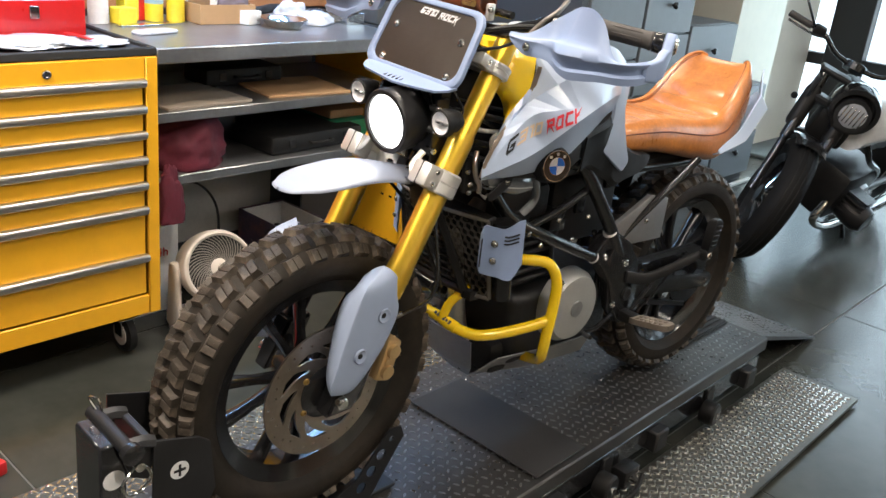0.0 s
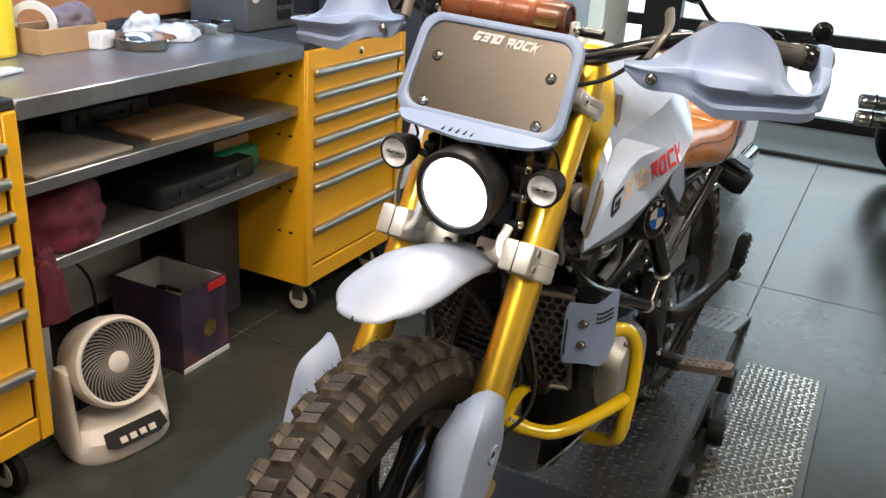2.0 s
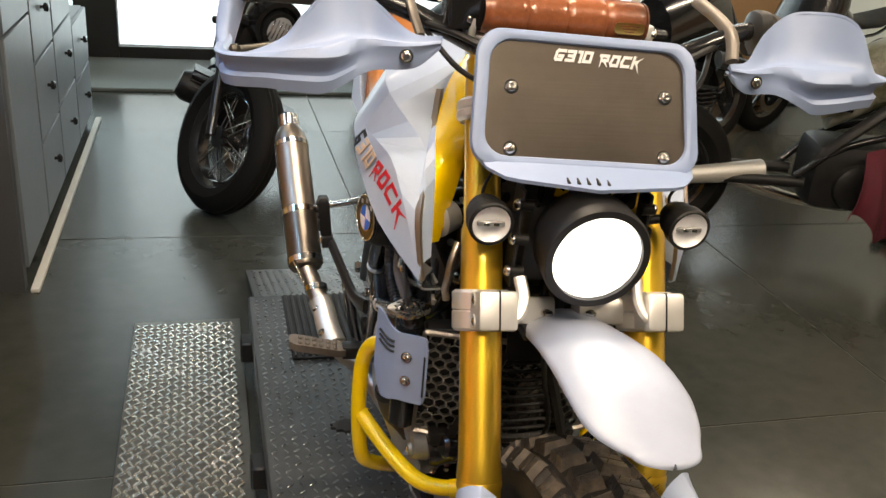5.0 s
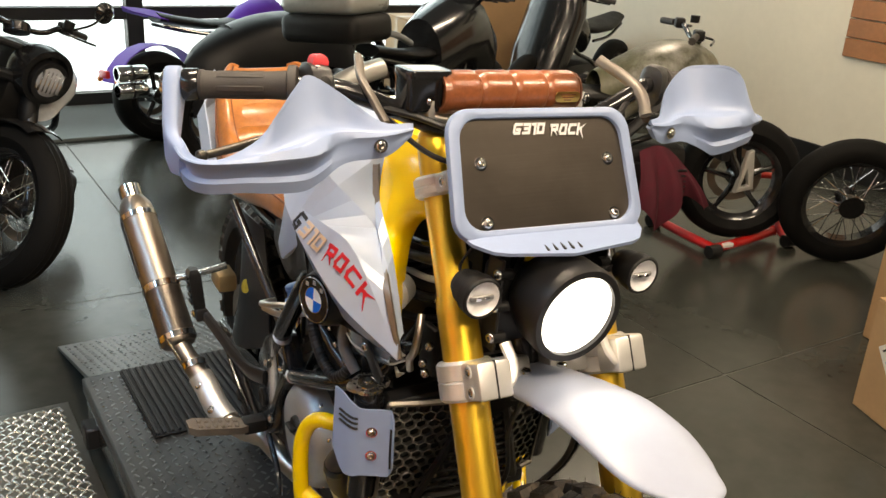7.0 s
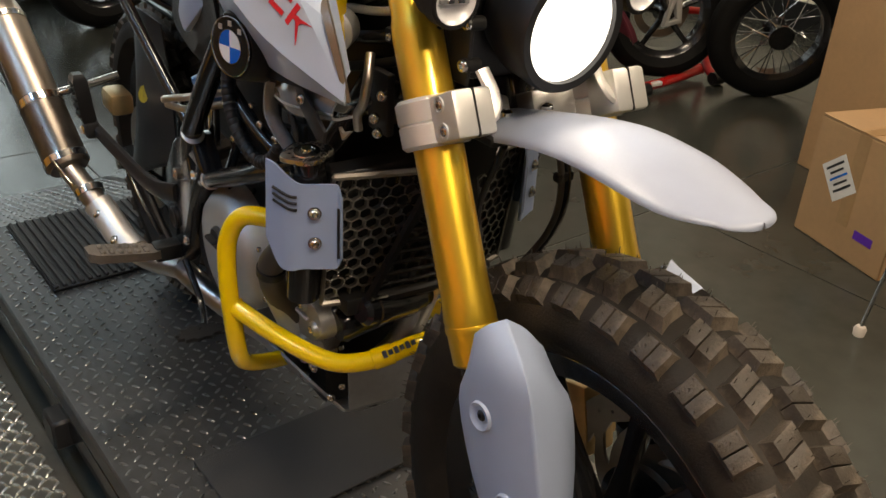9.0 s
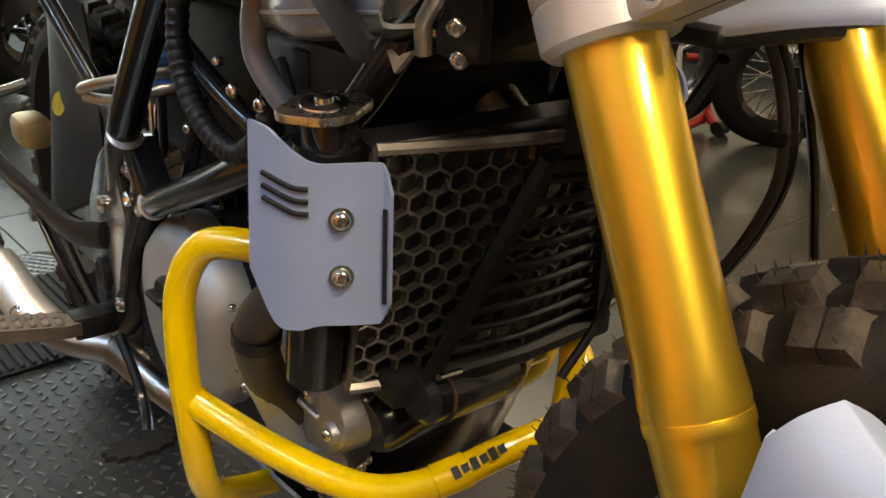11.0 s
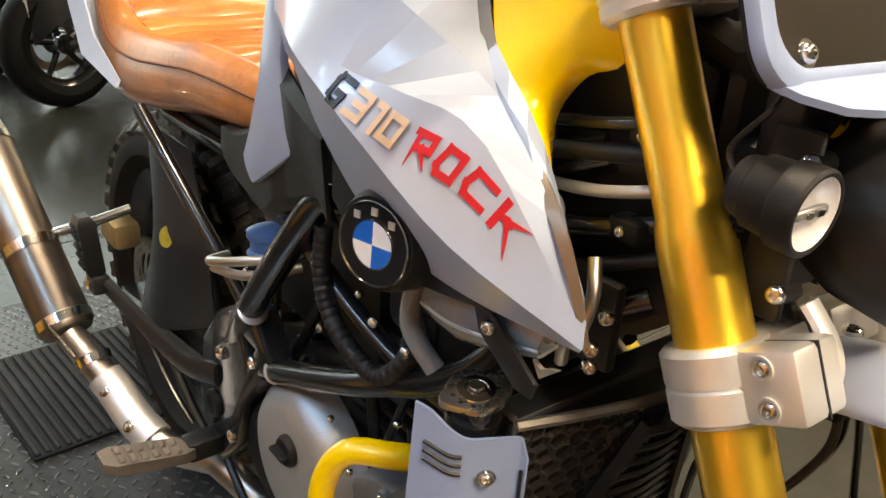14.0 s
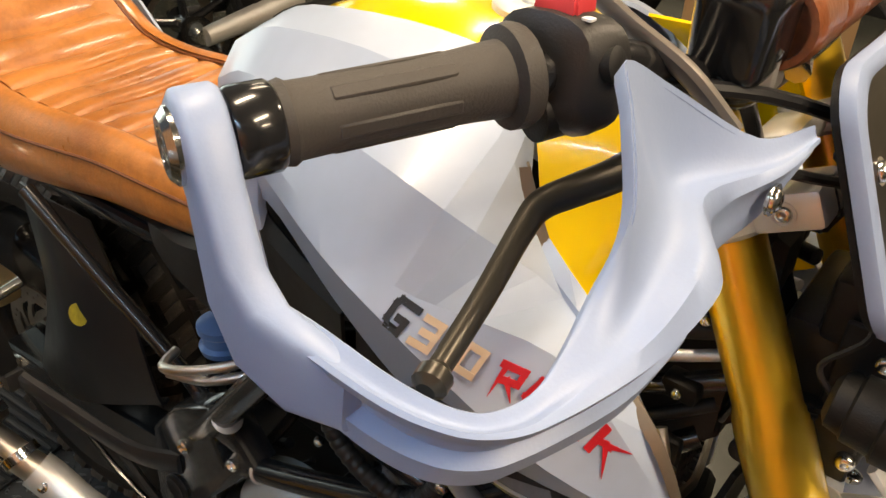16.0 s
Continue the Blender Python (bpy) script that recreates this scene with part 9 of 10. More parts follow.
scoot = parked_bike("parked_scooter", "black maxi scooter parked against the cream wall", bike_at(2.95, 4.42, 4.13, 5.00, 4), 1.4, 0.30, BLACK_GLOSS, BLACK_PLASTIC, "cast", headlamp=False)
rows = []
for z, y, w in ((0.35, 0.10, 0.20), (0.60, 0.18, 0.24), (0.90, 0.30, 0.24), (1.10, 0.36, 0.18), (1.28, 0.42, 0.10)):
    rows.append([Vector((w * math.cos(a), y + 0.14 * math.sin(a), z)) for a in [2 * math.pi * k / 20 for k in range(20)]])
bm = B()
loft(bm, rows)
part("front_shield", bm, BLACK_GLOSS, scoot, "gloss black leg shield", smooth=60)

# red paddock stand
st_ = thing("paddock_stand", "red tubular steel paddock stand under the camouflage motorcycle", "paddock stand")
for nm, pts, r_ in (("tube", [(2.60, 2.40, 0.045), (2.60, 2.16, 0.04), (2.60, 1.95, 0.04)], 0.024), ("tube", [(2.59, 1.95, 0.04), (2.85, 1.99, 0.04), (3.13, 2.04, 0.05)], 0.024), ("tube", [(3.02, 2.18, 0.06), (3.07, 2.10, 0.055), (3.12, 2.02, 0.05)], 0.026), ("upright", [(3.10, 1.92, 0.03), (3.12, 2.02, 0.08), (3.17, 2.08, 0.22), (3.19, 2.10, 0.31)], 0.022), ("arm", [(3.19, 2.10, 0.31), (3.12, 2.12, 0.33), (3.02, 2.14, 0.34)], 0.018)):
    part(nm, tube(B(), pts, r_, 12, 4), RED, st_)
for p in ((2.60, 2.42, 0.035), (2.58, 1.93, 0.035), (3.10, 1.92, 0.035)):
    part("foot", rod(B(), Vector(p) - Vector((0.035, 0, 0)), Vector(p) + Vector((0.035, 0, 0)), 0.033, None, 14), BLACK, st_)
part("label", box(B(), (2.68, 1.945, 0.052), (0.07, 0.03, 0.02), 0.003), PAPER, st_, "white paper label")

# loose spoked wheel leaning on the stand
WM = Matrix.Translation((3.15, 1.66, 0.33)) @ Matrix.Rotation(radians(55), 4, "Z") @ Matrix.Rotation(radians(-10), 4, "Y")
lw = thing("loose_wheel", "loose black spoked motorcycle wheel with tyre leaning upright", "wheel", WM)
prof = [(-0.05, 0.235), (-0.062, 0.27), (-0.055, 0.305), (-0.03, 0.328), (0, 0.335), (0.03, 0.328), (0.055, 0.305), (0.062, 0.27), (0.05, 0.235), (0.04, 0.225), (-0.04, 0.225)]
part("tyre", hoop(B(), (0, 0, 0), (1, 0, 0), prof, 56), SMOOTH_TYRE, lw)
part("rim", hoop(B(), (0, 0, 0), (1, 0, 0), [(-0.05, 0.238), (-0.035, 0.218), (0.035, 0.218), (0.05, 0.238), (0.04, 0.22), (0.03, 0.205), (-0.03, 0.205), (-0.04, 0.22)], 48), BLACK_GLOSS, lw)
part("hub", lathe(B(), (-0.07, 0, 0), (1, 0, 0), [(0, 0.02), (0, 0.06), (0.02, 0.06), (0.04, 0.035), (0.10, 0.035), (0.12, 0.055), (0.14, 0.055), (0.14, 0.02)], 24), BLACK_GLOSS, lw)
for k in range(36):
    a = 2 * math.pi * k / 36
    bb = a + (0.38 if k % 2 else -0.38)
    sx = 0.05 if k % 4 < 2 else -0.05
    part("spoke", rod(B(), (sx, math.cos(a) * 0.052, math.sin(a) * 0.052), (0, math.cos(bb) * 0.21, math.sin(bb) * 0.21), 0.0026, None, 5), CHROME, lw)

# maroon cloth over the machine's engine
rows = []
for k in range(15):
    q = k / 14
    fold = math.sin(q * 21) * 0.030
    top = Vector((2.06 + 0.24 * q, 1.99, 0.575 + 0.045 * math.sin(q * 3.1) - 0.05 * q))
    foot = Vector((1.99 + 0.50 * q, 1.93, 0.275 + 0.05 * q + 0.045 * math.sin(q * 11 + 0.6) - 0.06 * math.exp(-((q - 0.33) / 0.12) ** 2)))
    rows.append([top.lerp(foot, r) + Vector((0, -0.05 * math.sin(r * 2.6) + fold * r, 0)) for r in (0, 0.2, 0.4, 0.6, 0.8, 1)])
bm = B()
sheet(bm, dense(rows, 3, 3), 0.003)
bmesh.ops.recalc_face_normals(bm, faces=bm.faces)
tagged(part("shop_cloth", bm, MAROON, smooth=70), "maroon cloth hanging over the camouflage motorcycle's engine", "cloth")


def carton(name, label, m, sx, sy, sz, material, tape=True):
    """A closed cardboard box standing on its base, flaps and tape on top."""
    t = thing(name, label, "box", m)
    part("body", box(B(), (0, 0, sz / 2 - 0.003), (sx, sy, sz - 0.006), 0.004), material, t)
    for k in (-1, 1):
        part("flap", box(B(), (0, k * sy / 4, sz - 0.001), (sx, sy / 2 - 0.002, 0.005), 0.001), material, t)
    if tape:
        part("tape", box(B(), (0, 0, sz + 0.0025), (sx + 0.002, 0.05, 0.001)), surface("brown_tape", (0.36, 0.22, 0.10), 0.3), t)
        part("tape", box(B(), (-sx / 2 - 0.001, 0, sz * 0.62), (0.001, 0.05, sz * 0.74)), bpy.data.materials["brown_tape"], t)
    return t


BM_ = Matrix.Translation((2.045, 0.645, 0)) @ Matrix.Rotation(radians(-14), 4, "Z") @ Matrix.Translation((0.22, -0.2, 0))
cb1 = carton("cardboard_box", "brown cardboard carton with a white shipping label on the floor", BM_, 0.44, 0.40, 0.42, CARD)
LM = Matrix.Translation((-0.2215, 0.06, 0.245)) @ Matrix.Rotation(radians(-90), 4, "Y") @ Matrix.Rotation(radians(40), 4, "Z")
lb = part("label", box(B(), (0, 0, 0), (0.13, 0.11, 0.001)), PAPER, cb1, "white shipping label", m=LM)
for k in range(5):
    part("label_bar", box(B(), (0.045 - 0.02 * k, 0, 0.001), (0.008, 0.08 - 0.02 * (k % 2), 0.0006)), BLACK_INK if k != 2 else BLUE_INK, lb, m=LM)
part("print_patch", box(B(), (-0.2212, -0.10, 0.10), (0.001, 0.08, 0.03)), PURPLE, cb1)
carton("cardboard_box", "tall brown cardboard carton standing behind the small one", Matrix.Translation((2.72, 0.74, 0)) @ Matrix.Rotation(radians(-10), 4, "Z"), 0.40, 0.5, 0.98, CARD, False)
carton("cardboard_box", "brown cardboard carton with a red round print by the window", Matrix.Translation((2.55, 5.25, 0)), 0.5, 0.4, 0.75, CARD)
carton("cardboard_box", "white and brown carton stacked by the window", Matrix.Translation((3.2, 5.35, 0)), 0.5, 0.4, 1.0, CARD)

# floor stand: its legs and pole
fs = thing("display_stand", "black floor stand with a thin chrome pole and rubber feet", "stand", Matrix.Translation((1.55, 0.0, 0)))
part("pole", rod(B(), (0.065, 0.10, 0.02), (0.20, 0.05, 1.1), 0.006), CHROME, fs)
part("foot", lathe(B(), (0.065, 0.10, 0), (0, 0, 1), [(0, 0.016), (0.02, 0.018), (0.03, 0.012), (0.03, 0)], 16), WHITE_PLASTIC, fs)
part("base", box(B(), (-0.02, -0.10, 0.03), (0.30, 0.07, 0.05), 0.01, Matrix.Rotation(radians(35), 4, "Z"), 2), BLACK, fs)
part("post", box(B(), (0.08, -0.12, 0.5), (0.04, 0.04, 1.0), 0.005), BLACK, fs)

# ---- bench clutter ----


def rp(x, y, z=0.0, rz=0.0):
    """A pose in the room's frame."""
    return ROOM @ pose(x, y, z, 0, 0, rz)


# circulating fan
FANM = Matrix.Translation((-1.265, 0.022, 0)) @ Matrix.Scale(1.28, 4) @ Matrix.Rotation(radians(-6), 4, "Z")
fan = thing("floor_fan", "ivory round floor fan with a swirl grille and front buttons", "fan", FANM)
rows = []
for z, sx, sy in ((0.0, 0.085, 0.115), (0.012, 0.09, 0.12), (0.05, 0.085, 0.118), (0.075, 0.05, 0.11)):
    rows.append([Vector((0.01 + sx * math.copysign(abs(math.cos(a)) ** 0.75, math.cos(a)), sy * math.copysign(abs(math.sin(a)) ** 0.75, math.sin(a)), z)) for a in [2 * math.pi * k / 32 for k in range(32)]])
bm = B()
loft(bm, rows)
base = part("base", bm, WHITE_PLASTIC, fan)
for s in (-1, 1):
    bm = B()
    rows = [[Vector((0.0 + w * math.cos(a), s * (0.108 + 0.012 * math.sin(a)), z)) for a in [2 * math.pi * k / 16 for k in range(16)]] for z, w in ((0.03, 0.06), (0.10, 0.045), (0.18, 0.034), (0.21, 0.028), (0.22, 0.012))]
    loft(bm, rows)
    part("yoke_arm", bm, WHITE_PLASTIC, base)
FD = Vector((0.94, 0, 0.30)).normalized()
FC = Vector((0.0, 0, 0.195))
VANE_GREY = surface("warm_grey_vane_plastic", (0.20, 0.18, 0.16), 0.45, 0, 0.05, 8)
head_ = part("housing", lathe(B(), FC - FD * 0.09, FD, [(0, 0.03), (0.005, 0.06), (0.04, 0.088), (0.09, 0.100), (0.13, 0.103), (0.145, 0.100), (0.150, 0.094), (0.146, 0.088), (0.12, 0.086)], 48), WHITE_PLASTIC, fan)
part("duct", lathe(B(), FC - FD * 0.02, FD, [(0, 0.002), (0.0, 0.088), (0.07, 0.088)], 36), BLACK_PLASTIC, head_)
FU, FV = basis(FD)
for k in range(42):
    a = 2 * math.pi * k / 42
    pts = []
    for q in range(5):
        r = 0.022 + 0.066 * q / 4
        b = a + 0.9 * q / 4
        pts.append(FC + FD * (0.052 - 0.010 * (q / 4 - 0.5) ** 2) + (FU * math.cos(b) + FV * math.sin(b)) * r)
    part("grille_vane", tube(B(), pts, 0.0017, 5, 2), VANE_GREY, head_)
part("grille_hub", lathe(B(), FC + FD * 0.044, FD, [(0, 0.024), (0.008, 0.024), (0.012, 0.018), (0.012, 0)], 24), WHITE_PLASTIC, head_)
PMX = Matrix.Translation((0.092, 0, 0.055)) @ Matrix.Rotation(radians(50), 4, "Y")
pn = part("button_panel", plate(B(), [(-0.02, -0.07), (0.012, -0.075), (0.022, -0.05), (0.024, 0.05), (0.012, 0.075), (-0.02, 0.07)], 0.006), BLACK_PLASTIC, base, "dark button panel", m=PMX)
for k in range(4):
    part("button", box(B(), (0.008, -0.036 + 0.024 * k, 0.007), (0.014, 0.016, 0.003), 0.001), WHITE_PLASTIC, pn, m=PMX)

# printed open carton
PBM = Matrix.Translation((-1.372, 0.50, 0)) @ Matrix.Rotation(radians(5), 4, "Z")
pb = thing("printed_carton", "open printed carton in dark red and blue with parts inside", "box", PBM)
for c, s_ in (((-0.003, 0, 0.145), (0.006, 0.225, 0.29)), ((-0.30, 0, 0.145), (0.006, 0.225, 0.29)), ((-0.15, -0.11, 0.145), (0.30, 0.006, 0.288)), ((-0.15, 0.11, 0.145), (0.30, 0.006, 0.288))):
    part("side", box(B(), c, s_, 0.001), PRINT_DARK, pb)
part("bottom", box(B(), (-0.15, 0, 0.004), (0.29, 0.21, 0.006)), CARD, pb)
part("white_edge", box(B(), (0.001, 0, 0.010), (0.006, 0.226, 0.018), 0.001), PAPER, pb)
part("inner_lining", box(B(), (-0.292, 0, 0.15), (0.006, 0.21, 0.27)), PAPER, pb)
part("inner_lining", box(B(), (-0.15, 0.103, 0.15), (0.28, 0.006, 0.27)), PAPER, pb)
part("rim_print", box(B(), (0.001, 0.06, 0.27), (0.007, 0.09, 0.03), 0.001), RED, pb)
part("round_print", lathe(B(), (0.001, 0.02, 0.12), (1, 0, 0), [(0, 0.030), (0.001, 0.030), (0.001, 0.012), (0.0005, 0.010), (0.0005, 0)], 24), BRASS, pb)
for k in range(4):
    tagged(part("spare_part", box(B(), (0, 0, 0), (0.08, 0.05, 0.05), 0.01, None, 2), CARD if k % 2 else BLACK_PLASTIC, pb, m=Matrix.Translation((-0.08 - 0.05 * k, -0.04 + 0.03 * (k % 3), 0.20)) @ Matrix.Rotation(0.6 * k, 4, "X")))

wb_ = thing("white_carton", "white carton with red print under the workbench", "box", rp(-1.60, 0.02, 0))
part("body", box(B(), (0, 0, 0.17), (0.24, 0.20, 0.34), 0.004), PAPER, wb_)
lettering("24h", 0.05, Matrix.Translation((0.1215, 0.02, 0.24)) @ Matrix.Rotation(radians(90), 4, "Z") @ Matrix.Rotation(radians(90), 4, "X"), RED_INK, wb_, "print")
plug = thing("power_plug", "black plug and grey cable in a socket under the bench", "plug", rp(-1.70, 0.16, 0.36))
part("socket", box(B(), (0.003, 0, 0), (0.012, 0.08, 0.12), 0.004), WHITE_PLASTIC, plug)
part("plug_body", box(B(), (0.03, 0, 0.02), (0.04, 0.03, 0.04), 0.008, None, 2), BLACK_PLASTIC, plug)
part("cable", tube(B(), [(0.05, 0, 0.02), (0.10, 0.01, 0.08), (0.16, 0.08, 0.10), (0.20, 0.14, 0.0), (0.22, 0.12, -0.20), (0.26, 0.0, -0.34)], 0.005, 8, 5), BLACK, plug)
part("cable", tube(B(), [(0.03, -0.02, -0.02), (0.06, -0.04, -0.10), (0.10, -0.03, -0.24), (0.14, 0.02, -0.35)], 0.005, 8, 5), PAPER, plug)

# shelves
for lab, cat, nm, c, s_, mt, rz in (("flat sheet of cardboard lying on the shelf", "cardboard", "cardboard_sheet", (-1.40, 0.10, 0.8375), (0.30, 0.34, 0.010), surface("grey_card", (0.24, 0.20, 0.16), 0.8), 4),
                                    ("brown cardboard sheet lying on the shelf", "cardboard", "cardboard_sheet", (-1.40, 0.56, 0.8375), (0.28, 0.36, 0.010), CARD, -6),
                                    ("black instrument case on the upper shelf", "case", "black_case", (-1.58, 0.42, 0.865), (0.16, 0.34, 0.066), BLACK_PLASTIC, 0),
                                    ("black plastic tool case on the lower shelf", "case", "tool_case", (-1.45, 0.60, 0.652), (0.34, 0.46, 0.07), BLACK_PLASTIC, 3),
                                    ("green plastic parts box on the lower shelf", "box", "green_box", (-1.50, 0.84, 0.655), (0.30, 0.20, 0.075), GREEN, 0),
                                    ("black bag at the back of the lower shelf", "bag", "black_bag", (-1.60, 0.24, 0.69), (0.22, 0.30, 0.145), BLACK, 8)):
    tb = tagged(part(nm, box(B(), (0, 0, 0), s_, min(s_) * 0.22, None, 2), mt), lab, cat)
    tb.matrix_world = rp(*c, rz)
    if cat == "case":
        for q in (-0.3, 0.3):
            part("latch", box(B(), (s_[0] / 2 + 0.003, q * s_[1], 0.004), (0.008, 0.03, 0.03), 0.002), BLACK_GLOSS, tb)
        part("handle", tube(B(), [(s_[0] / 2, -0.05, 0), (s_[0] / 2 + 0.022, -0.045, 0), (s_[0] / 2 + 0.022, 0.045, 0), (s_[0] / 2, 0.05, 0)], 0.006, 8, 4), BLACK_PLASTIC, tb)
bx = tagged(part("lid_box", box(B(), (0, 0, 0), (0.22, 0.18, 0.035), 0.006, None, 2), CARD), "beige carton resting on the green box", "box")
bx.matrix_world = rp(-1.50, 0.84, 0.711)


def crumpled(name, label, m, sx, sy, sz, material, seed, cat="cloth"):
    """A crumpled heap resting on its base."""
    bm = B()
    bmesh.ops.create_icosphere(bm, subdivisions=4, radius=1.0)
    for v in bm.verts:
        n = noise.fractal(v.co * 1.6 + Vector((seed, 0, 0)), 1.0, 2.0, 4) * 0.30 + abs(noise.noise(v.co * 4 + Vector((0, seed, 0)))) * 0.12
        q = v.co * (1 + n)
        v.co = Vector((q.x * sx, q.y * sy, max(q.z, -0.35) * sz + 0.35 * sz))
    ob = tagged(part(name, bm, material, smooth=75), label, cat)
    ob.matrix_world = m
    return ob


crumpled("shop_cloth", "crumpled maroon cloth on the lower shelf", rp(-1.36, 0.07, 0.617), 0.12, 0.14, 0.13, MAROON, 3.0)
crumpled("shop_cloth", "end of the maroon cloth hanging over the shelf edge", rp(-1.235, -0.06, 0.46), 0.03, 0.05, 0.14, MAROON, 9.0)
crumpled("grey_rag", "grey rag lying in the cardboard tray", rp(-1.66, 0.46, 1.10), 0.05, 0.07, 0.05, surface("grey_pink_rag", (0.16, 0.12, 0.13), 0.9), 5.0)
crumpled("plastic_bag", "clear plastic bag with small parts on the bench", rp(-1.55, 0.78, 1.043), 0.06, 0.08, 0.035, CLEAR_BAG, 7.0, "bag")
crumpled("plastic_bag", "crumpled clear plastic bag near the trays", rp(-1.68, 0.76, 1.043), 0.05, 0.07, 0.05, CLEAR_BAG, 12.0, "bag")
crumpled("plastic_bag", "clear zip bag lying on the tool cabinet", rp(-1.36, -0.45, 1.042), 0.09, 0.15, 0.018, CLEAR_BAG, 15.0, "bag")
crumpled("plastic_bag", "clear bag with a red strip on the tool cabinet", rp(-1.33, -0.27, 1.042), 0.07, 0.11, 0.014, CLEAR_BAG, 19.0, "bag")
rs_ = tagged(part("red_strip", box(B(), (0, 0, 0), (0.12, 0.02, 0.003), 0.001), RED), "red paper strip on the plastic bag", "strip")
rs_.matrix_world = rp(-1.33, -0.30, 1.066, 12)

# red tool chest on the cabinet
tcx = thing("tool_chest", "open red steel tool chest full of small bags", "tool chest", rp(-1.60, -0.42, 1.036))
for c, s_ in (((0.11, 0, 0.055), (0.006, 0.44, 0.11)), ((-0.11, 0, 0.055), (0.006, 0.44, 0.11)), ((0, -0.217, 0.055), (0.22, 0.006, 0.11)), ((0, 0.217, 0.055), (0.22, 0.006, 0.11)), ((0, 0, 0.004), (0.22, 0.43, 0.006))):
    part("wall", box(B(), c, s_, 0.001), RED, tcx)
part("lid", box(B(), (-0.15, 0, 0.20), (0.012, 0.44, 0.20), 0.004, Matrix.Identity(4)), RED, tcx)
part("latch", box(B(), (0.116, 0.06, 0.075), (0.008, 0.03, 0.04), 0.002), STEEL, tcx)
crumpled("plastic_bag", "clear bags heaped in the red tool chest", rp(-1.60, -0.36, 1.06), 0.08, 0.16, 0.09, CLEAR_BAG, 23.0, "bag")


def bottle(label, m, r, h, body, cap, band=None, text=""):
    t = thing("spray_bottle", label, "bottle", m)
    part("body", lathe(B(), (0, 0, 0), (0, 0, 1), [(0, r * 0.5), (0, r * 0.95), (0.004, r), (h * 0.78, r), (h * 0.84, r * 0.8), (h * 0.87, r * 0.42)], 28), body, t)
    part("cap", lathe(B(), (0, 0, h * 0.865), (0, 0, 1), [(0, r * 0.45), (0.0, r * 0.6), (h * 0.13, r * 0.55), (h * 0.135, r * 0.4), (h * 0.135, 0)], 20), cap, t)
    if band:
        part("label_band", lathe(B(), (0, 0, h * 0.25), (0, 0, 1), [(0, r * 1.004), (h * 0.42, r * 1.004)], 28), band, t)
        for k in range(4):
            part("label_bar", box(B(), (r * 1.0, 0, h * (0.32 + 0.08 * k)), (0.004, r * (1.0 - 0.15 * (k % 2)), h * 0.03)), BLUE_INK if k % 2 else PAPER, t)
    if text:
        lettering(text, 0.03, Matrix.Translation((r * 1.02, 0, h * 0.72)) @ Matrix.Rotation(radians(90), 4, "Z") @ Matrix.Rotation(radians(90), 4, "X"), BLUE_INK, t, "print")
    return t


YEL_LABEL = surface("yellow_label", (0.80, 0.62, 0.03), 0.35)
bottle("white spray bottle with a blue label on the bench", rp(-1.68, -0.06, 1.043), 0.034, 0.22, PAPER, BLUE_INK, None)
bottle("yellow aerosol can with a blue printed label", rp(-1.70, 0.16, 1.043), 0.033, 0.25, YEL_LABEL, PAPER, surface("pale_blue_label", (0.35, 0.52, 0.62), 0.4), "192")
bottle("yellow aerosol can with dark print", rp(-1.68, 0.235, 1.043), 0.033, 0.25, YEL_LABEL, YEL_LABEL, None)
for x, y, s_, mt, lab in ((-1.66, 0.02, (0.06, 0.07, 0.055), YEL_LABEL, "small yellow box on the bench"), (-1.72, 0.07, (0.05, 0.06, 0.075), YEL_LABEL, "upright yellow box on the bench"), (-1.73, 0.115, (0.05, 0.05, 0.08), RED, "upright red box on the bench")):
    q = tagged(part("small_box", box(B(), (0, 0, s_[2] / 2), s_, 0.003), mt), lab, "box")
    q.matrix_world = rp(x, y, 1.043, 10)
tray = thing("cardboard_tray", "low cardboard tray holding tape and rags", "box", rp(-1.66, 0.40, 1.043))
for c, s_ in (((0.07, 0, 0.035), (0.005, 0.24, 0.07)), ((-0.07, 0, 0.035), (0.005, 0.24, 0.07)), ((0, -0.118, 0.035), (0.14, 0.005, 0.07)), ((0, 0.118, 0.035), (0.14, 0.005, 0.07)), ((0, 0, 0.004), (0.135, 0.23, 0.006))):
    part("side", box(B(), c, s_, 0.001), CARD, tray)
tp = tagged(part("tape_roll", hoop(B(), (0, 0, 0), (0, 1, 0), [(-0.012, 0.045), (-0.012, 0.065), (0.012, 0.065), (0.012, 0.045)], 36), PAPER), "white roll of tape standing in the cardboard tray", "tape")
tp.matrix_world = rp(-1.66, 0.32, 1.118, 40)
bowl = tagged(part("steel_bowl", hoop(B(), (0, 0, 0), (0, 0, 1), [(0.002, 0.001), (0.002, 0.06), (0.030, 0.082), (0.034, 0.092), (0.032, 0.094), (0.028, 0.084), (0.0, 0.062), (0.0, 0.001)], 40), STEEL), "shallow stainless steel bowl with small screws", "bowl")
bowl.matrix_world = rp(-1.50, 0.585, 1.0435)
for k in range(7):
    sc_ = tagged(part("screw", rod(B(), (0, 0, 0), (0.012, 0.004, 0.004), 0.005, None, 8), BLACK if k % 2 else STEEL), "small loose screw in the steel bowl", "screw", group="screws in the bowl")
    sc_.matrix_world = rp(-1.50 + 0.03 * math.cos(2.3 * k), 0.585 + 0.035 * math.sin(2.3 * k), 1.0515)
sb = tagged(part("small_box", box(B(), (0, 0, 0.025), (0.05, 0.075, 0.05), 0.003), PAPER), "small white printed box on the bench", "box")
sb.matrix_world = rp(-1.58, 0.49, 1.043, 15)
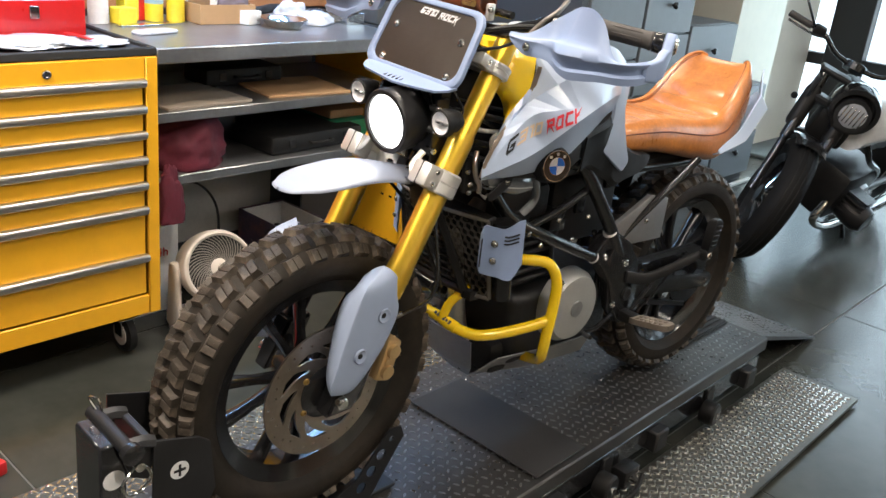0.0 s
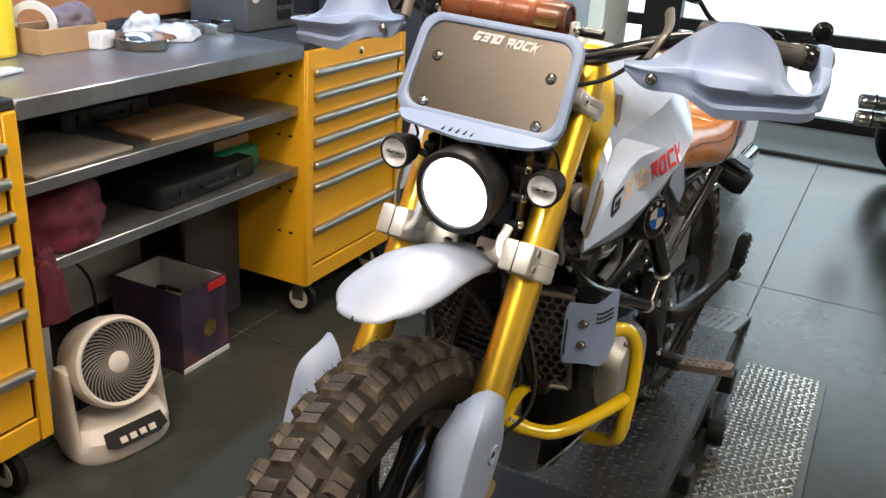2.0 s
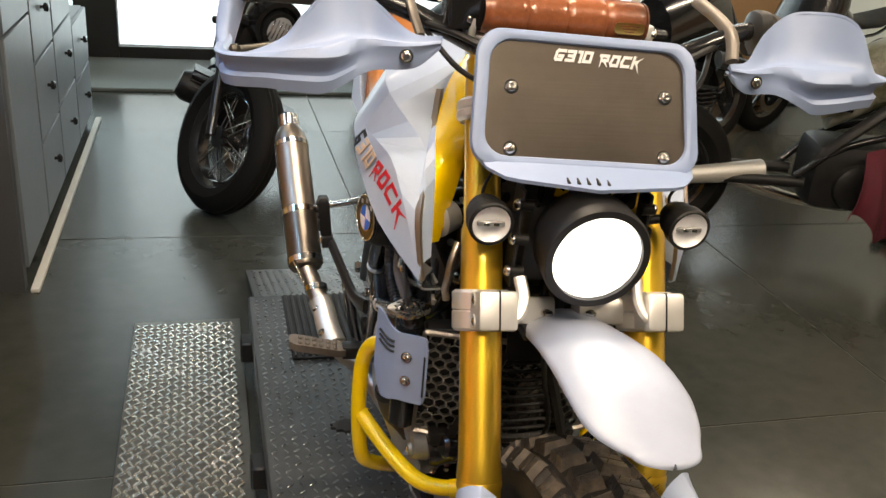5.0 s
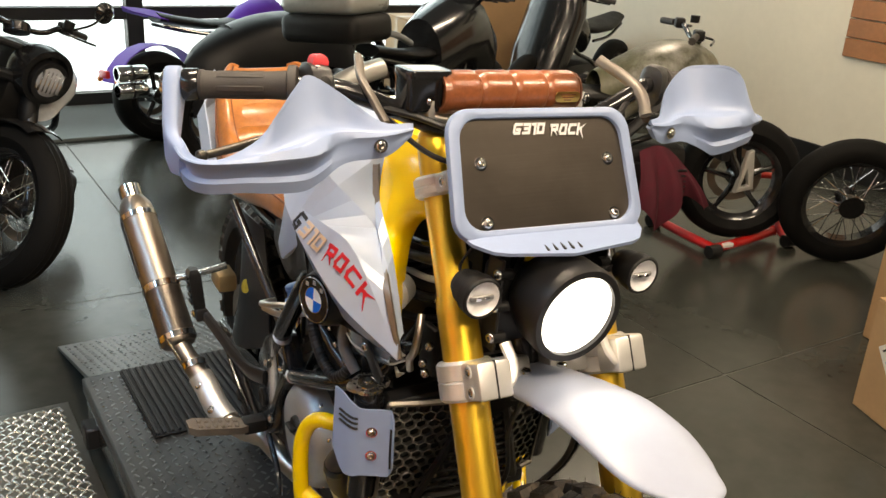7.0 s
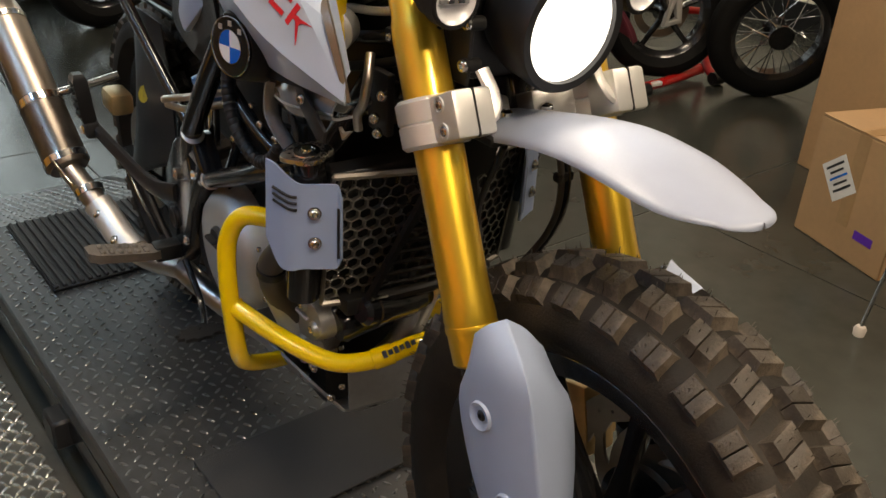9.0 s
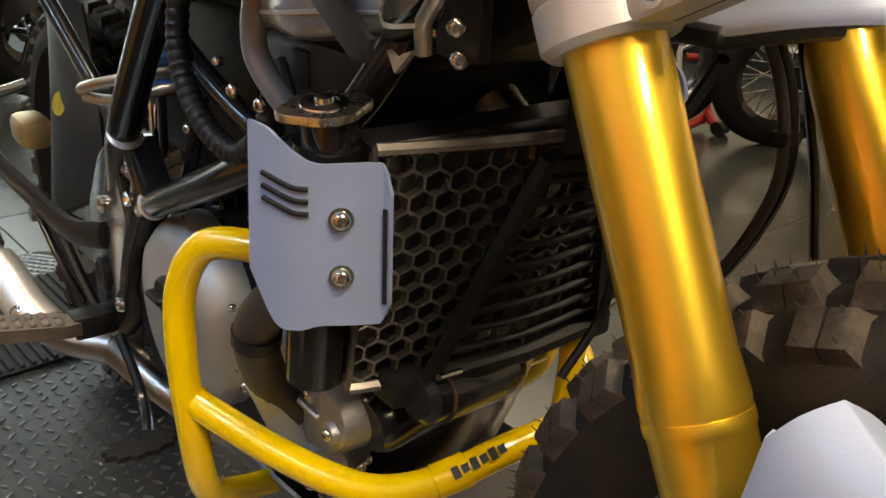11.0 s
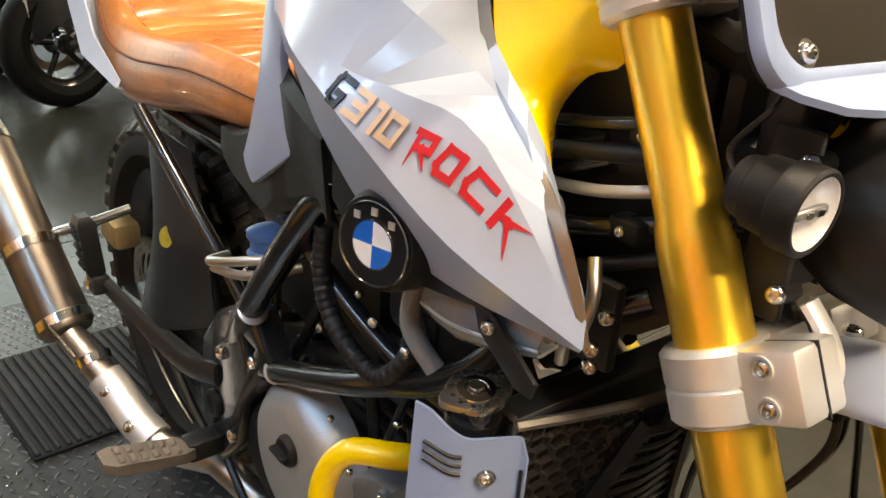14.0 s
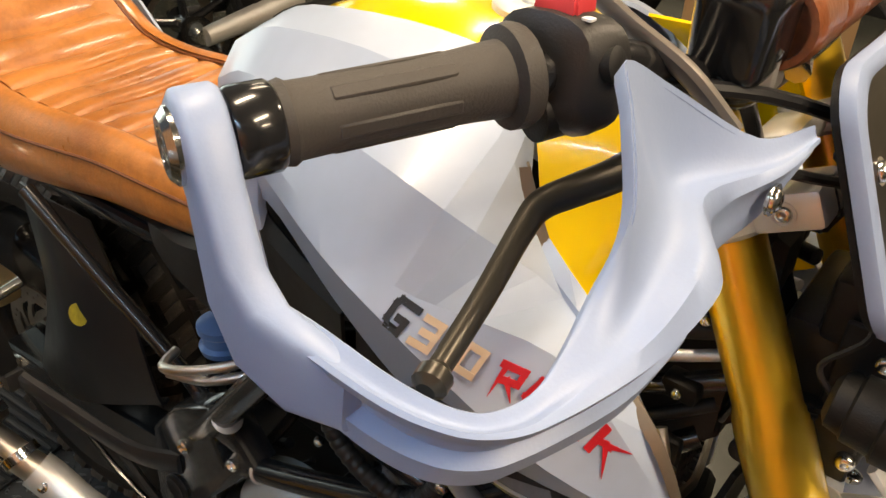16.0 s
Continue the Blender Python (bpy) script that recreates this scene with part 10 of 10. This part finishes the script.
for x, y in ((-1.62, 0.86), (-1.56, 0.95)):
    t = thing("parts_tray", "stainless steel parts tray with small fittings", "tray", rp(x, y, 1.043, 8), group="parts trays")
    for c, s_ in (((0.055, 0, 0.02), (0.003, 0.10, 0.04)), ((-0.055, 0, 0.02), (0.003, 0.10, 0.04)), ((0, -0.05, 0.02), (0.11, 0.003, 0.04)), ((0, 0.05, 0.02), (0.11, 0.003, 0.04)), ((0, 0, 0.002), (0.11, 0.10, 0.003))):
        part("side", box(B(), c, s_, 0.0008), STEEL, t)
    for k in range(4):
        part("fitting", box(B(), (-0.03 + 0.02 * k, -0.02 + 0.015 * (k % 3), 0.015), (0.02, 0.015, 0.02), 0.003), BLUE_SPRING if k % 2 else BLACK, t)
hs_ = tagged(part("hose_bundle", tube(B(), [(0, -0.10, 0.02), (0.02, 0.0, 0.03), (-0.01, 0.10, 0.035), (0.02, 0.20, 0.02)], 0.018, 12), BLACK), "black rubber hose lying at the back of the bench", "hose")
hs_.matrix_world = rp(-1.72, 0.62, 1.043)
ru = tagged(part("steel_rule", box(B(), (0, 0, 0.0015), (0.03, 0.26, 0.003), 0.001), STEEL), "steel rule lying on the bench", "ruler")
ru.matrix_world = rp(-1.62, 0.10, 1.043, 8)
pz = tagged(part("paper_strip", box(B(), (0, 0, 0.006), (0.05, 0.16, 0.012), 0.004), CLEAR_BAG), "pale plastic strip lying on the bench", "strip")
pz.matrix_world = rp(-1.45, 0.02, 1.043, 10)
mch = thing("grinder_cabinet", "grey machine with round stickers on the yellow cabinet", "machine", rp(-1.64, 1.22, 1.036))
part("body", box(B(), (0, 0, 0.17), (0.26, 0.28, 0.34), 0.01, None, 2), surface("grey_machine_paint", (0.10, 0.11, 0.12), 0.45), mch)
for k, (yy, zz, rr) in enumerate(((-0.09, 0.24, 0.03), (-0.02, 0.25, 0.022), (0.05, 0.25, 0.03), (-0.09, 0.12, 0.022))):
    part("sticker", lathe(B(), (0.1305, yy, zz), (1, 0, 0), [(0, rr), (0.001, rr), (0.001, 0)], 20), WHITE_INK if k % 2 == 0 else PAPER, mch, "round white sticker")
for k in range(4):
    part("drawer", box(B(), (0.132, 0.07, 0.05 + 0.05 * k), (0.012, 0.08, 0.035), 0.004), BLACK_GLOSS, mch)
ext = tagged(part("fire_blanket", box(B(), (0, 0, 0.20), (0.02, 0.03, 0.40), 0.004, None, 2), RED), "red steel bracket standing behind the yellow cabinet", "bracket")
ext.matrix_world = rp(-1.27, 1.72, 0)
rmx = tagged(part("red_ramp", box(B(), (0, 0, 0.02), (0.30, 0.30, 0.04), 0.006, None, 2), RED), "red steel plate on the floor by the lift", "plate")
rmx.matrix_world = Matrix.Translation((-0.87, -1.04, 0)) @ Matrix.Rotation(radians(20), 4, "Z")
for x, z, yy in ((4.745, 1.15, 3.30), (4.745, 1.16, 3.75)):
    sw_ = thing("wall_switch", "white switch plate on the cream wall", "switch", ROOM, group="wall switches")
    part("plate", box(B(), (x, yy, z), (0.012, 0.09, 0.09), 0.003), PAPER, sw_)
    part("rocker", box(B(), (x - 0.008, yy, z), (0.006, 0.04, 0.05), 0.002), PAPER, sw_)
